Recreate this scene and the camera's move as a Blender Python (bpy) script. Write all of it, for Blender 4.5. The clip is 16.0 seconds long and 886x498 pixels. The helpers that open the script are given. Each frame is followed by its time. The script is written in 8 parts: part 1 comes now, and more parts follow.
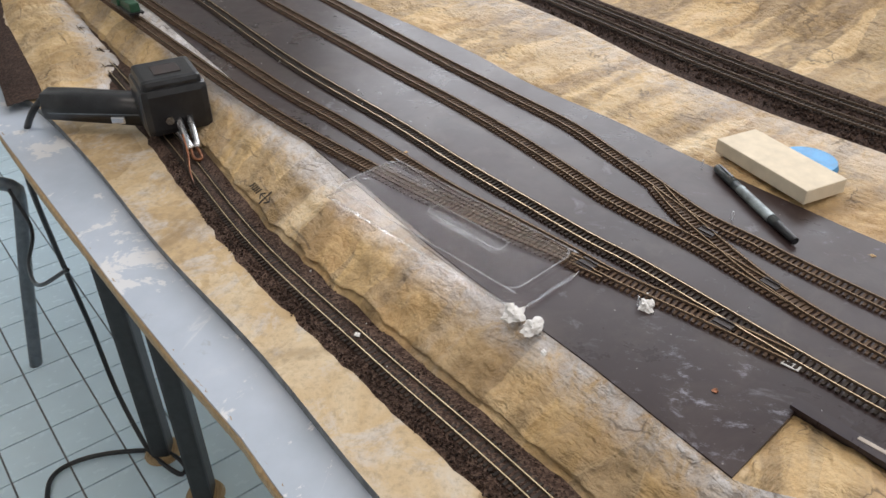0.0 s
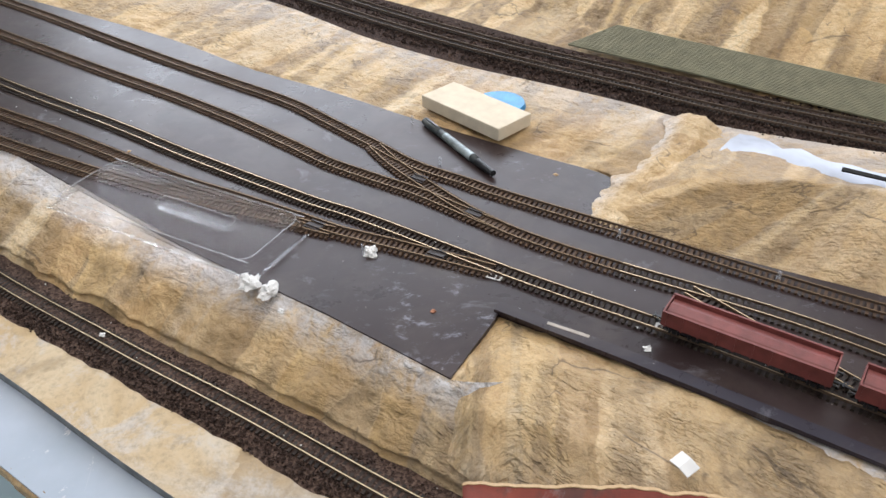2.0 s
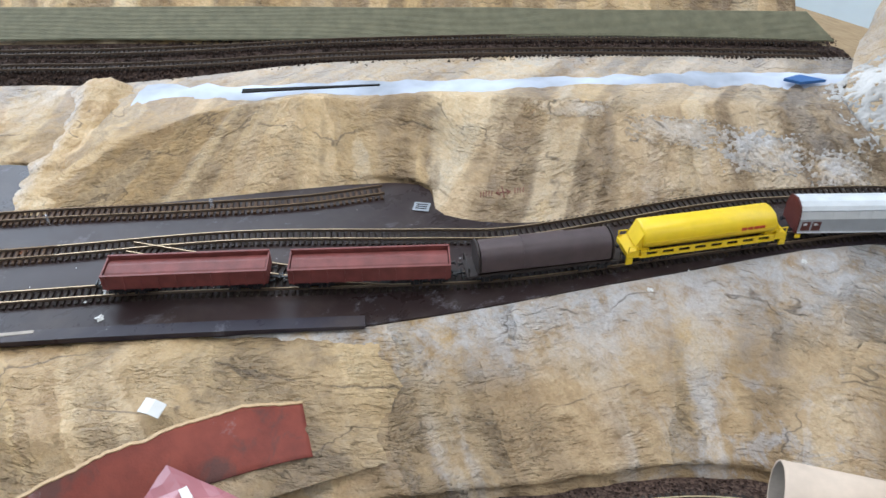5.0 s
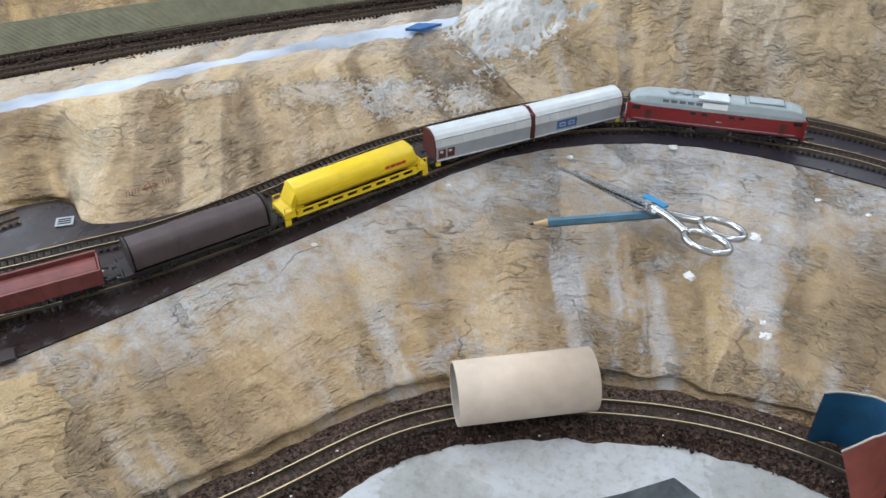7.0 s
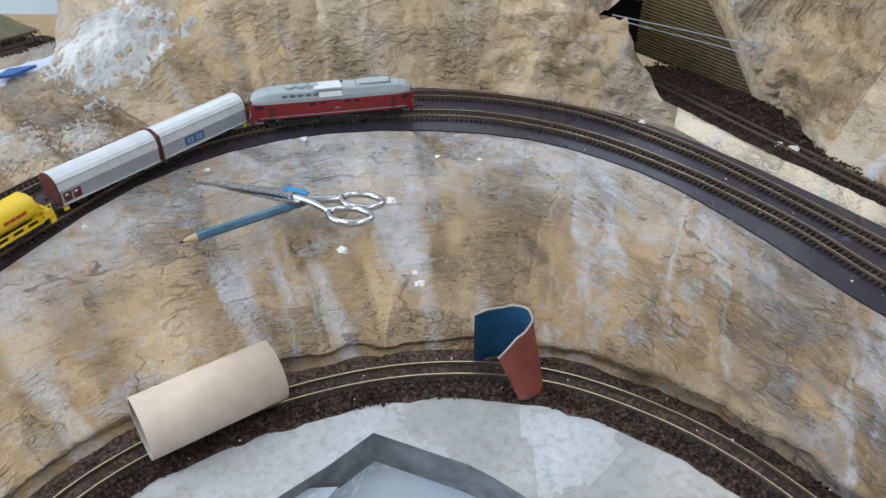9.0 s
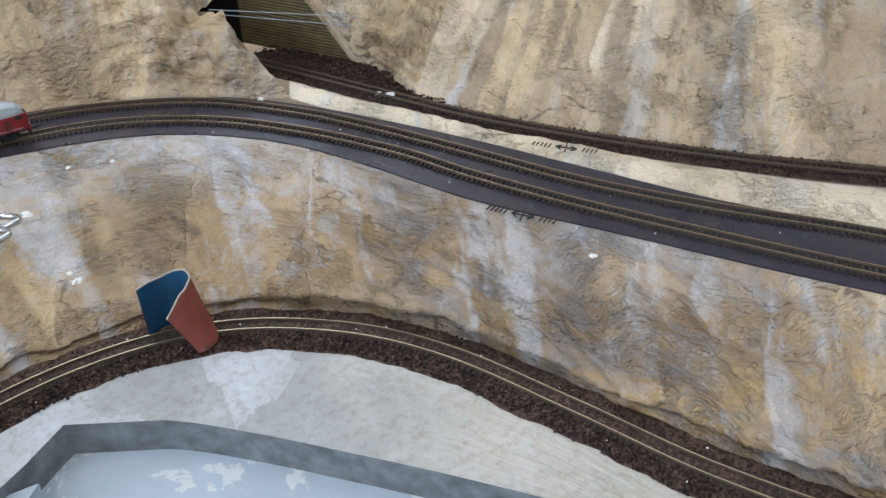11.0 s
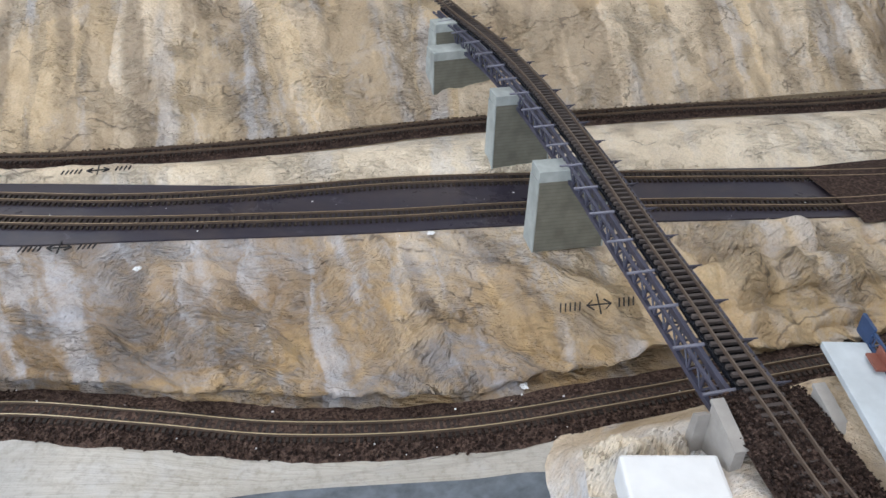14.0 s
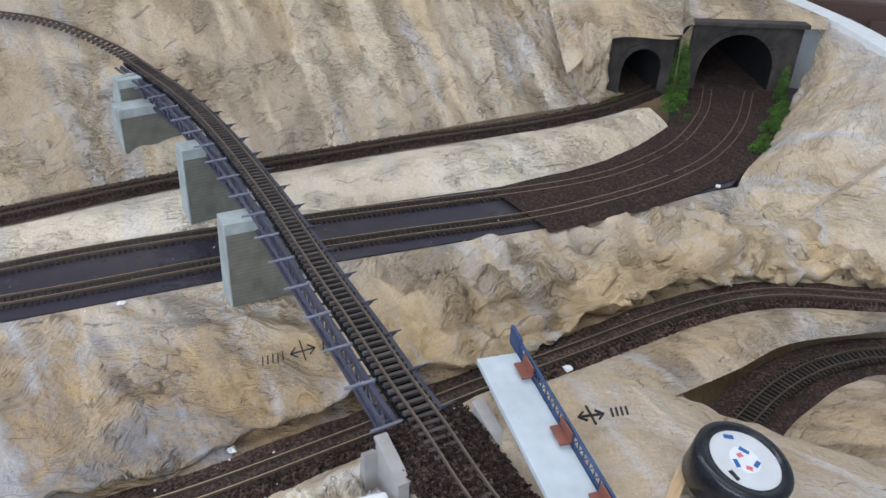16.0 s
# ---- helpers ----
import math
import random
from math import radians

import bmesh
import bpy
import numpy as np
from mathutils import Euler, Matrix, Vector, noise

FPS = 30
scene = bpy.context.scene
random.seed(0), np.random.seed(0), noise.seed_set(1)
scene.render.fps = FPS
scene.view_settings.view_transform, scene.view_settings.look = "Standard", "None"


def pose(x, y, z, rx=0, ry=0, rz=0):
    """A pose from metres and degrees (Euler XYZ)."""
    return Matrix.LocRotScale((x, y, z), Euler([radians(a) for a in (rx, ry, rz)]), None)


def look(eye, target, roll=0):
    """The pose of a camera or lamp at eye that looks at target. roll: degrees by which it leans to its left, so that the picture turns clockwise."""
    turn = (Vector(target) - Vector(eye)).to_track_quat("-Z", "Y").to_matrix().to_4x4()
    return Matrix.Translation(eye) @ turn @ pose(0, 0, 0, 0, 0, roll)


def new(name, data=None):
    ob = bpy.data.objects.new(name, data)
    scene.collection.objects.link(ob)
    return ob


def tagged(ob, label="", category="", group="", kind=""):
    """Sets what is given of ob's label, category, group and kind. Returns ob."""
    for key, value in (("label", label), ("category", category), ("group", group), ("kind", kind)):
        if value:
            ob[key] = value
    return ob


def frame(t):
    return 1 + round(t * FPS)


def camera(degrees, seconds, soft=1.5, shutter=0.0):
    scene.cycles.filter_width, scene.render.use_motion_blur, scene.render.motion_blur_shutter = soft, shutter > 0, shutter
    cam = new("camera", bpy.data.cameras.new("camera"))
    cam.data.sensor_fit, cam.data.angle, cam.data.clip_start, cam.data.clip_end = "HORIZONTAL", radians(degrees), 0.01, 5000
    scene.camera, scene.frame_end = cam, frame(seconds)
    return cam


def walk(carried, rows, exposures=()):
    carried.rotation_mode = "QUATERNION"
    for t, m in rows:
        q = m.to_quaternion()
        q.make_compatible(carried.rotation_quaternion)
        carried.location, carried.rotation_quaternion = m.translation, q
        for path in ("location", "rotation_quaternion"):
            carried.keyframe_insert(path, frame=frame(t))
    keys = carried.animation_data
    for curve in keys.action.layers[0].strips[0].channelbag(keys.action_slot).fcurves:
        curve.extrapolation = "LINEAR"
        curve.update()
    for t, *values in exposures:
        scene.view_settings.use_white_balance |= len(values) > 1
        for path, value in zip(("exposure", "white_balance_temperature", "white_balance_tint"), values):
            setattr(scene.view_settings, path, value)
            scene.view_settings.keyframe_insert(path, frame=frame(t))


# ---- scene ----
cam = camera(58.73, 16.0, 1.5, 0.12)
PATH = [
    (0, (-0.0639, -0.0461, 0.3927), (-0.8593, -0.2564, -0.1758), -0.68),
    (0.5, (-0.0582, -0.0410, 0.4034), (-0.8662, -0.1719, -0.1711), -0.10),
    (1, (-0.0481, -0.0298, 0.4099), (-0.8599, -0.0905, -0.1708), 0.03),
    (1.5, (-0.0318, -0.0108, 0.4074), (-0.8446, -0.0124, -0.1751), -0.35),
    (2, (-0.0150, 0.0167, 0.4070), (-0.8223, 0.0623, -0.1813), -1.05),
    (2.5, (0.0037, 0.0412, 0.4068), (-0.7969, 0.1384, -0.1844), -1.18),
    (3, (0.0271, 0.0676, 0.4027), (-0.7685, 0.2186, -0.1840), -1.36),
    (3.5, (0.0434, 0.0908, 0.4020), (-0.7342, 0.3206, -0.1833), -1.42),
    (4, (0.0316, 0.1047, 0.4040), (-0.6933, 0.4406, -0.1975), -0.87),
    (4.2, (0.0246, 0.1021, 0.4031), (-0.6694, 0.4841, -0.2071), -0.24),
    (6.3, (0.0962, 0.1170, 0.3845), (-0.3429, 0.7680, -0.2346), -0.78),
    (6.5, (0.0974, 0.1188, 0.3811), (-0.3096, 0.7906, -0.2379), -0.13),
    (7, (0.1072, 0.1255, 0.3792), (-0.2266, 0.8348, -0.2416), 0.27),
    (7.5, (0.1239, 0.1273, 0.3823), (-0.1385, 0.8651, -0.2396), -0.08),
    (8, (0.1298, 0.1239, 0.3809), (-0.0390, 0.8920, -0.2367), 0.49),
    (8.5, (0.1413, 0.1211, 0.3831), (0.0623, 0.9062, -0.2311), 0.55),
    (9, (0.1445, 0.1084, 0.3763), (0.1729, 0.9081, -0.2235), 1.18),
    (9.5, (0.1493, 0.0917, 0.3752), (0.2827, 0.8850, -0.2189), 1.54),
    (10, (0.1531, 0.0674, 0.3756), (0.3865, 0.8410, -0.2136), 1.69),
    (10.2, (0.1552, 0.0568, 0.3715), (0.4253, 0.8228, -0.2119), 1.69),
    (12.3, (0.1861, -0.0586, 0.3836), (0.7210, 0.5613, -0.1905), 0.62),
    (12.5, (0.1891, -0.0607, 0.3805), (0.7478, 0.5397, -0.1916), 0.96),
    (13, (0.2018, -0.0695, 0.3796), (0.8071, 0.4864, -0.1902), 0.86),
    (13.5, (0.2148, -0.0812, 0.3802), (0.8620, 0.4296, -0.1856), 0.73),
    (14, (0.2240, -0.0893, 0.3832), (0.9151, 0.3661, -0.1781), 1.26),
    (14.5, (0.2351, -0.1009, 0.3834), (0.9670, 0.2991, -0.1682), 1.65),
    (15, (0.2457, -0.1164, 0.3819), (1.0150, 0.2282, -0.1561), 2.04),
    (15.5, (0.2572, -0.1341, 0.3836), (1.0575, 0.1529, -0.1428), 2.40),
    (16, (0.2663, -0.1509, 0.3854), (1.0953, 0.0749, -0.1262), 2.95),
]
walk(cam, [(t, look(eye, target, roll)) for t, eye, target, roll in PATH],
     [(0.0, -0.19, 7050, 17), (1.5, 0.01, 6900, 17), (2.5, 0.02, 6300, 13), (4.0, 0.13, 5980, 11), (7.5, 0.03, 6100, 10), (10.0, -0.02, 5950, 10), (13.0, 0.10, 6250, 14), (14.5, 0.10, 6050, 14), (16.0, 0.10, 5750, 13)])
# All plan numbers below are in decimetres; D turns them into metres.
D = 0.1

# ---------------------------------------------------------------- world and light
world = bpy.data.worlds.new("room_light")
scene.world = world
world.use_nodes = True
bg = world.node_tree.nodes["Background"]
bg.inputs[0].default_value = (0.80, 0.88, 1.0, 1)
bg.inputs[1].default_value = 0.25


def area_lamp(name, eye, target, sx, sy, watts, colour):
    data = bpy.data.lights.new(name, "AREA")
    data.shape, data.size, data.size_y, data.energy, data.color = "RECTANGLE", sx, sy, watts, colour
    ob = new(name, data)
    ob.matrix_world = look(eye, target)
    return ob


# daylight through the west window
area_lamp("cool_side_light", (-2.60, 0.35, 1.02), (0.0, 0.35, 0.35), 2.9, 1.3, 66, (0.80, 0.90, 1.0))
# added fill from the north, where the wall has no window
area_lamp("cool_side_light", (0.6, 2.74, 1.15), (0.4, 0.2, 0.1), 2.2, 1.2, 27, (0.82, 0.91, 1.0))
# two unseen lamps added overhead to fill the room
area_lamp("overhead_fill_light", (-0.75, 0.1, 1.80), (-0.75, 0.1, 0), 0.4, 2.4, 18, (1.0, 0.97, 0.93))
area_lamp("overhead_fill_light", (0.95, 0.1, 1.80), (0.95, 0.1, 0), 0.4, 2.4, 13, (1.0, 0.97, 0.93))

# ---------------------------------------------------------------- materials


class Nodes:
    """A small writer of node trees: n(kind, inputs...) and links by socket."""

    def __init__(self, name):
        self.mat = bpy.data.materials.new(name)
        self.mat.use_nodes = True
        self.tree = self.mat.node_tree
        self.tree.nodes.clear()
        self.out = self.tree.nodes.new("ShaderNodeOutputMaterial")
        self.bsdf = self.tree.nodes.new("ShaderNodeBsdfPrincipled")
        self.tree.links.new(self.bsdf.outputs[0], self.out.inputs[0])

    def node(self, kind, **values):
        n = self.tree.nodes.new("ShaderNode" + kind)
        for key, value in values.items():
            self.feed(n.inputs[key.replace("_", " ")], value)
        return n

    def feed(self, socket, value):
        if isinstance(value, bpy.types.NodeSocket):
            self.tree.links.new(value, socket)
        else:
            socket.default_value = value

    def coords(self, which="Object", scale=(1, 1, 1)):
        tc = self.node("TexCoord")
        mp = self.node("Mapping")
        self.feed(mp.inputs[0], tc.outputs[which])
        mp.inputs["Scale"].default_value = scale
        return mp.outputs[0]

    def noise(self, vec, scale, detail=4.0, rough=0.55, distort=0.0):
        n = self.node("TexNoise", Vector=vec, Scale=scale, Detail=detail, Roughness=rough, Distortion=distort)
        return n.outputs[0]

    def voronoi(self, vec, scale, feature="F1", out="Distance"):
        n = self.node("TexVoronoi", Vector=vec, Scale=scale)
        n.feature = feature
        return n.outputs[out]

    def ramp(self, fac, *stops):
        n = self.node("ValToRGB", Fac=fac)
        els = n.color_ramp.elements
        while len(els) < len(stops):
            els.new(0.5)
        for el, (pos, col) in zip(els, stops):
            el.position, el.color = pos, (*col, 1) if len(col) == 3 else col
        return n.outputs[0]

    def level(self, fac, lo, hi, a=0.0, b=1.0):
        n = self.node("MapRange")
        self.feed(n.inputs[0], fac)
        for i, v in zip((1, 2, 3, 4), (lo, hi, a, b)):
            n.inputs[i].default_value = v
        return n.outputs[0]

    def mix(self, fac, a, b, mode="MIX"):
        n = self.node("Mix")
        n.data_type, n.blend_type = "RGBA", mode
        self.feed(n.inputs[0], fac)
        for i, v in ((6, a), (7, b)):
            self.feed(n.inputs[i], (*v, 1) if isinstance(v, tuple) and len(v) == 3 else v)
        return n.outputs[2]

    def math(self, op, a, b=0.0):
        n = self.node("Math")
        n.operation = op
        self.feed(n.inputs[0], a)
        self.feed(n.inputs[1], b)
        return n.outputs[0]

    def random(self):
        return self.node("ObjectInfo").outputs["Random"]

    def island(self):
        return self.node("NewGeometry").outputs["Random Per Island"]

    def bump(self, height, strength, distance, below=None):
        n = self.node("Bump", Height=height, Strength=strength, Distance=distance)
        if below is not None:
            self.feed(n.inputs["Normal"], below)
        return n.outputs[0]

    def finish(self, colour, rough=0.6, metal=0.0, normal=None, **more):
        b = self.bsdf
        self.feed(b.inputs["Base Color"], (*colour, 1) if isinstance(colour, tuple) and len(colour) == 3 else colour)
        self.feed(b.inputs["Roughness"], rough)
        self.feed(b.inputs["Metallic"], metal)
        if normal is not None:
            self.feed(b.inputs["Normal"], normal)
        for key, value in more.items():
            self.feed(b.inputs[key.replace("_", " ")], value)
        return self.mat


def plain(name, colour, rough=0.5, metal=0.0, grain=0.12, scale=900, relief=0.0002, **more):
    """A painted or moulded surface with fine uneven grain."""
    n = Nodes(name)
    v = n.coords()
    f = n.noise(v, scale * 0.08, 4)
    g = n.noise(v, scale, 3)
    dark = tuple(c * (1 - 2.2 * grain) for c in colour)
    light = tuple(min(1, c * (1 + grain)) for c in colour)
    col = n.mix(n.level(f, 0.3, 0.7), dark, light)
    return n.finish(col, n.level(g, 0.3, 0.7, max(0, rough - 0.08), min(1, rough + 0.08)), metal, n.bump(g, 0.35, relief), **more)


def plaster_material(name, tint=0.0, rocky=0.0, brown=0.0, wash_k=1.0, bare_k=1.0, fold_k=1.0, patch=0.4, bare_end=False):
    """Plaster-soaked bandage over a frame: tan strips laid downhill, brown wash brushed over them, bare bluish white smears, short wrinkles in clusters."""
    n = Nodes(name)
    ob = n.coords("Object")
    across = n.node("UVMap")
    across.uv_map = "Across"
    t = n.node("SeparateXYZ", Vector=across.outputs[0]).outputs[1]
    xpos = n.node("SeparateXYZ", Vector=ob).outputs[0]
    broad = n.noise(ob, 4.0, 3, 0.55)
    mid = n.noise(ob, 15, 6, 0.66, 0.8)
    mottle = n.noise(ob, 62, 5, 0.72, 0.4)
    grit = n.noise(ob, 170, 5, 0.75)
    fine = n.noise(ob, 480, 4, 0.65)
    along = n.level(xpos, -0.57, -0.04)
    # strips of bandage running downhill, each a little lighter or darker, with soft wavering edges
    wob = n.noise(ob, 16, 4, 0.6)
    strips = n.node("TexVoronoi", Vector=n.mix(0.5, n.coords("UV", (24, 5.5, 1)), wob, "ADD"), Scale=1.0, Randomness=0.8)
    strips.feature = "SMOOTH_F1"
    strips.inputs["Smoothness"].default_value = 0.12
    parts_ = n.node("SeparateColor", Color=strips.outputs["Color"])
    cell, pick, wet = parts_.outputs
    key = n.math("ADD", n.math("ADD", n.math("MULTIPLY", cell, 0.22), n.math("MULTIPLY", mid, 0.42)), n.math("ADD", n.math("MULTIPLY", mottle, 0.42), n.math("SUBTRACT", n.math("MULTIPLY", grit, 0.26), 0.072)))
    warm = n.ramp(key, (0.38, (0.40, 0.245, 0.102)), (0.52, (0.59, 0.400, 0.195)), (0.66, (0.71, 0.525, 0.292)), (0.80, (0.80, 0.665, 0.455)))
    pale = n.ramp(key, (0.38, (0.42, 0.305, 0.188)), (0.52, (0.62, 0.480, 0.325)), (0.66, (0.76, 0.620, 0.455)), (0.80, (0.86, 0.775, 0.655)))
    cool = n.math("MULTIPLY", along, n.level(xpos, 0.70, 1.05, 0.95, 0.85))
    if brown > 0:
        cool = n.math("MULTIPLY", cool, 0.55)
    col = n.mix(n.math("MINIMUM", n.math("ADD", cool, n.level(along, 0.0, 1.0, tint * 0.2, tint * 0.8)), 1.0), warm, pale)
    # some strips soaked ochre
    col = n.mix(n.level(pick, 0.50, 0.70, 0.0, 0.30 + 0.35 * patch), col, n.mix(mottle, (0.47, 0.30, 0.120), (0.69, 0.49, 0.235)))
    # strips brushed over with brown, which settles in their wrinkles
    brushed = n.math("MULTIPLY", n.level(n.math("ADD", wet, n.math("MULTIPLY", mid, 0.30)), 0.66, 0.74), n.level(mottle, 0.34, 0.56, 0.55, 1.0))
    col = n.mix(n.math("MULTIPLY", brushed, 0.62 * patch), col, n.mix(grit, (0.20, 0.135, 0.070), (0.36, 0.265, 0.160)))
    # brown wash in downhill bands, broken by the grain
    bands = n.noise(n.mix(0.25, n.coords("UV", (25, 2.0, 1)), wob, "ADD"), 1.0, 2, 0.5, 0.25)
    bands = n.math("ADD", bands, n.math("MULTIPLY", n.level(xpos, -0.40, -0.14, 0.0, 0.045), n.level(xpos, 0.10, 0.30, 1.0, 0.35)))
    wash = n.math("MULTIPLY", n.level(n.math("ADD", bands, n.math("MULTIPLY", mid, 0.25)), 0.590, 0.690), n.level(mottle, 0.34, 0.58, 0.30 if brown >= 0 else 0.70, 1.0))
    col = n.mix(n.math("MULTIPLY", wash, n.math("MULTIPLY", n.level(along, 0.0, 0.8, 0.46 * wash_k, 0.80 * wash_k), n.level(xpos, 0.70, 1.0, 1.0, 0.75))), col, n.mix(along, (0.205, 0.130, 0.062), (0.235, 0.165, 0.098)))
    smut = n.math("MULTIPLY", n.level(mid, 0.50, 0.66), n.level(mottle, 0.42, 0.60))
    col = n.mix(n.math("MULTIPLY", smut, wash_k * (0.34 if brown >= 0 else 0.08)), col, (0.235, 0.165, 0.095))
    if brown:
        eastward = n.math("MULTIPLY", n.level(xpos, -0.40, -0.10), n.level(xpos, 0.58, 0.76, 1.0, 0.0)) if brown > 0 else n.level(xpos, -0.25, 0.10)
        col = n.mix(n.math("MULTIPLY", n.math("MULTIPLY", eastward, abs(brown)), n.math("MULTIPLY", n.level(broad, 0.35, 0.62, 0.65, 1.25), n.level(xpos, 0.22, 0.36, 1.0, 2.0))), col, (0.31, 0.195, 0.095) if brown > 0 else (0.86, 0.745, 0.57))
        if brown > 0:
            # broken cream plaster past the bridge
            col = n.mix(n.level(xpos, 0.62, 0.80, 0.0, 0.40), col, n.mix(mid, (0.60, 0.41, 0.19), (0.80, 0.64, 0.41)))
            # darker brushed streaks and ochre blotches on the slope before the bridge
            east = n.math("MULTIPLY", n.level(xpos, 0.26, 0.40), n.level(xpos, 0.70, 0.80, 1.0, 0.0))
            blotch = n.level(n.noise(n.coords("UV", (8, 6, 1)), 1.0, 4, 0.6, 0.6), 0.50, 0.60)
            col = n.mix(n.math("MULTIPLY", n.math("MULTIPLY", east, blotch), 0.55), col, n.mix(mottle, (0.50, 0.315, 0.130), (0.72, 0.50, 0.24)))
            streak = n.level(n.noise(n.mix(0.25, n.coords("UV", (26, 2.4, 1)), wob, "ADD"), 1.0, 3, 0.55, 0.3), 0.52, 0.62)
            col = n.mix(n.math("MULTIPLY", n.math("MULTIPLY", east, streak), n.level(mottle, 0.34, 0.58, 0.25, 0.68)), col, (0.20, 0.140, 0.085))
            # blue-grey patches on the slope before the bridge, with overhang shade put into the colour
            overhang_shade = n.math("MULTIPLY", n.level(n.noise(n.coords("UV", (9, 12, 1)), 1.0, 5, 0.68, 0.8), 0.46, 0.60), n.math("MULTIPLY", n.level(xpos, 0.30, 0.42), n.level(xpos, 0.66, 0.74, 1.0, 0.0)))
            col = n.mix(n.math("MULTIPLY", overhang_shade, n.level(mottle, 0.36, 0.58, 0.35, 0.85)), col, n.mix(grit, (0.135, 0.125, 0.125), (0.36, 0.35, 0.36)))
    # bare whitish and bluish grey plaster: runs downhill, blotches, and the upper edge
    runs = n.noise(n.mix(0.3, n.coords("UV", (34, 3.0, 1)), wob, "ADD"), 1.0, 3, 0.5, 0.3)
    bare = n.math("MULTIPLY", n.level(n.math("ADD", runs, n.math("MULTIPLY", mottle, 0.26)), 0.66, 0.76), n.level(broad, 0.38, 0.50))
    washed_out = n.math("MULTIPLY", n.level(xpos, -0.35, -0.02, 0.15, 1.0), n.level(xpos, 0.60, 1.05, 1.0, 0.60))
    bare = n.math("MULTIPLY", bare, washed_out)
    col = n.mix(n.math("MULTIPLY", n.math("MULTIPLY", bare, n.level(xpos, 0.25, 0.45, 1.0, 0.75)), 0.70 * bare_k * (1 - 0.8 * rocky)), col, n.mix(grit, (0.50, 0.50, 0.53), (0.72, 0.73, 0.77)))
    blot = n.math("MULTIPLY", n.level(n.noise(ob, 30, 6, 0.74, 0.6), 0.51, 0.60), n.level(broad, 0.42, 0.54))
    blot = n.math("MULTIPLY", blot, n.math("MULTIPLY", washed_out, n.level(xpos, 0.30, 0.45, 1.0, 0.45)))
    col = n.mix(n.math("MULTIPLY", blot, 0.62 * bare_k * (1 - 0.8 * rocky)), col, n.mix(mottle, (0.28, 0.265, 0.26), (0.68, 0.68, 0.72)))
    top = n.math("MULTIPLY", n.level(n.math("ADD", t, n.math("MULTIPLY", mid, 0.22)), 0.70, 1.02), n.level(n.math("ADD", n.math("MULTIPLY", mottle, 0.6), n.math("MULTIPLY", broad, 0.4)), 0.36, 0.54))
    col = n.mix(n.math("MULTIPLY", n.math("MULTIPLY", top, n.level(xpos, 0.22, 0.42, 0.82, 0.25)), bare_k), col, n.mix(grit, (0.52, 0.52, 0.54), (0.72, 0.725, 0.76)))
    if brown > 0:
        # bare white plaster along the brow of the slope below the station
        brow = n.math("MULTIPLY", n.level(n.math("ADD", t, n.math("MULTIPLY", mid, 0.35)), 0.82, 1.08), n.level(xpos, -0.74, -0.56, 0.75, 0.0))
        col = n.mix(n.math("MULTIPLY", brow, n.level(mottle, 0.32, 0.52, 0.45, 1.0)), col, n.mix(mid, (0.58, 0.57, 0.58), (0.84, 0.83, 0.84)))
    if bare_end:
        # unpainted, greyish white where the plateau ends
        ypos = n.node("SeparateXYZ", Vector=ob).outputs[1]
        end = n.math("MULTIPLY", n.level(n.math("ADD", xpos, n.math("MULTIPLY", mid, 0.06)), 0.575, 0.615, 1.0, 0.0), n.level(ypos, -0.09, -0.05))
        col = n.mix(n.math("MULTIPLY", end, n.level(mottle, 0.34, 0.56, 0.35, 0.9)), col, n.mix(mid, (0.42, 0.42, 0.44), (0.80, 0.79, 0.79)))
    # short wrinkles in clusters, cracks between strips
    bent = n.node("VectorMath")
    bent.operation = "MULTIPLY_ADD"
    n.feed(bent.inputs[0], n.node("TexNoise", Vector=ob, Scale=22.0, Detail=3.0).outputs["Color"])
    bent.inputs[1].default_value = (0.007, 0.007, 0.0)
    n.feed(bent.inputs[2], n.coords("UV"))
    stretch = n.node("Mapping")
    n.feed(stretch.inputs[0], bent.outputs[0])
    stretch.inputs["Scale"].default_value = (75, 170, 1)
    crink = n.noise(stretch.outputs[0], 1.0, 3, 0.6, 0.15)
    clus = n.level(n.noise(n.coords("UV", (16, 14, 1)), 1.0, 3, 0.6), 0.44, 0.60, 0.06, 1.0)
    clus = n.math("MULTIPLY", clus, n.level(brushed, 0.0, 1.0, 1.0 - 0.62 * patch, 1.0))
    wrin = n.math("MULTIPLY", n.level(crink, 0.34, 0.60), clus)
    lump = n.noise(ob, 26, 4, 0.55, 0.4)
    rock = n.noise(ob, 60, 5, 0.62, 0.3)
    # dark lines in the wrinkles: fold shade and settled wash put into the colour
    fold_shade = n.math("MULTIPLY", n.math("MULTIPLY", n.level(crink, 0.32, 0.42, 0.45, 0.0), clus), n.math("MULTIPLY", n.level(along, 0.0, 0.8, 0.4 * fold_k, 0.9 * fold_k), n.level(xpos, 0.25, 0.45, 1.0, 0.9)))
    col = n.mix(fold_shade, col, (0.13, 0.085, 0.045))
    edge = n.voronoi(n.mix(0.10, n.coords("UV", (0.55, 1.5, 1)), n.noise(n.coords("UV"), 14, 4)), 9.0, "DISTANCE_TO_EDGE")
    crack = n.math("MULTIPLY", n.level(edge, 0.003, 0.014, 0.62, 0.0), n.level(lump, 0.50, 0.56))
    col = n.mix(crack, col, (0.07, 0.05, 0.035))
    col = n.mix(n.level(fine, 0.30, 0.58, 0.24, 0.0), col, (0.16, 0.11, 0.06))
    nrm = n.bump(lump, 0.8, 0.008)
    nrm = n.bump(rock, 0.8 + 0.2 * rocky, 0.0062 + 0.009 * rocky, nrm)
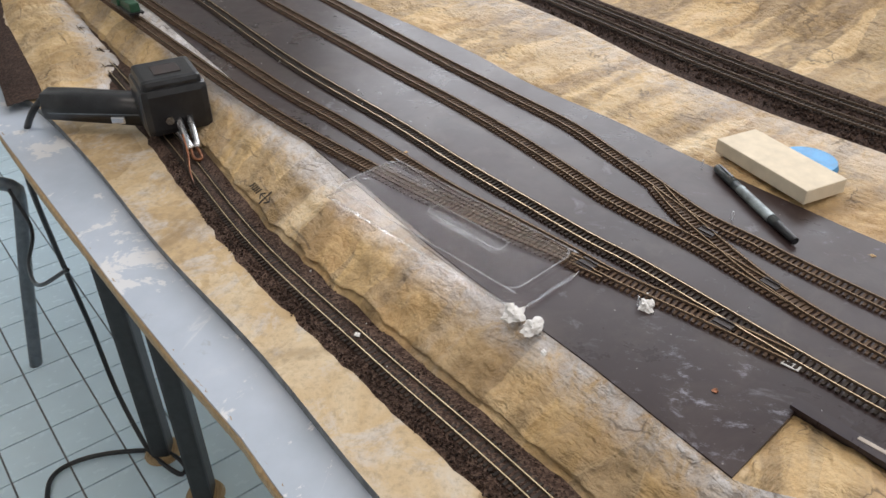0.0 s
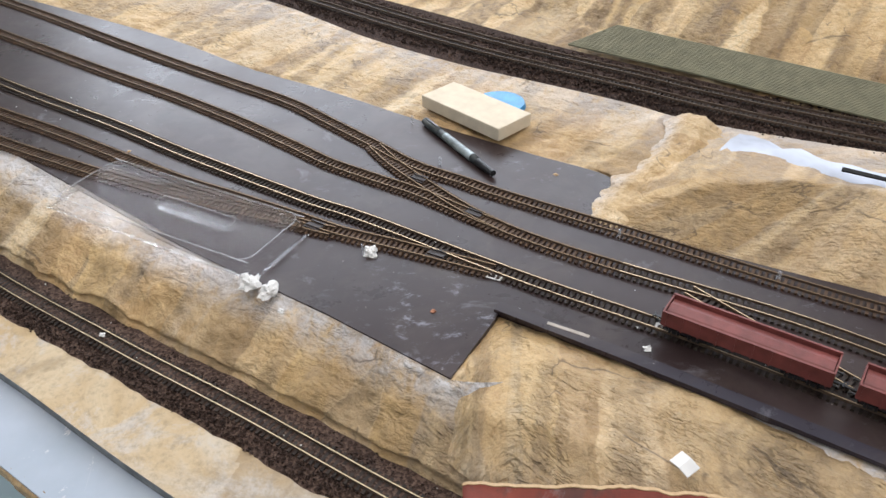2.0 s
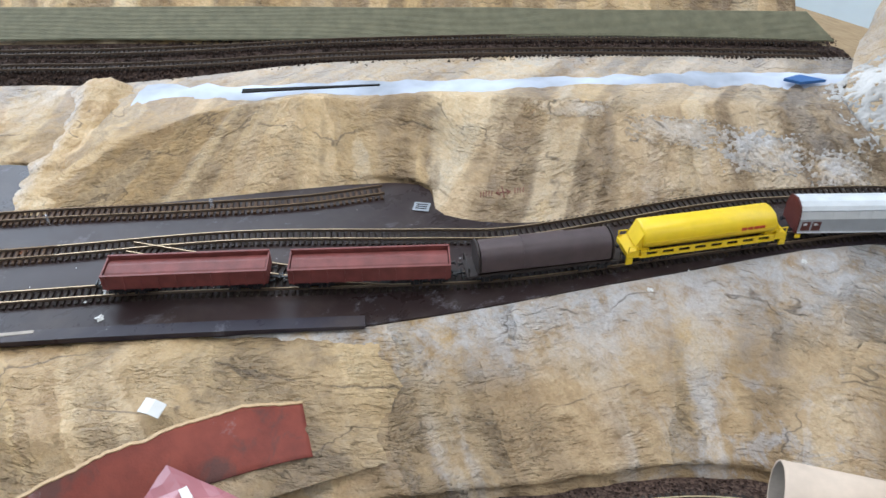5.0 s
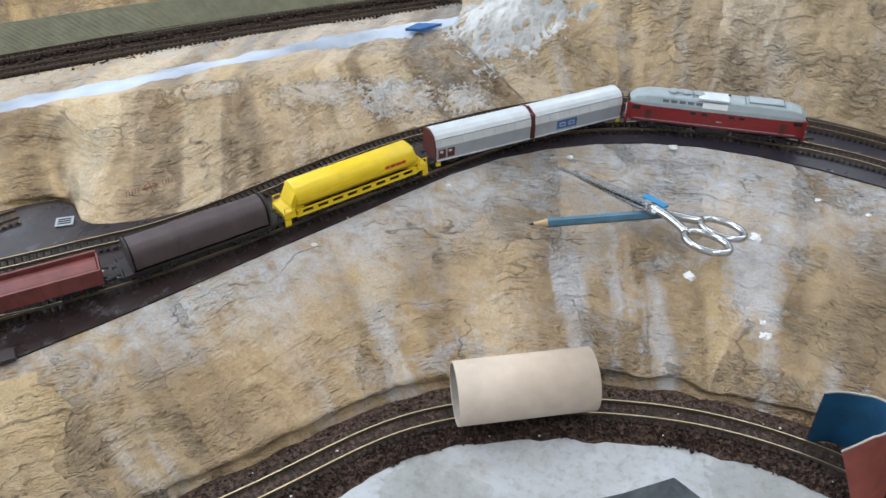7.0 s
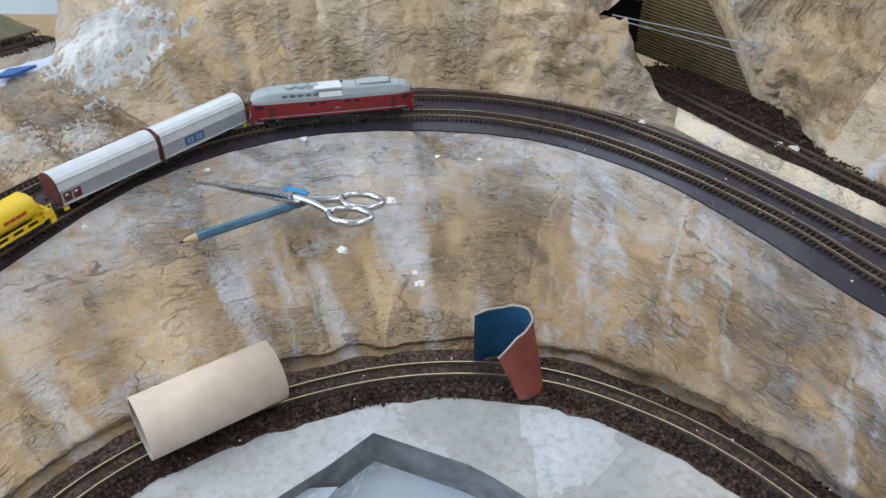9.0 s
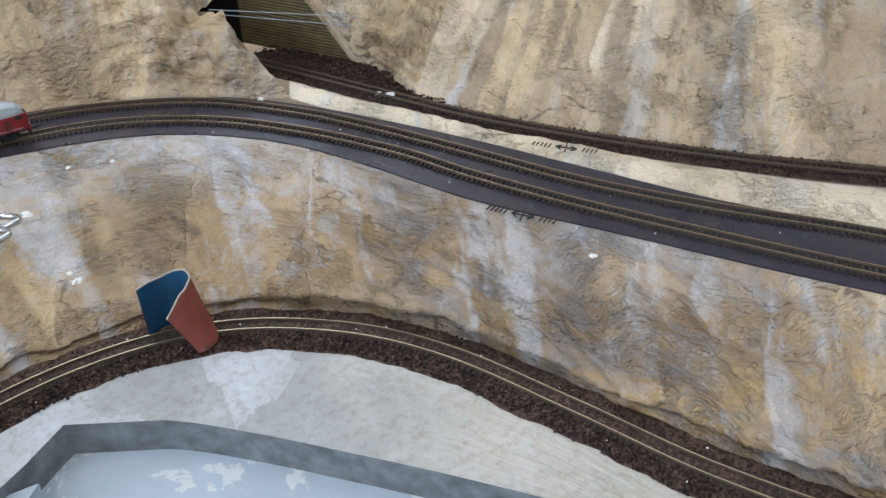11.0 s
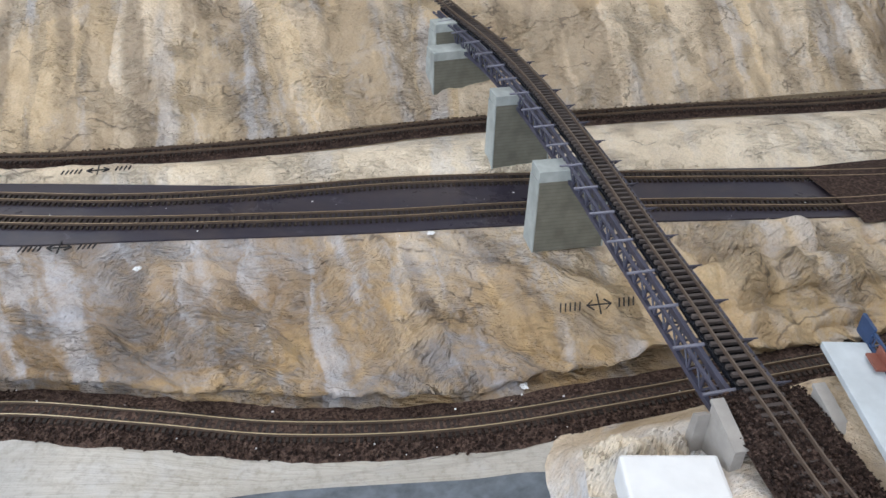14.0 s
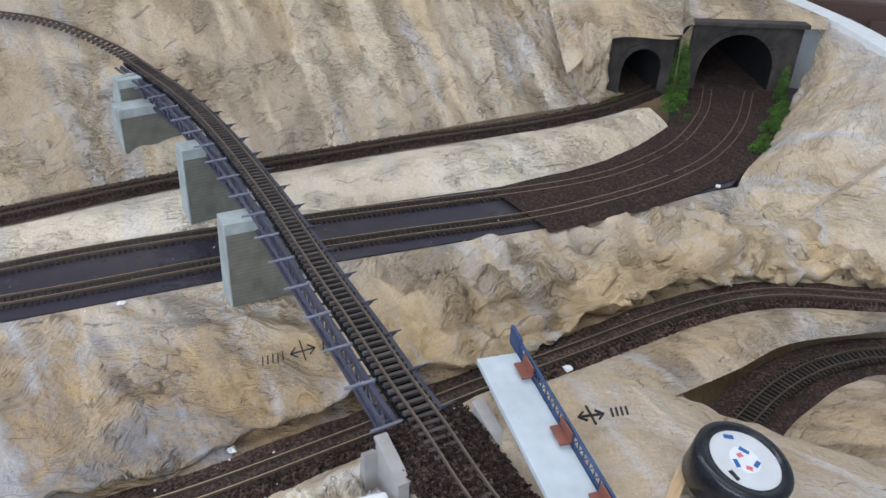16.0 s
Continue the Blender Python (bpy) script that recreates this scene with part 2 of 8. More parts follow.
    nrm = n.bump(wrin, n.math("MULTIPLY", n.level(along, 0.0, 0.8, 0.45 * fold_k, 1.0 * fold_k), n.level(xpos, 0.25, 0.45, 1.0, 0.95)), 0.0075, nrm)
    nrm = n.bump(n.math("ADD", n.math("MULTIPLY", mottle, 0.55), n.math("MULTIPLY", grit, 0.45)), n.level(along, 0.0, 0.8, 0.25, 0.95), 0.0040, nrm)
    nrm = n.bump(crack, -0.6, 0.0018, nrm)
    return n.finish(col, n.level(mid, 0.3, 0.7, 0.55, 0.82), 0.0, nrm)


def apron_material():
    """Smoothed deck plaster: cream by the station, whitish grey inside the curve, in flat trowelled fields."""
    n = Nodes("whitish_deck_plaster")
    ob = n.coords("Object")
    x = n.node("SeparateXYZ", Vector=ob).outputs[0]
    mid = n.noise(ob, 14, 5, 0.62, 0.6)
    grit = n.noise(ob, 160, 5, 0.7)
    cells = n.node("TexVoronoi", Vector=n.mix(0.10, ob, n.noise(ob, 8, 5, 0.7), "ADD"), Scale=6.5)
    cells.distance = "MANHATTAN"
    cell = n.node("SeparateColor", Color=cells.outputs["Color"]).outputs[0]
    key = n.math("ADD", n.math("MULTIPLY", cell, 0.26), n.math("MULTIPLY", mid, 0.74))
    cream = n.ramp(key, (0.30, (0.34, 0.235, 0.12)), (0.5, (0.52, 0.38, 0.215)), (0.72, (0.64, 0.53, 0.37)))
    white = n.ramp(key, (0.30, (0.31, 0.31, 0.30)), (0.5, (0.41, 0.415, 0.415)), (0.72, (0.57, 0.59, 0.63)))
    west = n.level(n.math("ADD", x, n.math("MULTIPLY", mid, 0.42)), -0.20, -0.02)
    trowel = n.noise(n.coords("UV", (10, 130, 1)), 1.0, 4, 0.65, 0.2)
    buff = n.ramp(n.math("ADD", n.math("MULTIPLY", key, 0.5), n.math("MULTIPLY", trowel, 0.5)), (0.34, (0.41, 0.375, 0.315)), (0.5, (0.49, 0.455, 0.395)), (0.66, (0.585, 0.555, 0.50)))
    col = n.mix(n.level(n.math("ADD", x, n.math("MULTIPLY", mid, 0.2)), 0.36, 0.50), n.mix(west, cream, white), buff)
    col = n.mix(n.math("MULTIPLY", n.level(n.noise(ob, 20, 6, 0.7, 0.4), 0.50, 0.64), n.level(x, -0.1, 0.15, 0.62, 0.35)), col, n.mix(grit, (0.44, 0.43, 0.42), (0.66, 0.66, 0.67)))
    col = n.mix(n.math("MULTIPLY", n.level(n.noise(ob, 9, 6, 0.7, 0.6), 0.54, 0.66), n.level(x, -0.1, 0.1, 0.55, 0.0)), col, (0.23, 0.155, 0.08))
    col = n.mix(n.level(grit, 0.30, 0.52, 0.4, 0.0), col, (0.20, 0.16, 0.11))
    nrm = n.bump(trowel, n.level(x, 0.25, 0.42, 0.05, 0.7), 0.003, n.bump(mid, 0.6, 0.006))
    return n.finish(col, 0.7, 0.0, n.bump(grit, 0.4, 0.001, nrm))


def ballast_material():
    n = Nodes("dark_ballast")
    ob = n.coords()
    v = n.node("TexVoronoi", Vector=ob, Scale=520.0)
    c = n.node("SeparateColor", Color=v.outputs["Color"]).outputs[0]
    big = n.noise(ob, 24, 4)
    isl = n.island()
    col = n.ramp(n.math("ADD", n.math("MULTIPLY", c, 0.5), n.math("MULTIPLY", isl, 0.5)), (0.12, (0.011, 0.0065, 0.0055)), (0.40, (0.031, 0.0190, 0.015)), (0.66, (0.066, 0.041, 0.032)), (0.92, (0.15, 0.10, 0.078)))
    col = n.mix(n.level(big, 0.35, 0.7, 0.0, 0.45), col, (0.020, 0.014, 0.012))
    return n.finish(col, 0.95, 0.0, n.bump(v.outputs["Distance"], 0.9, 0.0012), Specular_IOR_Level=0.2)


def board_material():
    """Plywood painted dark brown: scuffs, dust and whitish smears."""
    n = Nodes("dark_brown_board_paint")
    ob = n.coords()
    big = n.noise(ob, 6, 4, 0.6)
    smear = n.noise(n.coords("Object", (30, 22, 1)), 1.0, 6, 0.75, 0.5)
    fine = n.noise(ob, 400, 3)
    specks = n.voronoi(ob, 60)
    col = n.ramp(big, (0.3, (0.024, 0.0155, 0.0155)), (0.5, (0.033, 0.0215, 0.0215)), (0.7, (0.047, 0.032, 0.032)))
    # bluer to the east: the window's reflection in the paint, put into the colour
    east = n.level(n.math("ADD", n.node("SeparateXYZ", Vector=ob).outputs[0], n.math("MULTIPLY", big, 0.2)), -0.10, 0.12)
    col = n.mix(n.math("MULTIPLY", east, 0.75), col, n.mix(big, (0.024, 0.022, 0.034), (0.046, 0.043, 0.062)))
    dusty = n.noise(ob, 11, 6, 0.7, 0.5)
    col = n.mix(n.level(dusty, 0.48, 0.68, 0.0, 0.5), col, (0.085, 0.066, 0.058))
    scrape = n.math("MULTIPLY", n.level(n.noise(n.coords("Object", (70, 46, 1)), 1.0, 6, 0.78, 0.4), 0.60, 0.72), n.level(n.noise(ob, 5, 2), 0.52, 0.60))
    col = n.mix(n.math("MULTIPLY", scrape, 0.5), col, (0.30, 0.31, 0.36))
    col = n.mix(n.level(smear, 0.60, 0.74, 0.0, 0.36), col, (0.30, 0.30, 0.34))
    # two worn places scraped whitish
    for at, reach in (((-0.27, 0.41, 0.0), 0.15), ((-0.48, 0.03, 0.0), 0.11)):
        off = n.node("VectorMath")
        off.operation = "DISTANCE"
        n.feed(off.inputs[0], ob)
        off.inputs[1].default_value = at
        worn = n.math("MULTIPLY", n.level(off.outputs["Value"], reach * 0.4, reach, 1.0, 0.0), n.level(n.noise(n.coords("Object", (70, 44, 1)), 1.0, 6, 0.80, 0.3), 0.56, 0.70))
        col = n.mix(n.math("MULTIPLY", worn, 0.50), col, (0.36, 0.36, 0.42))
    col = n.mix(n.level(specks, 0.02, 0.05, 0.55, 0.0), col, (0.5, 0.46, 0.42))
    return n.finish(col, n.level(n.math("ADD", n.math("MULTIPLY", smear, 0.5), n.math("MULTIPLY", big, 0.5)), 0.35, 0.65, 0.22, 0.42), 0.0, n.bump(fine, 0.10, 0.0002), Specular_IOR_Level=0.22)


def painted_board_material():
    n = Nodes("grey_blue_painted_board")
    ob = n.coords()
    big = n.noise(ob, 9, 5, 0.6)
    scr = n.noise(n.coords("Object", (8, 40, 1)), 1.0, 5, 0.7, 1.5)
    col = n.ramp(big, (0.3, (0.36, 0.42, 0.49)), (0.6, (0.44, 0.50, 0.58)), (0.8, (0.55, 0.59, 0.64)))
    col = n.mix(n.level(scr, 0.62, 0.74, 0.0, 0.5), col, (0.72, 0.72, 0.72))
    peel = n.noise(ob, 13, 6, 0.72, 0.4)
    col = n.mix(n.level(peel, 0.56, 0.585, 0.0, 0.75), col, (0.70, 0.70, 0.70))
    col = n.mix(n.level(peel, 0.30, 0.36, 0.5, 0.0), col, (0.27, 0.27, 0.27))
    return n.finish(col, 0.45, 0.0, n.bump(scr, 0.15, 0.0006))


def rail_material(name, top, gloss=0.28, dull_from=9.0):
    """Weathered rail: brown sides, running surface rubbed bright."""
    n = Nodes(name)
    up = n.node("SeparateXYZ", Vector=n.node("NewGeometry").outputs["Normal"]).outputs[2]
    m = n.level(up, 0.8, 0.95)
    # rusted and duller on top towards the tunnels; glare at the curve is coloured in
    xpos = n.node("SeparateXYZ", Vector=n.node("NewGeometry").outputs["Position"]).outputs[0]
    m = n.math("MULTIPLY", m, n.level(xpos, dull_from, dull_from + 0.25, 1.0, 0.22))
    nz = n.noise(n.coords(), 120, 3)
    col = n.mix(m, n.mix(nz, (0.070, 0.047, 0.033), (0.125, 0.085, 0.058)), top)
    return n.finish(col, n.level(m, 0, 1, 0.7, gloss), n.math("MULTIPLY", m, 0.8))


def wood_material(name, a, b, scale=40):
    n = Nodes(name)
    g = n.noise(n.coords("Object", (1, 9, 9)), scale, 5, 0.6, 0.8)
    f = n.noise(n.coords(), 500, 2)
    return n.finish(n.mix(n.level(g, 0.3, 0.7), a, b), 0.55, 0.0, n.bump(n.math("ADD", g, f), 0.2, 0.0004))


def worn_paper_material():
    """Brick red abrasive paper, rubbed grey and dark in places."""
    n = Nodes("brick_red_abrasive_paper")
    ob = n.coords()
    rub = n.noise(ob, 22, 5, 0.7, 0.6)
    grain = n.noise(ob, 700, 3)
    col = n.mix(n.level(n.noise(ob, 60, 4), 0.3, 0.7), (0.19, 0.042, 0.030), (0.30, 0.070, 0.046))
    col = n.mix(n.level(rub, 0.52, 0.64, 0.0, 0.7), col, (0.085, 0.055, 0.050))
    col = n.mix(n.level(n.noise(ob, 30, 6, 0.75, 0.3), 0.60, 0.70, 0.0, 0.6), col, (0.34, 0.30, 0.31))
    return n.finish(col, 0.75, 0.0, n.bump(grain, 0.5, 0.0005))


def tie_material(name, a, b):
    n = Nodes(name)
    return n.finish(n.mix(n.math("FRACT", n.math("ADD", n.island(), n.random())), a, b), 0.75, 0.0, n.bump(n.noise(n.coords(), 900, 2), 0.3, 0.0003))


def brick_material(name):
    """Fine moulded brick courses on model masonry."""
    n = Nodes(name)
    uv = n.coords("Object", (1, 1, 1))
    b = n.node("TexBrick", Vector=n.coords("Object"), Scale=1.0)
    f = n.noise(uv, 60, 4)
    col = n.mix(n.level(f, 0.3, 0.7), (0.120, 0.116, 0.088), (0.195, 0.188, 0.148))
    z = n.node("SeparateXYZ", Vector=uv).outputs[2]
    line = n.math("SINE", n.math("MULTIPLY", z, 2 * math.pi / 0.0035))
    col = n.mix(n.level(line, 0.55, 0.95, 0, 0.28), col, (0.08, 0.075, 0.055))
    return n.finish(col, 0.85, 0.0, n.bump(line, -0.2, 0.0004))


M = {
    "plaster": plaster_material("tan_washed_plaster"),
    "plaster_pale": plaster_material("pale_washed_plaster", 0.55),
    "plaster_plateau": plaster_material("plain_tan_plaster", 0.6, 0.0, 0.0, 0.35, 0.8, 0.35, 0.05, True),
    "plaster_station": plaster_material("greyish_tan_plaster", 0.30, 0.0, 0.0, 1.45, 0.5, 1.0, 0.5),
    "plaster_mound": plaster_material("tan_mound_plaster", 0.0, 0.0, 0.40, 1.0, 0.1),
    "plaster_far": plaster_material("brown_hill_plaster", 0.0, 0.0, 0.0, 1.9, 0.4, 1.0, 0.9),
    "plaster_wall": plaster_material("greyish_white_plaster", 1.0, 0.0, 0.0, 0.12, 1.6, 0.7, 0.1),
    "plaster_strip": plaster_material("whitish_cream_plaster", 0.9, 0.0, -0.35, 0.35, 0.7, 1.0, 0.12),
    "plaster_gold": plaster_material("golden_washed_plaster", 0.0, 0.0, 0.0, 0.6, 0.45, 0.9, 0.55),
    "plaster_brown": plaster_material("brown_washed_plaster", 0.0, 0.0, 0.30, 0.9, 1.0, 1.0, 0.9),
    "plaster_hill": plaster_material("cream_washed_plaster", 0.0, 0.0, -0.08, 1.1, 1.2, 1.0, 0.65),
    "plaster_rock": plaster_material("tan_rocky_plaster", 0.0, 0.7, 0.0, 0.8, 0.9),
    "deck": apron_material(),
    "ballast": ballast_material(),
    "board": board_material(),
    "greyboard": painted_board_material(),
    "rail": rail_material("brown_rail", (0.46, 0.34, 0.21), 0.40, 0.95),
    "rail_bridge": rail_material("grey_brown_rail", (0.20, 0.155, 0.125), 0.5),
    "rail_dull": rail_material("dull_brown_rail", (0.115, 0.082, 0.055), 0.6),
    "rail_bright": rail_material("brass_bright_rail", (0.56, 0.45, 0.28), 0.34, 0.55),
    "tie": tie_material("brown_sleeper_plastic", (0.018, 0.012, 0.009), (0.038, 0.025, 0.018)),
    "rail_station": rail_material("golden_brown_rail", (0.185, 0.122, 0.066), 0.50),
    "tie_station": tie_material("mid_brown_sleeper_plastic", (0.058, 0.032, 0.018), (0.108, 0.063, 0.036)),
    "tie_mid": tie_material("dark_brown_sleeper_plastic", (0.018, 0.012, 0.008), (0.038, 0.025, 0.017)),
    "tie_grey": tie_material("grey_brown_sleeper_plastic", (0.052, 0.041, 0.037), (0.088, 0.070, 0.062)),
    "raw": wood_material("raw_chipboard_edge", (0.30, 0.19, 0.09), (0.50, 0.36, 0.20)),
    "edge_grey": plain("grey_plaster_edge", (0.20, 0.215, 0.225), 0.75, grain=0.2),
    "blue_white": plain("pale_blue_filler", (0.55, 0.60, 0.70), 0.7, grain=0.2, scale=160, relief=0.001),
    "filler": plain("white_crumbly_filler", (0.60, 0.59, 0.575), 0.8, grain=0.20, scale=260, relief=0.0016),
    "red": plain("loco_red_paint", (0.245, 0.016, 0.018), 0.35, grain=0.06),
    "darkred": plain("dark_red_brown_paint", (0.105, 0.022, 0.018), 0.45),
    "gondola": plain("oxide_red_paint", (0.21, 0.055, 0.048), 0.55, grain=0.14),
    "brownhood": plain("grey_brown_tarpaulin_paint", (0.078, 0.054, 0.057), 0.45, grain=0.12),
    "roofgrey": plain("light_grey_roof_paint", (0.36, 0.41, 0.43), 0.4, grain=0.06),
    "silver": plain("silver_wagon_paint", (0.40, 0.43, 0.47), 0.36, 0.3, grain=0.05),
    "silverroof": plain("pale_silver_roof", (0.72, 0.75, 0.78), 0.35, 0.25, grain=0.05),
    "yellow": plain("bright_yellow_paint", (0.86, 0.60, 0.010), 0.38, grain=0.04),
    "black": plain("black_plastic", (0.016, 0.017, 0.020), 0.34, grain=0.2),
    "chassis": plain("dark_brown_chassis", (0.030, 0.020, 0.018), 0.6, grain=0.2),
    "white": plain("white_paper", (0.80, 0.80, 0.79), 0.6, grain=0.03),
    "blue": plain("blue_print", (0.035, 0.13, 0.36), 0.45, grain=0.05),
    "letter_red": plain("red_print", (0.50, 0.05, 0.015), 0.5),
    "glass_dark": plain("dark_cab_glass", (0.012, 0.014, 0.016), 0.12),
    "steel": plain("polished_steel", (0.58, 0.58, 0.59), 0.20, 1.0, grain=0.04, relief=0.0),
    "bladesteel": plain("ground_blade_steel", (0.44, 0.45, 0.47), 0.26, 1.0, grain=0.05, relief=0.0),
    "wheel": plain("wheel_metal", (0.16, 0.14, 0.13), 0.4, 0.8),
    "girder": plain("blue_grey_girder_plastic", (0.060, 0.060, 0.092), 0.5, grain=0.14),
    "wing": plain("beige_wing_wall", (0.36, 0.335, 0.305), 0.75, grain=0.1),
    "bracket": plain("lit_bracket_plastic", (0.19, 0.19, 0.235), 0.45, grain=0.1),
    "brick": brick_material("grey_green_model_masonry"),
    "capstone": plain("pale_grey_capstone", (0.40, 0.43, 0.41), 0.75, grain=0.12),
    "portal": plain("dark_stone_portal", (0.062, 0.052, 0.044), 0.85, grain=0.3, scale=400, relief=0.0008),
    # near black: the darkness of tunnels and gaps put into the colour
    "void": plain("tunnel_darkness_black", (0.004, 0.004, 0.004), 0.95),
    "olive": plain("olive_ribbed_card", (0.235, 0.225, 0.145), 0.75, grain=0.1),
    "ribwall": plain("brown_ribbed_wall", (0.150, 0.112, 0.048), 0.75, grain=0.15),
    "ink": plain("black_marker_ink", (0.012, 0.011, 0.012), 0.6),
    "foam": plain("cream_foam_block", (0.70, 0.615, 0.475), 0.8, grain=0.05),
    "lightblue": plain("bright_blue_plastic", (0.02, 0.28, 0.60), 0.4),
    "cardboard": plain("pale_brown_cardboard", (0.66, 0.53, 0.42), 0.8, grain=0.05),
    "cardin": plain("grey_cardboard_lining", (0.45, 0.40, 0.35), 0.85),
    "sand_red": worn_paper_material(),
    "sand_blue": plain("petrol_blue_paper_back", (0.008, 0.070, 0.150), 0.65, grain=0.15),
    "pencilblue": plain("grey_blue_lacquer", (0.075, 0.17, 0.25), 0.35),
    "rawwood": wood_material("bare_pale_wood", (0.50, 0.33, 0.17), (0.62, 0.44, 0.25)),
    "green": plain("moss_green_foam", (0.085, 0.175, 0.020), 0.9, grain=0.35),
    "darkgreen": plain("dark_green_paint", (0.02, 0.085, 0.045), 0.45),
    "platform": plain("pale_grey_platform", (0.52, 0.56, 0.58), 0.6, grain=0.06),
    "fence": plain("dark_blue_fence", (0.035, 0.07, 0.16), 0.5),
    "bench": plain("brown_bench", (0.22, 0.075, 0.05), 0.6),
    "tape": plain("black_tape_film", (0.010, 0.011, 0.014), 0.22, grain=0.1),
    "core": plain("tape_core_label", (0.66, 0.66, 0.66), 0.5, grain=0.04),
    "rose_foil": plain("rose_wrapper_foil", (0.60, 0.23, 0.26), 0.28, grain=0.45, scale=14),
    "pink": plain("pink_print", (0.75, 0.20, 0.22), 0.5),
    "penbody": plain("grey_green_pen_plastic", (0.045, 0.055, 0.058), 0.35),
    "foil": plain("torn_silver_label", (0.30, 0.35, 0.36), 0.4, 0.3, grain=0.3),
    "steelgrey": plain("grey_leg_paint", (0.15, 0.17, 0.19), 0.32, 0.5),
    "legdark": plain("dark_grey_leg_paint", (0.040, 0.044, 0.048), 0.4, 0.2),
    "copper": plain("copper_wire", (0.26, 0.11, 0.06), 0.35, 0.9),
    "tile": plain("pale_blue_floor_tile", (0.68, 0.86, 0.96), 0.22, grain=0.05, scale=60),
    "grout": plain("grey_grout", (0.20, 0.215, 0.23), 0.85),
    "wall": plain("white_room_wall", (0.74, 0.74, 0.72), 0.85, grain=0.03, scale=60),
    "cabinet": wood_material("dark_brown_veneer", (0.055, 0.028, 0.020), (0.10, 0.05, 0.034)),
}
clear = Nodes("clear_blister_plastic")
clear.finish((0.95, 0.97, 0.98), 0.06, 0.0, None, Transmission_Weight=1.0, IOR=1.2, Alpha=0.45)
M["clear"] = clear.mat
soft_clear = Nodes("thin_clear_plastic")
soft_clear.finish((0.95, 0.97, 0.98), 0.16, 0.0, None, Transmission_Weight=1.0, IOR=1.12, Alpha=0.30)
M["clear_thin"] = soft_clear.mat
glint = Nodes("clear_plastic_edge")
glint.finish((0.80, 0.84, 0.90), 0.15, 0.0, None, Alpha=0.28)
M["clear_edge"] = glint.mat

# ---------------------------------------------------------------- mesh helpers


def part(name, bm, material, parent=None, label="", smooth=False):
    """Links a bmesh drawn in decimetres as one mesh object, under a thing or a part where one is given."""
    bmesh.ops.scale(bm, vec=(D, D, D), verts=bm.verts)
    me = bpy.data.meshes.new(name)
    bm.to_mesh(me)
    bm.free()
    me.materials.append(M[material] if isinstance(material, str) else material)
    if smooth:
        me.polygons.foreach_set("use_smooth", [True] * len(me.polygons))
    ob = new(name, me)
    if parent:
        ob.parent = parent
    return tagged(ob, label)


def arrays(name, verts, faces, material, parent=None, label="", uv=None, smooth=False, across=None):
    """The same from plain arrays in decimetres; uv: one pair a vertex."""
    me = bpy.data.meshes.new(name)
    me.from_pydata((np.asarray(verts, float) * D).tolist(), [], faces.tolist() if isinstance(faces, np.ndarray) else [list(f) for f in faces])
    if uv is not None:
        loops = np.empty(len(me.loops), dtype=np.int32)
        me.loops.foreach_get("vertex_index", loops)
        for title, pairs in (("UVMap", uv), ("Across", uv if across is None else across)):
            me.uv_layers.new(name=title).data.foreach_set("uv", np.asarray(pairs, float)[loops].ravel())
    me.materials.append(M[material] if isinstance(material, str) else material)
    if smooth:
        me.polygons.foreach_set("use_smooth", [True] * len(me.polygons))
    ob = new(name, me)
    if parent:
        ob.parent = parent
    return tagged(ob, label)


def thing(name, x, y, z, turn=0.0, label="", category="", group="", kind="", tilt=(0, 0)):
    """An Empty at the base of a thing, in decimetres and degrees."""
    ob = new(name)
    ob.empty_display_size = 0.01
    ob.matrix_basis = pose(x * D, y * D, z * D, tilt[0], tilt[1], turn)
    return tagged(ob, label, category, group, kind)


def box(bm, c, s, turn=None, bevel=0.0):
    made = bmesh.ops.create_cube(bm, size=1.0)["verts"]
    m = Matrix.Translation(c) @ (turn if turn is not None else Matrix()) @ Matrix.Diagonal((*s, 1))
    bmesh.ops.transform(bm, matrix=m, verts=made)
    if bevel:
        edges = list({e for v in made for e in v.link_edges})
        bmesh.ops.bevel(bm, geom=edges, offset=bevel, segments=2, profile=0.6, affect="EDGES")
    return bm


def rod(bm, a, b, r, r2=None, seg=10, caps=True):
    a, b = Vector(a), Vector(b)
    made = bmesh.ops.create_cone(bm, cap_ends=caps, segments=seg, radius1=r, radius2=r if r2 is None else r2, depth=(b - a).length)["verts"]
    m = Matrix.Translation((a + b) / 2) @ (b - a).to_track_quat("Z", "Y").to_matrix().to_4x4()
    bmesh.ops.transform(bm, matrix=m, verts=made)
    return bm


def prism(bm, outline, x0, x1, axis="x", taper=None):
    """Extrudes an outline of (y, z) pairs from x0 to x1, with both ends closed."""
    rings = []
    for x in (x0, x1):
        ring = []
        for y, z in outline:
            ring.append(bm.verts.new((x, y, z) if axis == "x" else (y, x, z) if axis == "y" else (y, z, x)))
        rings.append(ring)
    n = len(outline)
    for i in range(n):
        bm.faces.new((rings[0][i], rings[0][(i + 1) % n], rings[1][(i + 1) % n], rings[1][i]))
    bm.faces.new(rings[0][::-1])
    bm.faces.new(rings[1])
    bmesh.ops.recalc_face_normals(bm, faces=bm.faces)
    return bm


def B():
    return bmesh.new()


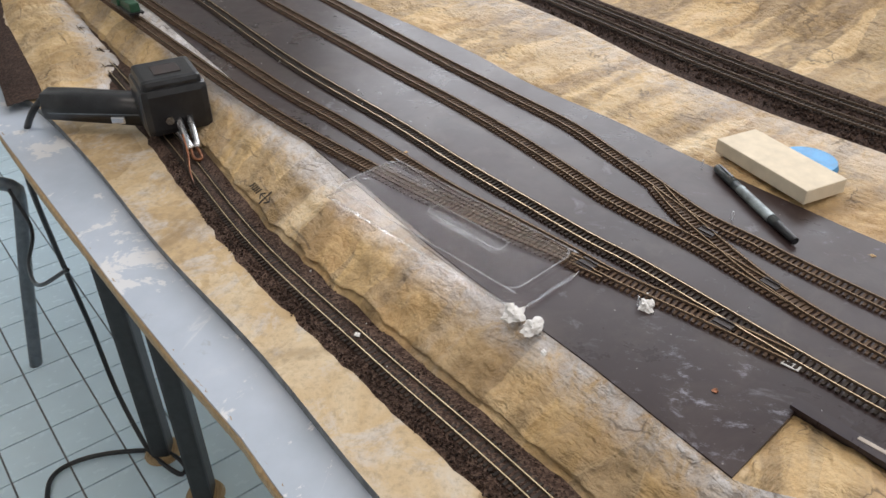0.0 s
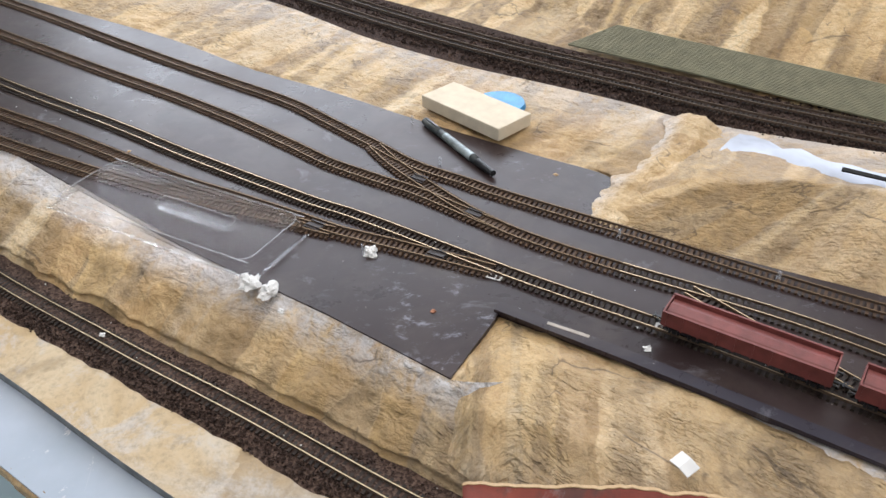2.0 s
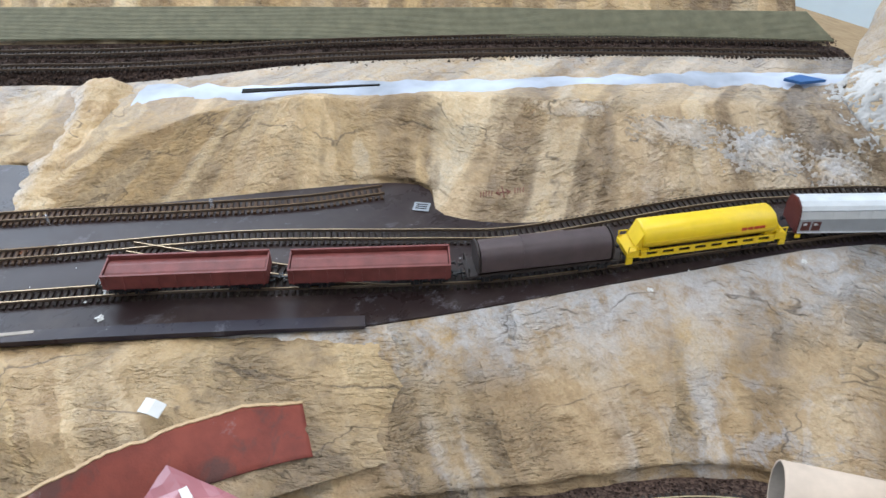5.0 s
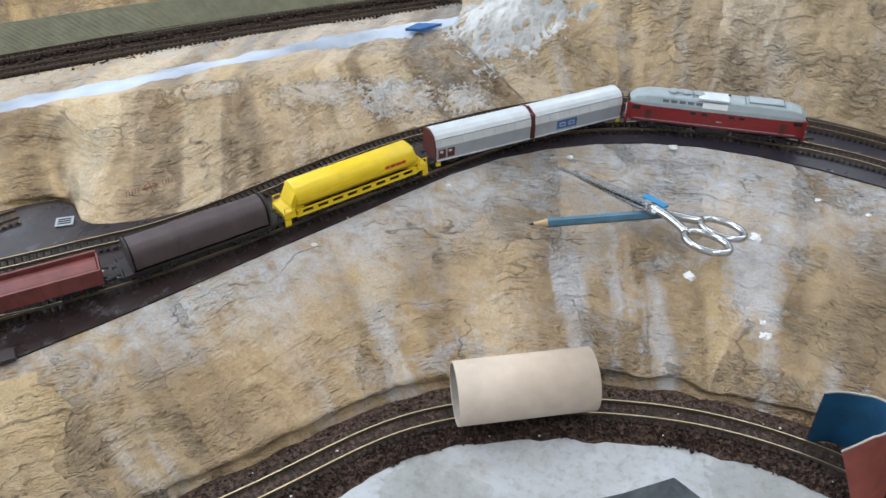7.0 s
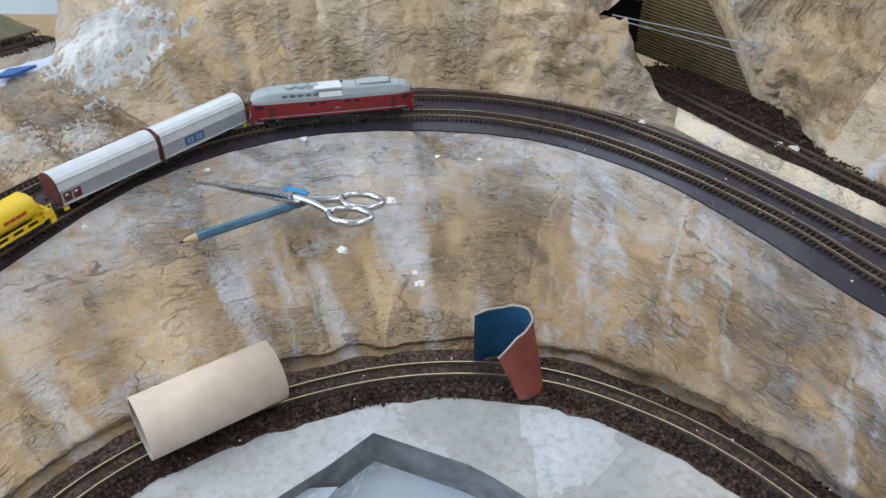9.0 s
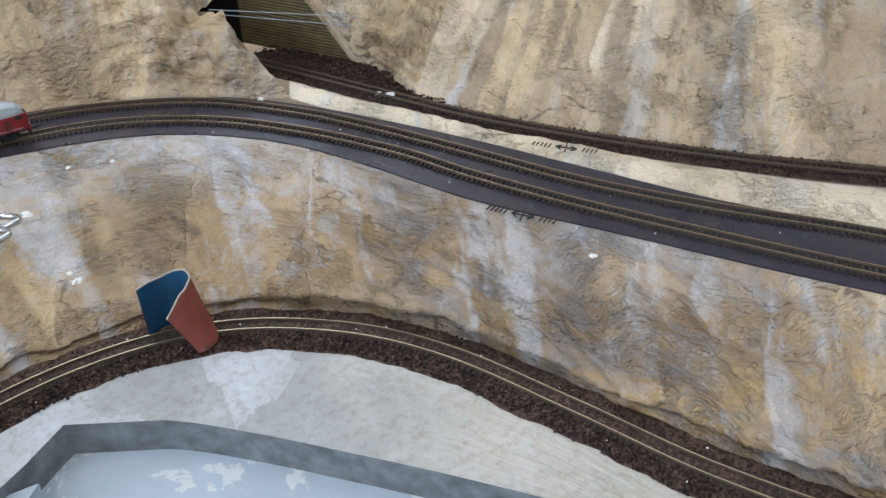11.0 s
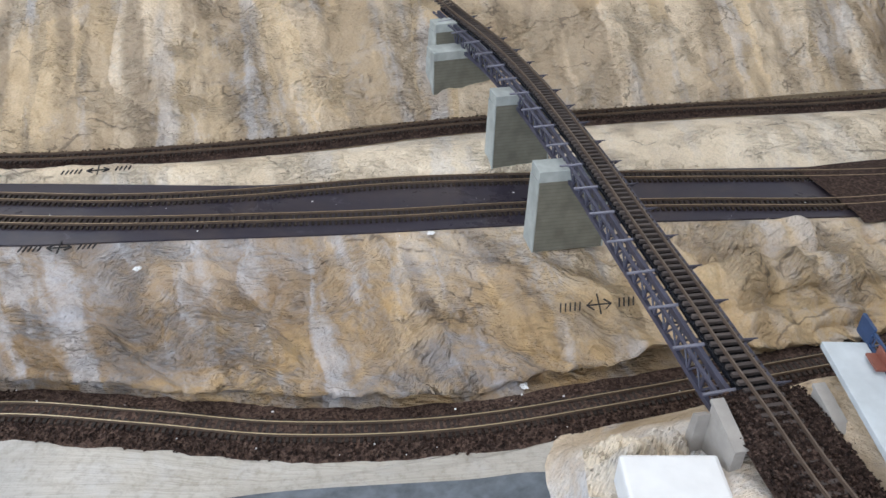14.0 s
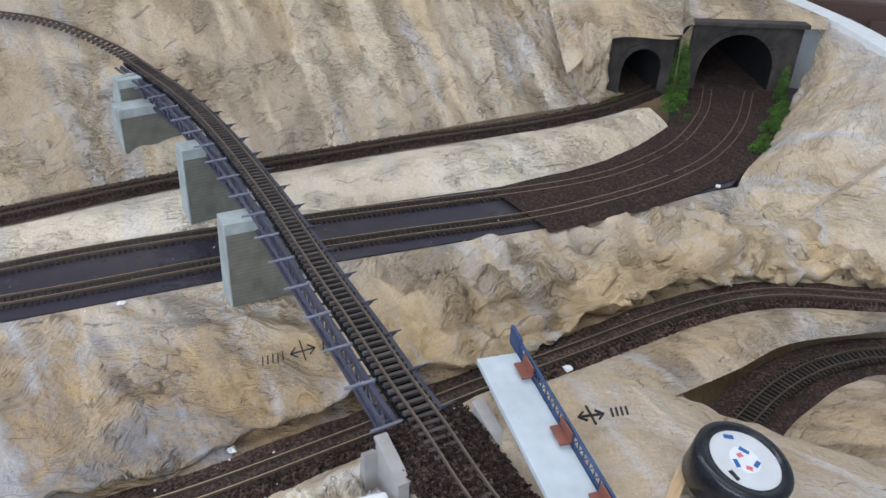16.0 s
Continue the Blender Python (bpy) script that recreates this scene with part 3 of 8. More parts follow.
def curve(points, step=0.08):
    """A Catmull-Rom line through the points, resampled at even steps."""
    p = np.asarray(points, float)
    if p.shape[1] == 2:
        p = np.c_[p, np.zeros(len(p))]
    q = np.vstack([2 * p[0] - p[1], p, 2 * p[-1] - p[-2]])
    out = []
    for i in range(1, len(q) - 2):
        for t in np.linspace(0, 1, 24, endpoint=False):
            a, b, c, d = q[i - 1], q[i], q[i + 1], q[i + 2]
            out.append(0.5 * (2 * b + (c - a) * t + (2 * a - 5 * b + 4 * c - d) * t**2 + (3 * b - a - 3 * c + d) * t**3))
    out.append(q[-2])
    out = np.array(out)
    s = np.r_[0, np.cumsum(np.linalg.norm(np.diff(out, axis=0), axis=1))]
    n = max(2, int(s[-1] / step) + 1)
    at = np.linspace(0, s[-1], n)
    return np.stack([np.interp(at, s, out[:, k]) for k in range(3)], 1)


def stations(points, per=14):
    """A Catmull-Rom line with the same number of samples between every two points."""
    p = np.asarray(points, float)
    q = np.vstack([2 * p[0] - p[1], p, 2 * p[-1] - p[-2]])
    out = []
    for i in range(1, len(q) - 2):
        a, b, c, d = q[i - 1], q[i], q[i + 1], q[i + 2]
        for t in np.linspace(0, 1, per, endpoint=False):
            out.append(0.5 * (2 * b + (c - a) * t + (2 * a - 5 * b + 4 * c - d) * t**2 + (3 * b - a - 3 * c + d) * t**3))
    out.append(q[-2])
    return np.array(out)


def normals2d(line):
    d = np.gradient(line[:, :2], axis=0)
    d /= np.linalg.norm(d, axis=1)[:, None] + 1e-9
    return np.c_[-d[:, 1], d[:, 0]]


def offset(line, by, dz=0.0):
    """The line moved to its left by that much."""
    out = line.copy()
    out[:, :2] += normals2d(line) * by
    out[:, 2] += dz
    return out


def rough_z(x, y, scale, seed=0.0):
    return noise.fractal(Vector((x * scale, y * scale, seed)), 1.0, 2.1, 4)


def rough_rock(x, y, z, scale, seed=0.0):
    """Rounded boulders with dark joints between them."""
    return 0.9 * noise.fractal(Vector((x * scale, y * scale, z * scale * 1.6 + seed)), 1.1, 2.2, 3) - 0.35 * max(0.0, 0.18 - abs(noise.noise(Vector((x * scale * 0.8, y * scale * 0.8, z * scale * 1.4 + seed + 9)))))


GRID = {}


def ground(x, y, *names):
    """Height of the named sheets at a place, from their nearest points."""
    pts = np.concatenate([GRID[k] for k in names])
    d = (pts[:, 0] - x) ** 2 + (pts[:, 1] - y) ** 2
    k = np.argpartition(d, 4)[:4]
    w = 1 / (d[k] + 1e-4)
    return float((pts[k, 2] * w).sum() / w.sum())


def loft(name, lines, rows, material, label, amp=0.05, swell=0.0, hold=(True, True), fine=1.4, kind="structure", parent=None, along=1, wrinkle=0.0, rock=None, square=1.0, ledge=None, ease=0):
    """A sheet through the lines, with rows of quads between each two, uneven but for its held first and last edge.

    wrinkle: height of the small folds that run along the sheet; rock: a function of x and y, how much it breaks into lumps."""
    if along > 1:
        fine_lines = []
        for p in lines:
            s = np.arange(len(p))
            q = np.linspace(0, len(p) - 1, (len(p) - 1) * along + 1)
            fine_lines.append(np.stack([np.interp(q, s, p[:, k]) for k in range(3)], 1))
        lines = fine_lines
    n = len(lines[0])
    grid = [lines[0]]
    for a, b, k in zip(lines, lines[1:], rows):
        for j in range(1, k + 1):
            t = j / k
            mid = a * (1 - t) + b * t
            mid[:, 2] += swell * math.sin(math.pi * t)
            grid.append(mid)
    g = np.array(grid)
    total = len(g)
    for _ in range(ease):
        g[2:-2, 1:-1] = (g[2:-2, :-2] + 2 * g[2:-2, 1:-1] + g[2:-2, 2:]) / 4
    u = np.r_[0, np.cumsum(np.linalg.norm(np.diff(lines[0], axis=0), axis=1))] * D
    v = np.zeros((total, n))
    v[1:] = np.cumsum(np.linalg.norm(np.diff(g, axis=0), axis=2), axis=0) * D
    tan_u, tan_v = np.gradient(g, axis=1), np.gradient(g, axis=0)
    out = np.cross(tan_u, tan_v)
    out /= np.linalg.norm(out, axis=2)[..., None] + 1e-9
    out *= np.where(out[..., 2:3] < 0, -1.0, 1.0)
    for r in range(total):
        w = 1.0
        if hold[0]:
            w = min(w, r / 3.0)
        if hold[1]:
            w = min(w, (total - 1 - r) / 3.0)
        for c in range(n):
            x, y, z = g[r, c]
            h = w * amp * (rough_z(x, y, fine, 0) + 0.30 * rough_z(x, y, fine * 5.5, 7))
            if wrinkle:
                clump = max(0.0, 0.25 + noise.noise(Vector((x * 1.3, y * 1.3, z * 1.6 + 3.0))))
                h += w * wrinkle * clump * noise.fractal(Vector((u[c] * 60 + 1.5 * noise.noise(Vector((x * 2, y * 2, 1.0))), v[r, c] * 95 + 2.5 * noise.noise(Vector((x * 1.7, y * 1.7, 8.0))), 0.5)), 0.8, 2.1, 2)
            g[r, c, 2] += h
            if ledge is not None:
                k = ledge(x, y)
                if k > 0:
                    g[r, c] += out[r, c] * w * k * noise.fractal(Vector((u[c] * 9 + 3, v[r, c] * 34 + 0.8 * noise.noise(Vector((x, y, 5.0))), 2.5)), 0.7, 2.1, 3)
            if rock is not None:
                k = rock(x, y)
                if k > 0:
                    g[r, c] += out[r, c] * w * k * rough_rock(x, y, z, 3.2, 2.0)
    base = lines[0][:, :2]
    share_sq = np.array([square(x) for x in base[:, 0]]) if callable(square) else square
    near = np.stack([u if square == 0 else (1 - share_sq) * u + share_sq * u[np.argmin(((row[:, None, :2] - base[None]) ** 2).sum(-1), axis=1)] for row in g])
    for k in range(4):
        near[:, 1:-1] = (near[:, :-2] + 2 * near[:, 1:-1] + near[:, 2:]) / 4
    uv = np.stack([near, v], -1).reshape(-1, 2)
    share = np.broadcast_to(np.linspace(0, 1, total)[:, None], (total, n))
    cross = np.stack([np.broadcast_to(u, (total, n)), share], -1).reshape(-1, 2)
    i = np.arange((total - 1) * n).reshape(total - 1, n)[:, :-1].ravel()
    faces = np.c_[i, i + 1, i + n + 1, i + n]
    GRID[name] = g.reshape(-1, 3)
    me_ob = arrays(name, g.reshape(-1, 3), faces, material, parent, label, uv, True, cross)
    return tagged(me_ob, label, "", "", kind)


def boxes(frames, size):
    """Vertices and faces of many boxes; frames: rows of centre and heading angle."""
    sx, sy, sz = (s / 2 for s in size)
    corners = np.array([(x, y, z) for x in (-sx, sx) for y in (-sy, sy) for z in (-sz, sz)])
    quads = np.array([(0, 1, 3, 2), (4, 6, 7, 5), (0, 4, 5, 1), (2, 3, 7, 6), (0, 2, 6, 4), (1, 5, 7, 3)])
    verts, faces = [], []
    for k, (x, y, z, a) in enumerate(frames):
        c, s = math.cos(a), math.sin(a)
        verts.append(corners @ np.array([[c, s, 0], [-s, c, 0], [0, 0, 1]]) + (x, y, z))
        faces.append(quads + 8 * k)
    return np.concatenate(verts), np.concatenate(faces)


def ribbon(line, left, right, low, high):
    """A bar of rectangular section that follows a line, between two offsets to its left."""
    nrm = normals2d(line)
    n = len(line)
    rings = []
    for o, h in ((left, low), (left, high), (right, high), (right, low)):
        p = line.copy()
        p[:, :2] += nrm * o
        p[:, 2] += h
        rings.append(p)
    verts = np.concatenate(rings)
    i = np.arange(n - 1)
    faces = [np.c_[i + a * n, i + 1 + a * n, i + 1 + b * n, i + b * n] for a, b in ((0, 1), (1, 2), (2, 3), (3, 0))]
    faces = np.concatenate(faces).tolist()
    faces += [[0, n, 2 * n, 3 * n], [n - 1, 4 * n - 1, 3 * n - 1, 2 * n - 1]]
    return verts, faces


GAUGE = 0.12


def at_pitch(line, pitch, start=0.0):
    s = np.r_[0, np.cumsum(np.linalg.norm(np.diff(line, axis=0), axis=1))]
    at = np.arange(start, s[-1], pitch)
    p = np.stack([np.interp(at, s, line[:, k]) for k in range(3)], 1)
    q = np.stack([np.interp(at + 0.02, s, line[:, k]) for k in range(3)], 1)
    o = np.stack([np.interp(at - 0.02, s, line[:, k]) for k in range(3)], 1)
    d = q - o
    return np.c_[p, np.arctan2(d[:, 1], d[:, 0])]


def track(points, label, rail="rail", tie="tie", pitch=0.052, group="tracks", smooth_line=True, tie_len=0.215, single=280):
    """A model track: two rails on sleepers; the points give the top of what carries it."""
    line = curve(points, 0.06) if smooth_line else np.asarray(points, float)
    t = thing("railway_track", 0, 0, 0, 0, label, "track", group)
    f = at_pitch(line, pitch)
    f[:, 2] += 0.010
    v, q = boxes([(0, 0, 0, 0)], (0.024, tie_len, 0.022))
    order = np.argsort(np.hypot(f[:, 0] - 1.0, f[:, 1] - 3.0))
    first = None
    for x, y, z, a in f[order[:single]]:
        if first is None:
            first = ob = arrays("sleeper", v, q, tie, t)
        else:
            ob = new("sleeper", first.data)
            ob.parent = t
        ob.matrix_basis = Matrix.Translation((x * D, y * D, z * D)) @ Matrix.Rotation(a, 4, "Z")
    if len(f) > single:
        v, q = boxes(f[order[single:]], (0.024, tie_len, 0.022))
        tagged(arrays("sleeper_rest", v, q, tie, t), "", "", "", "stuff")
    for side in (-1, 1):
        o = side * GAUGE / 2
        v, q = ribbon(line, o - 0.0048, o + 0.0048, 0.021, 0.044)
        arrays("rail", v, q, rail, t)
    return t, line

# ---------------------------------------------------------------- the plan: lines from the station round the curve to the tunnels
# Lower line, nearest the aisle.
LOWER = [(-13.6, -12.0, -0.45), (-11.5, -9.6, -0.45), (-9.5, -7.3, -0.45), (-8.0, -5.64, -0.45), (-6.42, -3.93, -0.45), (-5.2, -2.32, -0.45),
         (-4.33, -1.1, -0.45), (-3.4, 0.15, -0.45), (-2.3, 1.75, -0.45), (-1.27, 3.26, -0.45), (-0.6, 4.25, -0.45), (0.2, 4.80, -0.45),
         (1.26, 5.15, -0.45), (2.3, 5.12, -0.45), (3.2, 4.68, -0.45), (3.85, 4.03, -0.45), (4.4, 3.1, -0.45), (4.91, 2.18, -0.45),
         (5.65, 1.22, -0.45), (6.65, 0.28, -0.45), (8.2, -1.12, -0.42), (9.62, -2.58, -0.38), (10.05, -3.9, -0.35), (10.3, -6.0, -0.30)]
# Front edge of the dark board, station by station beside the lower line.
FRONT = [(-15.6, -13.0, 0), (-13.2, -10.0, 0), (-10.9, -7.4, 0), (-9.37, -5.67, 0), (-7.38, -3.42, 0), (-6.0, -1.85, 0),
         (-4.95, -0.5, 0), (-4.16, 0.43, 0), (-4.05, 1.95, 0), (-2.95, 3.45, 0), (-1.95, 5.42, 0), (-1.0, 7.12, 0),
         (0.4, 7.99, 0), (2.2, 8.0, 0), (3.4, 7.36, 0), (4.13, 6.45, 0), (4.78, 5.35, 0), (5.6, 4.35, 0),
         (6.6, 3.12, 0), (7.75, 1.8, 0), (8.99, 0.24, 0), (10.29, -1.37, 0), (11.3, -2.35, 0), (12.2, -3.6, 0)]
# Back edge of the board (station), then what lies behind it: crest, filler seam, far ballast front and back, far edge.
BACK = [(-15.2, -8.6, 0), (-12.35, -4.68, 0), (-11.02, -2.93, 0), (-9.92, -1.75, 0), (-9.13, -0.69, 0), (-8.3, 0.3, 0), (-7.4, 1.45, 0),
        (-6.74, 2.27, 0), (-6.17, 1.91, 0), (-5.5, 2.79, 0), (-4.28, 4.70, 0), (-3.66, 4.66, 0), (-3.02, 5.24, 0), (-2.3, 6.66, 0), (-1.22, 8.12, 0)]
CREST = [(-15.3, -7.6, 0.03), (-12.4, -3.7, 0.03), (-11.2, -2.2, 0.03), (-10.1, -1.15, 0.03), (-9.3, -0.1, 0.03), (-8.5, 0.85, 0.03), (-7.7, 1.95, 0.03),
         (-7.05, 2.65, 0.05), (-6.08, 2.85, 0.35), (-5.8, 3.85, 0.47), (-5.05, 4.95, 0.47), (-4.4, 5.75, 0.45), (-3.8, 6.35, 0.45), (-3.0, 7.2, 0.42), (-2.15, 8.45, 0.36)]
SEAM = [(-15.4, -6.6, 0.06), (-12.4, -2.8, 0.06), (-11.3, -1.5, 0.06), (-10.3, -0.6, 0.06), (-9.4, 0.45, 0.06), (-8.7, 1.35, 0.06), (-7.95, 2.4, 0.06),
        (-7.5, 3.05, 0.10), (-7.02, 3.48, 0.20), (-6.33, 4.25, 0.20), (-5.55, 5.35, 0.20), (-4.85, 6.25, 0.20), (-4.2, 7.05, 0.22), (-3.35, 8.1, 0.25), (-2.35, 9.1, 0.28)]
FAR = [(-15.2, -5.0, 0.1), (-12.3, -1.8, 0.1), (-11.4, -0.95, 0.1), (-10.5, -0.15, 0.1), (-9.5, 1.0, 0.1), (-8.9, 1.85, 0.1), (-8.25, 2.75, 0.1),
       (-7.78, 3.3, 0.1), (-7.2, 4.25, 0.12), (-6.6, 5.35, 0.14), (-5.72, 6.56, 0.14), (-5.1, 7.4, 0.14), (-4.5, 8.1, 0.14), (-3.6, 9.1, 0.14), (-2.75, 10.0, 0.14)]
FARBACK = [(-16.2, -4.1, 0.1), (-13.2, -1.2, 0.1), (-12.3, -0.2, 0.1), (-11.4, 0.8, 0.1), (-10.5, 1.75, 0.1), (-9.9, 2.4, 0.1), (-9.2, 3.25, 0.1),
           (-8.75, 3.8, 0.1), (-7.9, 4.75, 0.1), (-7.1, 5.7, 0.1), (-6.2, 6.85, 0.1), (-5.5, 7.65, 0.1), (-4.85, 8.4, 0.1), (-3.95, 9.35, 0.1), (-3.1, 10.2, 0.1)]
GREEN = [(-16.6, -3.4, 0.2), (-13.7, -0.5, 0.2), (-12.8, 0.5, 0.2), (-11.9, 1.5, 0.2), (-11.0, 2.3, 0.2), (-10.45, 2.75, 0.2), (-10.02, 3.19, 0.28),
         (-9.4, 3.9, 0.28), (-8.65, 4.8, 0.28), (-7.8, 5.78, 0.28), (-6.8, 6.85, 0.28), (-6.05, 7.72, 0.28), (-5.35, 8.4, 0.28), (-4.5, 9.35, 0.28), (-3.65, 10.3, 0.28)]

lower = stations(LOWER)
front = stations(FRONT)
for k in range(15):
    front[84 + k] = front[84] * (1 - k / 14) + front[98] * (k / 14)


def uneven(line, by, dz=0.0, amount=0.035):
    """A ragged edge beside a line."""
    out = offset(line, by, dz)
    nrm = normals2d(line)
    for k in range(len(out)):
        out[k, :2] += nrm[k] * amount * rough_z(out[k, 0], out[k, 1], 5.0, by)
    return out


ballast_in = uneven(lower, -0.25, -0.02)
ballast_out = uneven(lower, 0.24)
# the aisle-side edge of the plaster deck
DECK = [(-12.2, -12.6, -0.5), (-9.95, -10.15, -0.5), (-8.80, -8.25, -0.5), (-7.6, -6.6, -0.5), (-6.2, -4.85, -0.5), (-5.0, -3.2, -0.5),
        (-3.95, -1.9, -0.5), (-2.9, -0.5, -0.5), (-1.5, 1.5, -0.5), (-0.35, 3.15, -0.5), (0.3, 3.95, -0.5), (0.85, 4.40, -0.5),
        (1.12, 4.66, -0.5), (1.75, 4.39, -0.5), (2.28, 3.99, -0.5), (2.78, 3.55, -0.5), (3.32, 3.06, -0.5), (3.85, 2.55, -0.5),
        (4.5, 1.92, -0.5), (5.3, 0.95, -0.5), (5.75, 0.42, -0.5), (6.1, -0.5, -0.5), (6.6, -1.6, -0.5), (7.0, -4.0, -0.5)]
deck = stations(DECK)
for k in range(10, 13):
    for j in range(15):
        deck[14 * k + j] = np.array(DECK[k]) * (1 - j / 14) + np.array(DECK[k + 1]) * (j / 14)

loft("plaster_apron", [deck[:14 * 20], ballast_in[:14 * 20]], [8], "deck", "cream and whitish plaster apron along the aisle edge", 0.014, 0.0, along=2)
loft("lower_ballast_bed", [ballast_in, lower + (0, 0, 0.03), ballast_out], [5, 5], "ballast", "dark brown ballast bed of the lower line", 0.012, 0.0, fine=9.0)
cut = front.copy()
cut[:, 2] -= 0.015
slope_mid = ballast_out * 0.45 + cut * 0.55
slope_mid[:, 2] = ballast_out[:, 2] * 0.35 + cut[:, 2] * 0.65
# past the bridge the slope bulges and drops steeply to the line
bulge = np.clip((cut[:, 0] - 6.9) / 0.8, 0, 1)[:, None]
belly = ballast_out * 0.68 + cut * 0.32
belly[:, 2] = ballast_out[:, 2] * 0.14 + cut[:, 2] * 0.86
slope_mid = slope_mid * (1 - bulge) + belly * bulge
# the slope's foot hangs over the ballast here and there
away = cut - ballast_out
away[:, 2] = 0
away /= np.linalg.norm(away, axis=1)[:, None]
hang = np.array([max(0.0, min(1.0, 0.5 + 1.6 * rough_z(x, y, 0.9, 4.0))) * (0.10 + 0.90 * min(1.0, max(0.0, (x - 1.5) / 1.5))) for x, y, z in lower])
hang = np.maximum(hang, np.clip(1.4 - np.abs(lower[:, 0] - 3.7) / 0.9, 0, 1) * (lower[:, 1] > 2.0))
cave = np.clip(1.35 - np.abs(lower[:, 0] - 6.75) / 0.7, 0, 1)
under = ballast_out + away * (0.05 + 0.15 * hang + 0.20 * cave)[:, None] + (0, 0, 0.03)
lip = ballast_out + away * (0.05 - 0.10 * hang)[:, None]
lip[:, 2] += 0.07 + 0.08 * hang + 0.12 * cave


def broken(x, y):
    """Where the front slope breaks into bare rock: below the bridge and past it."""
    return 0.03 + 0.22 * max(0.0, min(1.0, (x - 7.3) / 1.0)) * max(0.0, min(1.0, (11.4 - x) / 0.8))


loft("front_plaster_slope", [p[:14 * 22 + 4] for p in (ballast_out - (0, 0, 0.01), under, lip, slope_mid, cut)], [3, 4, 20, 16], "plaster_brown", "tan washed crinkled plaster slope below the board", 0.055, 0.0, along=3, wrinkle=0.010, rock=broken, square=0.5, ledge=lambda x, y: 0.075 * max(0.0, min(1.0, (x - 2.2) / 1.2)))

# dark board that carries the station and the double track: outline from its front and back edges
back_left = stations(BACK)
BACK_RIGHT = [(-1.22, 8.12, 0), (-0.45, 8.66, 0), (0.8, 9.0, 0), (1.9, 9.0, 0), (2.98, 8.68, 0), (3.68, 8.28, 0), (4.44, 7.54, 0), (5.33, 6.42, 0),
              (6.05, 5.4, 0), (6.81, 4.32, 0), (7.45, 3.61, 0), (8.4, 2.5, 0), (9.3, 1.43, 0), (10.77, -0.42, 0), (11.69, -1.21, 0), (13.0, -1.75, 0)]
back_right = stations(BACK_RIGHT, 10)


def sheet(name, outline, z, thick, material, label, kind="structure", parent=None):
    """A flat board of any outline, with its thickness below z."""
    bm = B()
    vs = [bm.verts.new((x, y, z)) for x, y in outline]
    f = bm.faces.new(vs)
    if f.normal.z < 0:
        f.normal_flip()
    low = bmesh.ops.extrude_face_region(bm, geom=[f])["geom"]
    bmesh.ops.translate(bm, vec=(0, 0, -thick), verts=[v for v in low if isinstance(v, bmesh.types.BMVert)])
    bmesh.ops.recalc_face_normals(bm, faces=bm.faces)
    bmesh.ops.triangulate(bm, faces=bm.faces)
    ob = part(name, bm, material, parent, label)
    return tagged(ob, label, "", "", kind)


notch = [(-4.16, 0.43), (-4.84, 0.87), (-3.01, 3.33)]
f2 = front[:, :2]
k_notch = 14 * 7
k_after = 14 * 9 + 3
outline = [tuple(p) for p in f2[:k_notch:4]] + notch + [tuple(p) for p in f2[k_after::4] if p[0] < 11.35] + [(11.45, -2.5), (12.56, -2.89), (13.9, -3.18), (15.5, -3.6), (15.5, -1.6)]
outline += [tuple(p) for p in back_right[::-3, :2]] + [tuple(p) for p in back_left[-4::-3, :2]]
sheet("station_board", outline, 0.0, 0.12, "board", "dark brown painted plywood board under the station tracks")

# plaster mound that fills the notch beside the board
def mound(name, x, y, z, rx, ry, h, turn, material, label, seed=0, sharp=1.6, n=26, rough=0.05, fine=2.2):
    verts, faces = [], []
    ca, sa = math.cos(radians(turn)), math.sin(radians(turn))
    for j in range(n + 1):
        for i in range(n + 1):
            a, b = 2 * i / n - 1, 2 * j / n - 1
            r = min(1.0, max(abs(a), abs(b)) * 0.5 + math.hypot(a, b) * 0.5)
            px, py = x + ca * a * rx - sa * b * ry, y + sa * a * rx + ca * b * ry
            k = (1 - r**2) ** (1 / sharp) if r < 1 else 0
            verts.append((px, py, z + h * k + rough * min(1, 3 * k) * rough_z(px, py, fine, seed)))
    for j in range(n):
        for i in range(n):
            q = j * (n + 1) + i
            faces.append((q, q + 1, q + n + 2, q + n + 1))
    uv = [(v[0] * D, v[1] * D) for v in verts]
    ob = arrays(name, verts, faces, material, None, label, uv, True)
    return tagged(ob, label, "", "", "structure")


N0 = [(-4.22, 0.33, -0.06), (-4.92, 0.90, -0.05), (-4.45, 1.55, -0.05), (-3.95, 2.25, -0.05), (-3.45, 2.9, -0.06), (-3.05, 3.45, -0.08)]
N1 = [(-4.14, 0.40, -0.04), (-4.35, 0.85, 0.0), (-4.0, 1.35, 0.10), (-3.6, 1.95, 0.08), (-3.2, 2.6, 0.0), (-2.8, 3.3, -0.06)]
N2 = [(-3.95, 0.40, -0.16), (-3.75, 0.75, 0.0), (-3.45, 1.2, 0.08), (-3.1, 1.85, 0.02), (-2.8, 2.5, -0.06), (-2.5, 3.25, -0.14)]
N3 = [(-3.75, 0.32, -0.34), (-3.25, 0.7, -0.22), (-2.85, 1.2, -0.20), (-2.5, 1.85, -0.24), (-2.25, 2.5, -0.28), (-2.05, 3.2, -0.34)]
loft("plaster_mound", [stations(p) for p in (N0, N1, N2, N3)], [8, 10, 12], "plaster_mound", "tan plaster mound beside the board's cut edge", 0.045, hold=(True, False), along=3, wrinkle=0.012, square=0.0)

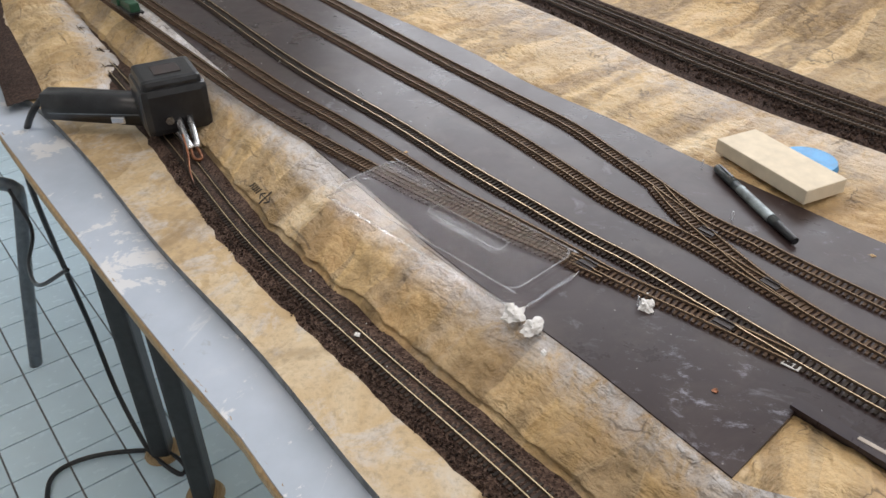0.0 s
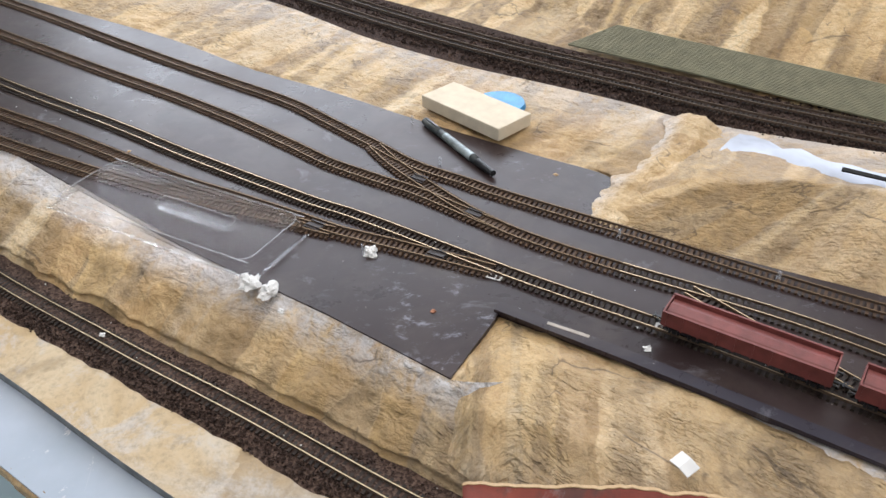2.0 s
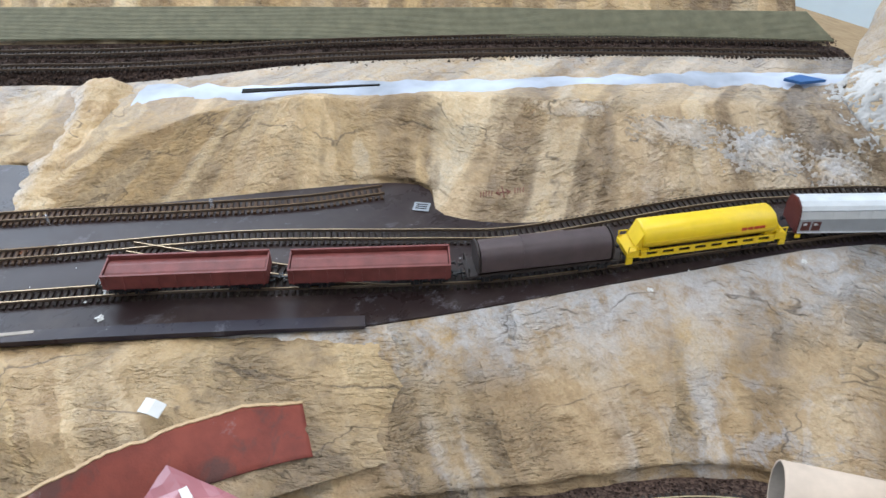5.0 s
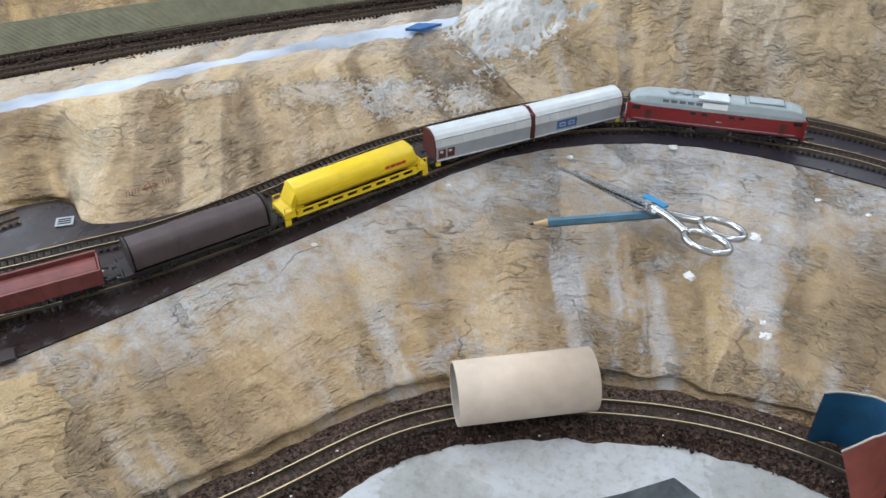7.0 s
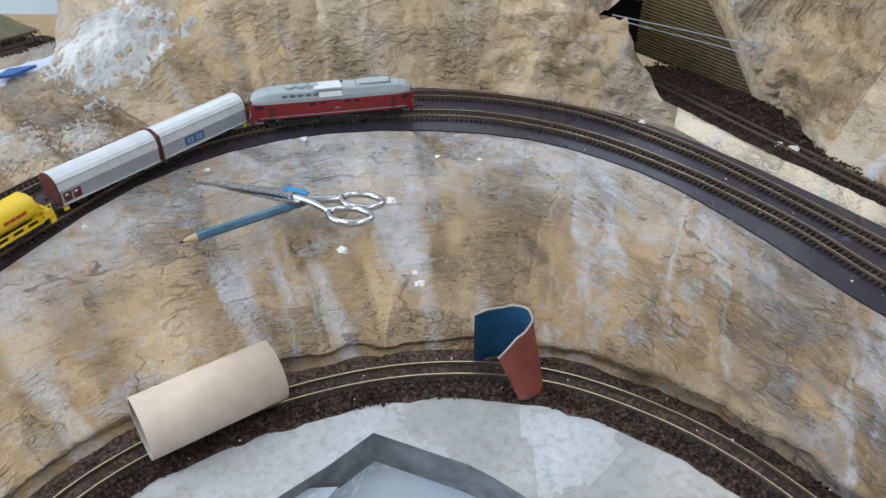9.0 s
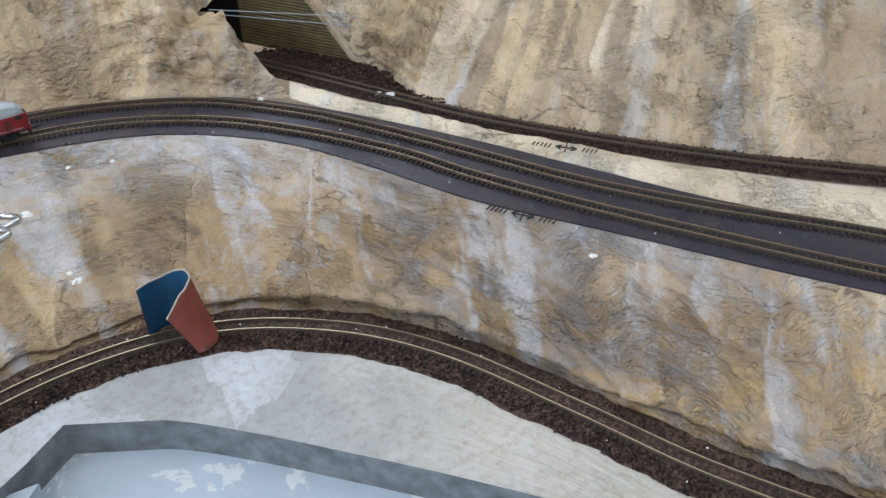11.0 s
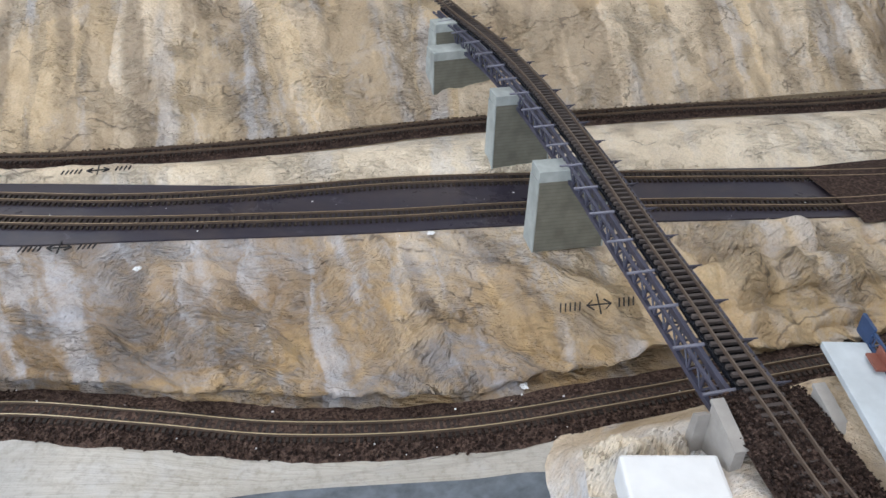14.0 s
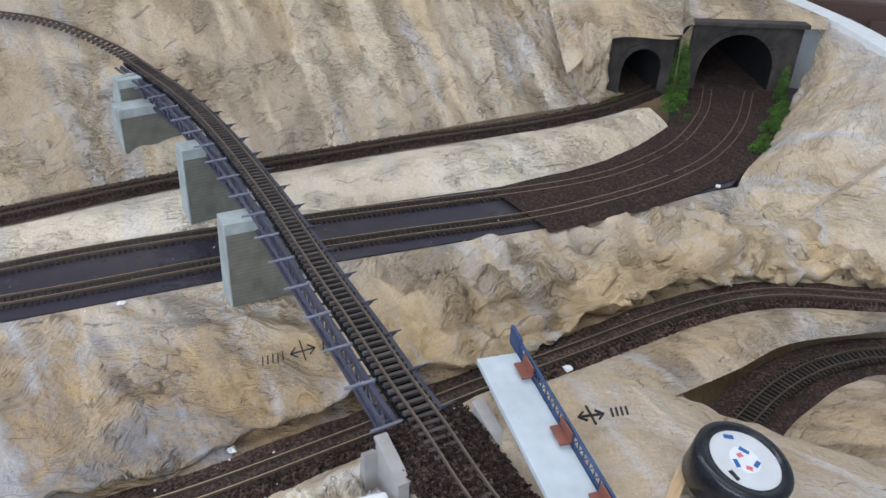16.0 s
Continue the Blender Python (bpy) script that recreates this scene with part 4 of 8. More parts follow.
# behind the station
bl, cr, se, fa, fb, gr = (stations(p) for p in (BACK, CREST, SEAM, FAR, FARBACK, GREEN))
loft("plaster_hill_behind_station", [bl - (0, 0, 0.012), cr, se, fa], [22, 6, 9], "plaster_station", "greyish tan plaster hill between the station and the far line", 0.05, 0.0, ease=90, along=2, wrinkle=0.012, square=lambda x: max(0.0, min(1.0, (-6.9 - x) / 1.2)))
loft("far_ballast_bed", [fa - (0, 0, 0.02), (fa + fb) / 2 + (0, 0, 0.02), fb], [5, 5], "ballast", "dark ballast bed of the far line", 0.012, fine=9.0)
rise1 = gr + np.c_[normals2d(gr) * 0.9, np.full(len(gr), 0.55)]
rise2 = gr + np.c_[normals2d(gr) * 4.5, np.full(len(gr), 2.6)]
loft("far_plaster_hill", [fb - (0, 0, 0.015), gr, rise1, rise2], [6, 8, 14], "plaster_far", "golden brown plaster hillside behind the far line", 0.09, 0.0, along=2, wrinkle=0.016)

# olive ribbed card beside the far line
def resampled(line, n):
    q = np.linspace(0, len(line) - 1, n)
    return np.stack([np.interp(q, np.arange(len(line)), line[:, k]) for k in range(3)], 1)


a_line, b_line = resampled(fb[14 * 5:], 150) + (0, 0, 0.05), resampled(gr[14 * 6:], 150) + (0, 0, 0.10)
b_line = a_line * 0.16 + b_line * 0.84
strip = thing("ribbed_card_strip", *a_line[0], 0, "olive green ribbed card strip lying beside the far line", "card strip")
RIB = 24
for j in range(RIB):
    t0, t1 = j / RIB, (j + 0.5) / RIB
    lo = a_line * (1 - t0) + b_line * t0
    hi = a_line * (1 - t1) + b_line * t1
    nxt = a_line * (1 - (j + 1) / RIB) + b_line * ((j + 1) / RIB)
    n_ = len(lo)
    verts = np.concatenate([lo, lo + (0, 0, 0.024), hi + (0, 0, 0.024), hi, nxt]) - a_line[0]
    i_ = np.arange(n_ - 1)
    faces = np.concatenate([np.c_[i_ + a * n_, i_ + 1 + a * n_, i_ + 1 + b * n_, i_ + b * n_] for a, b in ((0, 1), (1, 2), (2, 3), (3, 4))])
    arrays("rib", verts, faces, "olive", strip)

# hill behind the curve, from the filler patch to the cut of the tunnel line
BASE2 = [(-1.22, 8.12, -0.01), (-0.45, 8.68, -0.01), (0.8, 9.03, -0.01), (1.9, 9.03, -0.01), (2.98, 8.7, -0.01), (3.55, 8.4, -0.01), (4.02, 8.17, -0.01)]
TOP2 = [(-2.2, 8.55, 0.34), (-1.5, 9.2, 0.65), (0.4, 9.75, 0.85), (1.75, 9.8, 0.95), (2.75, 9.3, 0.9), (3.2, 9.12, 0.80), (3.56, 9.06, 0.68)]
MID2 = [(-2.45, 9.2, 0.34), (-2.0, 9.95, 0.76), (0.1, 10.9, 1.35), (1.7, 11.0, 1.42), (2.7, 10.3, 1.2), (3.1, 9.85, 0.92), (3.38, 9.62, 0.64)]
HIGH2 = [(-2.75, 10.0, 0.34), (-2.6, 10.8, 0.9), (-0.2, 12.2, 1.9), (1.6, 12.4, 2.0), (2.9, 11.4, 1.7), (3.5, 10.9, 1.25), (4.0, 9.98, 0.80)]
b2, t2, m2, h2 = (stations(p) for p in (BASE2, TOP2, MID2, HIGH2))
loft("curve_plaster_hill", [b2, t2, m2, h2], [30, 14, 14], "plaster_gold", "golden brown washed plaster hillside above the curve", 0.10, 0.03, along=3, wrinkle=0.012, rock=lambda x, y: 0.02 + 0.13 * max(0.0, min(1.0, (x - 1.9) / 0.6)))
# its cut end, facing the tunnel line
loft("cut_rock_face", [stations([(4.02, 8.17, 0.0), tuple(t2[-1]), tuple(m2[-1])], 12), stations([(4.02, 8.17, -0.012), (3.72, 9.1, -0.01), (3.55, 9.85, -0.01)], 12)], [18], "plaster_rock", "steep plaster rock face beside the tunnel line", 0.03, along=3, rock=lambda x, y: 0.05)
# white filler at the hill's left end
def crust(name, x, y, rx, ry, turn, sheets, material, label, seed, n=120):
    """A ragged, pitted crust of filler smeared over the hill."""
    verts, faces, keep = [], [], []
    ca, sa = math.cos(radians(turn)), math.sin(radians(turn))
    for j in range(n + 1):
        for i in range(n + 1):
            a, b = 2 * i / n - 1, 2 * j / n - 1
            px, py = x + ca * a * rx - sa * b * ry, y + sa * a * rx + ca * b * ry
            ragged = max(abs(a), abs(b)) * 0.5 + math.hypot(a, b) * 0.5 + 0.62 * noise.fractal(Vector((a * 5.6, b * 5.6, seed)), 0.45, 2.2, 6)
            h = max(0.0, 0.84 - ragged)
            keep.append(h > 0)
            lift = 0.016 * min(1, 6 * h) + 0.016 * min(1, 4 * h) * noise.fractal(Vector((px * 24, py * 24, seed)), 0.5, 2.1, 4) if h > 0 else -0.03
            verts.append((px, py, ground(px, py, *sheets) + lift))
    for j in range(n):
        for i in range(n):
            q = j * (n + 1) + i
            quad = (q, q + 1, q + n + 2, q + n + 1)
            if any(keep[k] for k in quad):
                faces.append(quad)
    return tagged(arrays(name, verts, faces, material, None, label, [(p[0] * D, p[1] * D) for p in verts], True), label, "", "", "structure")


crust("white_filler_patch", -1.80, 9.0, 0.62, 0.75, -35, ("curve_plaster_hill", "plaster_hill_behind_station"), "filler", "rough white filler patch on the hillside", 11.0)

for k, (x, y, rx, ry) in enumerate(((-2.30, 7.35, 0.42, 0.24), (-2.95, 6.85, 0.45, 0.16), (-1.72, 7.75, 0.30, 0.22), (-3.75, 6.25, 0.40, 0.10))):
    crust("thin_filler_smear", x, y, rx, ry, 47, ("plaster_hill_behind_station",), "plaster_wall", "thin whitish filler smeared along the hill's crest", 21.0 + k, 80)

# tunnel line's bed behind the double track
REAR3 = [(3.3, 10.4, 0.06), (3.75, 9.5, 0.06), (4.31, 8.66, 0.06), (4.85, 7.83, 0.06), (5.58, 6.72, 0.06), (6.45, 5.72, 0.06), (7.6, 4.62, 0.06), (8.66, 3.76, 0.06),
         (9.25, 3.24, 0.06), (10.0, 2.47, 0.06), (11.1, 1.37, 0.06), (12.1, 0.25, 0.06), (13.1, -0.68, 0.06), (13.95, -1.2, 0.06), (15.2, -1.8, 0.06)]
rear3 = stations(REAR3)
loft("tunnel_line_bed", [uneven(rear3, -0.20, -0.03, 0.02), rear3 + (0, 0, 0.006), uneven(rear3, 0.20, -0.03, 0.02)], [4, 4], "ballast", "dark ballast bed of the single tunnel line", 0.012, fine=9.0)
br = stations([(4.02, 8.17, 0), (4.44, 7.54, 0), (5.33, 6.42, 0), (6.05, 5.4, 0), (6.81, 4.32, 0), (7.45, 3.61, 0), (8.4, 2.5, 0), (9.3, 1.43, 0), (10.77, -0.42, 0), (11.69, -1.21, 0), (13.0, -1.75, 0)])
rl = offset(stations([(4.31, 8.66, 0.02), (4.85, 7.83, 0.02), (5.7, 6.58, 0.02), (6.45, 5.72, 0.02), (7.3, 4.9, 0.02), (7.95, 4.3, 0.02), (8.95, 3.5, 0.02), (10.0, 2.47, 0.02), (11.8, 0.6, 0.02), (12.6, -0.25, 0.02), (13.45, -0.95, 0.02)]), -0.19)
ridge = (br + rl) / 2
ridge[:, 2] = 0.10 + 0.10 * np.clip((ridge[:, 0] - 8.5) / 3, 0, 1)
loft("middle_plaster_strip", [br - (0, 0, 0.012), ridge, rl], [9, 9], "plaster_strip", "pale plaster strip between the double track and the single line", 0.035, 0.02, along=2, wrinkle=0.016)

# big hillside behind
BASE3 = [(5.2, 7.42, 0.03), (6.0, 6.42, 0.03), (7.3, 5.13, 0.03), (8.8, 3.95, 0.03), (9.99, 2.75, 0.03), (11.22, 1.55, 0.03), (12.44, 0.4, 0.03), (13.4, -0.55, 0.03), (14.05, -0.95, 0.03)]
base3 = stations(BASE3)
up3 = base3 + np.c_[np.tile((0.74, 0.67), (len(base3), 1)) * 1.45, np.full(len(base3), 1.0)]
top3 = base3 + np.c_[np.tile((0.74, 0.67), (len(base3), 1)) * 5.6, np.full(len(base3), 4.0)]
loft("big_plaster_hillside", [base3, up3, top3], [34, 46], "plaster_hill", "tall pale tan plaster hillside behind the bridge", 0.085, 0.03, along=3, wrinkle=0.012, rock=lambda x, y: 0.02)
# crumpled rock between the hillside and the tunnel mouth
loft("crumpled_rock", [stations([(5.2, 7.42, 0.03), (6.27, 8.39, 1.03), (9.35, 11.2, 4.03)], 14), stations([(5.16, 8.60, 0.03), (4.72, 9.16, 0.95), (5.05, 9.9, 2.0)], 14)], [34], "plaster_rock", "crumpled brown rock beside the tunnel mouth", 0.10, fine=2.6, along=4, rock=lambda x, y: 0.22)

# right-hand end: wall of plaster round the tunnel mouths
WALL_LOW = [(14.88, -3.42, 0.02), (13.9, -3.22, 0.02), (12.81, -2.97, 0.02), (11.50, -2.58, 0.0), (10.52, -2.66, -0.34), (10.30, -3.3, -0.37), (10.42, -4.2, -0.35), (10.6, -6.4, -0.3)]
WALL_MID = [(15.0, -3.55, 0.5), (14.1, -3.50, 0.42), (13.0, -3.35, 0.36), (11.95, -3.05, 0.26), (11.15, -3.2, 0.04), (10.85, -3.7, 0.0), (10.9, -4.5, 0.0), (11.0, -6.4, 0.0)]
WALL_HIGH = [(15.05, -3.58, 1.0), (14.45, -3.78, 0.82), (13.5, -3.85, 0.72), (12.55, -3.75, 0.60), (11.9, -3.85, 0.42), (11.55, -4.3, 0.36), (11.5, -5.0, 0.36), (11.6, -6.5, 0.36)]
WALL_TOP = [(16.95, -3.2, 1.02), (15.6, -3.85, 1.02), (14.5, -4.25, 1.02), (13.5, -4.5, 1.02), (12.9, -4.8, 1.02), (12.5, -5.3, 1.02), (12.3, -5.9, 1.02), (12.2, -6.7, 1.02)]
loft("right_plaster_wall", [stations(p) for p in (WALL_LOW, WALL_MID, WALL_HIGH, WALL_TOP)], [14, 14, 14], "plaster_wall", "greyish white plaster wall beside the tunnel mouths", 0.05, along=3, wrinkle=0.03, rock=lambda x, y: 0.035)

# whitish ridge where the hill ends at the board's corner
ridge_l = stations([(-5.98, 1.96, -0.01), (-6.35, 2.32, 0.10), (-6.75, 2.75, 0.16), (-7.15, 3.08, 0.22), (-7.6, 3.32, 0.22)])
loft("filler_ridge", [uneven(ridge_l, -0.30, -0.10, 0.10), offset(ridge_l, -0.10, 0.02), offset(ridge_l, 0.10, 0.02), uneven(ridge_l, 0.30, -0.10, 0.10)], [5, 5, 5], "plaster_strip", "whitish plaster ridge at the hill's end", 0.05, along=2, fine=3.0)

# wide ballast between the single line and the rock
bay_in = stations([(3.85, 9.55, 0.04), (4.34, 8.72, 0.04), (4.88, 7.90, 0.04), (5.45, 7.05, 0.04)])
bay_out = stations([(4.35, 9.55, 0.05), (5.08, 8.66, 0.05), (5.36, 8.1, 0.05), (5.62, 7.25, 0.04)])
loft("tunnel_bay_ballast", [bay_in, bay_out], [10], "ballast", "dark ballast spread beside the tunnel mouth", 0.02, fine=5.0)

# second ballast bed at the aisle edge, and the whitish bank beside it
aisle = stations([(-13.0, -12.6, -0.455), (-11.6, -11.3, -0.455), (-10.4, -10.05, -0.455), (-9.5, -9.1, -0.455), (-8.9, -8.5, -0.46)])
loft("aisle_ballast_bed", [offset(aisle, -0.26, -0.035), aisle, offset(aisle, 0.24, -0.03)], [5, 5], "ballast", "dark brown ballast bed at the aisle edge", 0.012, fine=9.0)
bank_a = offset(aisle, 0.22, -0.02)
bank_c = stations([(-13.9, -11.9, -0.45), (-12.55, -10.4, -0.45), (-11.3, -9.05, -0.45), (-10.3, -7.95, -0.45), (-9.3, -7.55, -0.47)])
bank_b = (bank_a + bank_c) / 2
bank_b[:, 2] = -0.45 + 0.20 * np.linspace(1, 0.2, len(bank_b))
loft("aisle_plaster_bank", [bank_a, bank_b, bank_c], [9, 9], "plaster_pale", "whitish plaster bank between two ballast beds", 0.08, 0.03, along=2, wrinkle=0.02, rock=lambda x, y: 0.05)

# ---------------------------------------------------------------- tracks
MAIN_A = [(-14.6, -10.6, 0), (-12.3, -7.75, 0), (-9.9, -5.0, 0), (-8.4, -3.05, 0), (-7.62, -2.09, 0), (-6.64, -0.8, 0), (-6.22, -0.18, 0), (-5.24, 1.1, 0), (-4.34, 2.38, 0), (-3.33, 3.66, 0),
          (-2.65, 4.58, 0), (-1.85, 6.0, 0), (-0.95, 7.44, 0), (-0.1, 8.07, 0), (0.9, 8.33, 0), (2.0, 8.35, 0), (3.0, 7.98, 0), (3.83, 7.3, 0), (4.56, 6.42, 0),
          (4.98, 5.7, 0), (5.58, 4.83, 0), (6.25, 3.97, 0), (7.07, 2.97, 0), (8.02, 1.90, 0), (8.95, 0.72, 0), (9.85, -0.5, 0), (10.68, -1.32, 0), (11.45, -1.9, 0), (12.33, -2.34, 0), (13.47, -2.64, 0), (14.9, -2.8, 0)]
MAIN_B = [(-5.3, 1.95, 0), (-4.50, 3.17, 0), (-3.55, 4.30, 0), (-3.02, 4.98, 0), (-2.36, 6.36, 0), (-1.9, 7.1, 0), (-1.2, 7.96, 0), (-0.46, 8.46, 0), (0.8, 8.78, 0), (2.0, 8.8, 0), (3.1, 8.45, 0), (3.95, 7.75, 0),
          (4.51, 7.08, 0), (5.23, 6.05, 0), (5.82, 5.18, 0), (6.57, 4.3, 0), (7.58, 3.3, 0), (8.42, 2.3, 0), (9.35, 1.1, 0), (10.4, -0.3, 0), (11.02, -1.0, 0), (11.71, -1.5, 0), (12.51, -1.88, 0), (13.7, -2.14, 0), (14.8, -2.2, 0)]
_, line_a = track(MAIN_A, "brown-railed main track that the train stands on", "rail", "tie_mid")
track(MAIN_B, "brown-railed second main track round the curve", "rail", "tie_mid")
track([(x, y, z + 0.008) for x, y, z in LOWER], "bright brass-railed single track in dark ballast", "rail_bright", "tie")
track([(x, y, z - 0.006) for x, y, z in REAR3], "brown-railed single track to the small tunnel", "rail_station", "tie", tie_len=0.19)
far_mid = (stations(FAR) + stations(FARBACK)) / 2
track(offset(far_mid, -0.19, 0.02)[::6], "brown-railed far track in dark ballast", "rail_dull", tie_len=0.19)
track(offset(far_mid, 0.19, 0.02)[::6], "brown-railed far track in dark ballast", "rail_dull", tie_len=0.19)


def stones(name, line, half, z, count, label, size=(0.009, 0.020), seed=5, material="ballast"):
    """Loose ballast grains strewn over a bed and a little past its edges, as one mesh of small lumps."""
    rnd = np.random.RandomState(seed)
    s = rnd.rand(count) * (len(line) - 1.001)
    i = s.astype(int)
    f = (s - i)[:, None]
    base = line[i] * (1 - f) + line[i + 1] * f
    nrm = normals2d(line)[i]
    o = (2 * rnd.rand(count) - 1) * (0.93 + 0.10 * rnd.rand(count)) * half
    c = base.copy()
    c[:, :2] += nrm * o[:, None]
    c[:, 2] += z + 0.028 * (1 - (np.abs(o) / half) ** 2).clip(-0.4, 1)
    keep = (np.abs(np.abs(o) - GAUGE / 2) > 0.014)
    c = c[keep]
    shape = np.array([(1, 0, 0), (-0.9, 0.3, 0.1), (0, 1, 0.1), (0.1, -1, 0), (0, 0.1, 0.9), (0.1, 0, -0.9)])
    tri = np.array([(0, 2, 4), (2, 1, 4), (1, 3, 4), (3, 0, 4), (2, 0, 5), (1, 2, 5), (3, 1, 5), (0, 3, 5)])
    n = len(c)
    r = (size[0] + (size[1] - size[0]) * rnd.rand(n) ** 2)[:, None, None]
    a = rnd.rand(n) * 6.283
    ca_, sa_ = np.cos(a), np.sin(a)
    jit = shape[None] * (0.7 + 0.6 * rnd.rand(n, 6, 1)) * r
    x = jit[..., 0] * ca_[:, None] - jit[..., 1] * sa_[:, None]
    y = jit[..., 0] * sa_[:, None] + jit[..., 1] * ca_[:, None]
    v = np.stack([x, y, jit[..., 2]], -1) + c[:, None]
    faces = (tri[None] + 6 * np.arange(n)[:, None, None]).reshape(-1, 3)
    return tagged(arrays(name, v.reshape(-1, 3), faces, material, None, label), label, "specks" if material == "white" else "ballast", "", "stuff")


stones("ballast_grains", lower[14 * 3:14 * 22], 0.245, -0.012, 26000, "dark brown ballast grains along the lower line")
stones("ballast_grains", rear3, 0.185, -0.012, 6000, "dark brown ballast grains along the tunnel line", (0.008, 0.018), seed=6)
stones("ballast_grains", far_mid, 0.50, 0.0, 9000, "dark brown ballast grains along the far line", (0.012, 0.028), 7)
stones("ballast_grains", (bay_in + bay_out) / 2, 0.28, 0.02, 3000, "dark brown ballast grains beside the tunnel mouth", (0.009, 0.020), 8)

stones("plaster_specks", lower[14 * 4:14 * 21], 0.27, 0.008, 55, "tiny white plaster specks along the lower line", (0.005, 0.013), 21, "white")
stones("plaster_specks", line_a[40:-60], 0.36, 0.0, 130, "tiny white plaster specks on the dark board", (0.004, 0.012), 22, "white")

# station sidings and crossovers
MAIN_B = [(-13.4, -7.8, 0), (-11.94, -6.01, 0), (-10.82, -4.64, 0), (-9.89, -3.5, 0), (-9.12, -2.53, 0), (-8.42, -1.72, 0), (-7.76, -1.03, 0), (-7.33, -0.6, 0), (-6.99, -0.16, 0), (-6.64, 0.31, 0), (-6.24, 0.75, 0), (-5.89, 1.14, 0), (-5.59, 1.52, 0), (-5.3, 1.95, 0)]
track(MAIN_B, "brown-railed station track joining the second main track", "rail_station", "tie_station")
track([(-13.9, -11.6, 0), (-12.0, -9.3, 0), (-10.18, -6.96, 0), (-9.05, -5.5, 0), (-8.22, -4.36, 0), (-7.45, -3.15, 0), (-6.95, -2.3, 0), (-6.6, -1.65, 0), (-6.3, -1.0, 0), (-6.05, -0.5, 0)], "brown-railed front siding under the clear plastic cover", "rail_station", "tie_station")
track([(-13.2, -10.1, 0), (-11.22, -7.57, 0), (-10.01, -5.99, 0), (-9.02, -4.71, 0), (-8.25, -3.6, 0), (-7.63, -2.77, 0), (-7.1, -2.06, 0), (-6.75, -1.5, 0), (-6.33, -0.85, 0), (-6.05, -0.43, 0), (-5.82, 0.02, 0), (-5.58, 0.47, 0), (-5.36, 0.88, 0)], "brown-railed second siding that joins the main track", "rail_station", "tie_station")
track([(-13.9, -7.1, 0), (-12.32, -5.21, 0), (-11.18, -3.92, 0), (-10.31, -2.92, 0), (-9.5, -1.95, 0), (-8.81, -1.13, 0), (-8.28, -0.66, 0), (-7.75, -0.2, 0), (-7.2, 0.27, 0), (-6.82, 0.76, 0), (-6.6, 1.03, 0), (-6.06, 1.78, 0), (-5.74, 2.24, 0), (-5.12, 3.08, 0), (-4.6, 3.84, 0), (-4.27, 4.47, 0)], "brown-railed rear siding with a cut-off end", "rail_station", "tie_station")
track([(-7.62, -0.12, 0.004), (-7.2, 0.10, 0.004), (-6.67, 0.46, 0.004), (-6.31, 0.73, 0.004), (-5.95, 1.06, 0.004)], "brown-railed crossover between two station tracks", "rail_station", "tie_station")
track([(-4.95, 2.42, 0.004), (-4.5, 2.74, 0.004), (-4.05, 3.08, 0.004), (-3.6, 3.42, 0.004), (-3.25, 3.76, 0.004)], "brown-railed crossover between the two main tracks")


def switch_motor(x, y, turn):
    t = thing("point_frog", x, y, 0.03, turn, "dark plastic frog plate of a railway point", "point frog", "point frogs")
    part("plate", box(B(), (0, 0, 0.006), (0.16, 0.13, 0.008), None, 0.003), "chassis", t)
    for s in (-1, 1):
        part("check_rail", box(B(), (0.0, s * 0.035, 0.016), (0.15, 0.008, 0.012)), "chassis", t)


for x, y, a in ((-6.16, -0.66, 55), (-5.62, 0.42, 57), (-6.9, 0.32, 52), (-6.22, 0.80, 50), (-4.32, 2.88, 52)):
    switch_motor(x, y, a)

# ballast over the double track before the tunnels
wide = stations([(9.9, -0.35, 0.012), (10.9, -1.2, 0.012), (11.75, -1.72, 0.012), (12.6, -2.12, 0.012), (13.7, -2.4, 0.012), (15.2, -2.55, 0.012)])
reach_ = np.interp(np.linspace(0, 1, len(wide)), (0, 0.25, 0.6, 1), (0.50, 0.62, 0.86, 0.80))[:, None]
wide_n = np.c_[normals2d(wide), np.zeros(len(wide))]
loft("tunnel_ballast", [wide - wide_n * reach_, wide - wide_n * 0.34 + (0, 0, 0.028), wide + wide_n * 0.34 + (0, 0, 0.028), offset(wide, 0.58)], [5, 6, 4], "ballast", "dark ballast round the double track at the tunnel mouth", 0.008, hold=(True, True), fine=9.0)


# ---------------------------------------------------------------- the train, standing on the main track
def along(line, s):
    q = np.r_[0, np.cumsum(np.linalg.norm(np.diff(line, axis=0), axis=1))]
    return np.array([np.interp(s, q, line[:, k]) for k in range(3)])


def arc_of(line, x, y):
    q = np.r_[0, np.cumsum(np.linalg.norm(np.diff(line, axis=0), axis=1))]
    return q[np.argmin(np.hypot(line[:, 0] - x, line[:, 1] - y))]


RAIL_TOP = 0.044


def on_track(name, line, s_front, length, label, category, group="wagons of the train"):
    """An Empty over the middle of a vehicle whose front end is at s_front along the line; x looks forward."""
    a, b = along(line, s_front - 0.8 * length), along(line, s_front - 0.2 * length)
    m = (a + b) / 2
    return thing(name, m[0], m[1], m[2] + RAIL_TOP, math.degrees(math.atan2(b[1] - a[1], b[0] - a[0])), label, category, group)


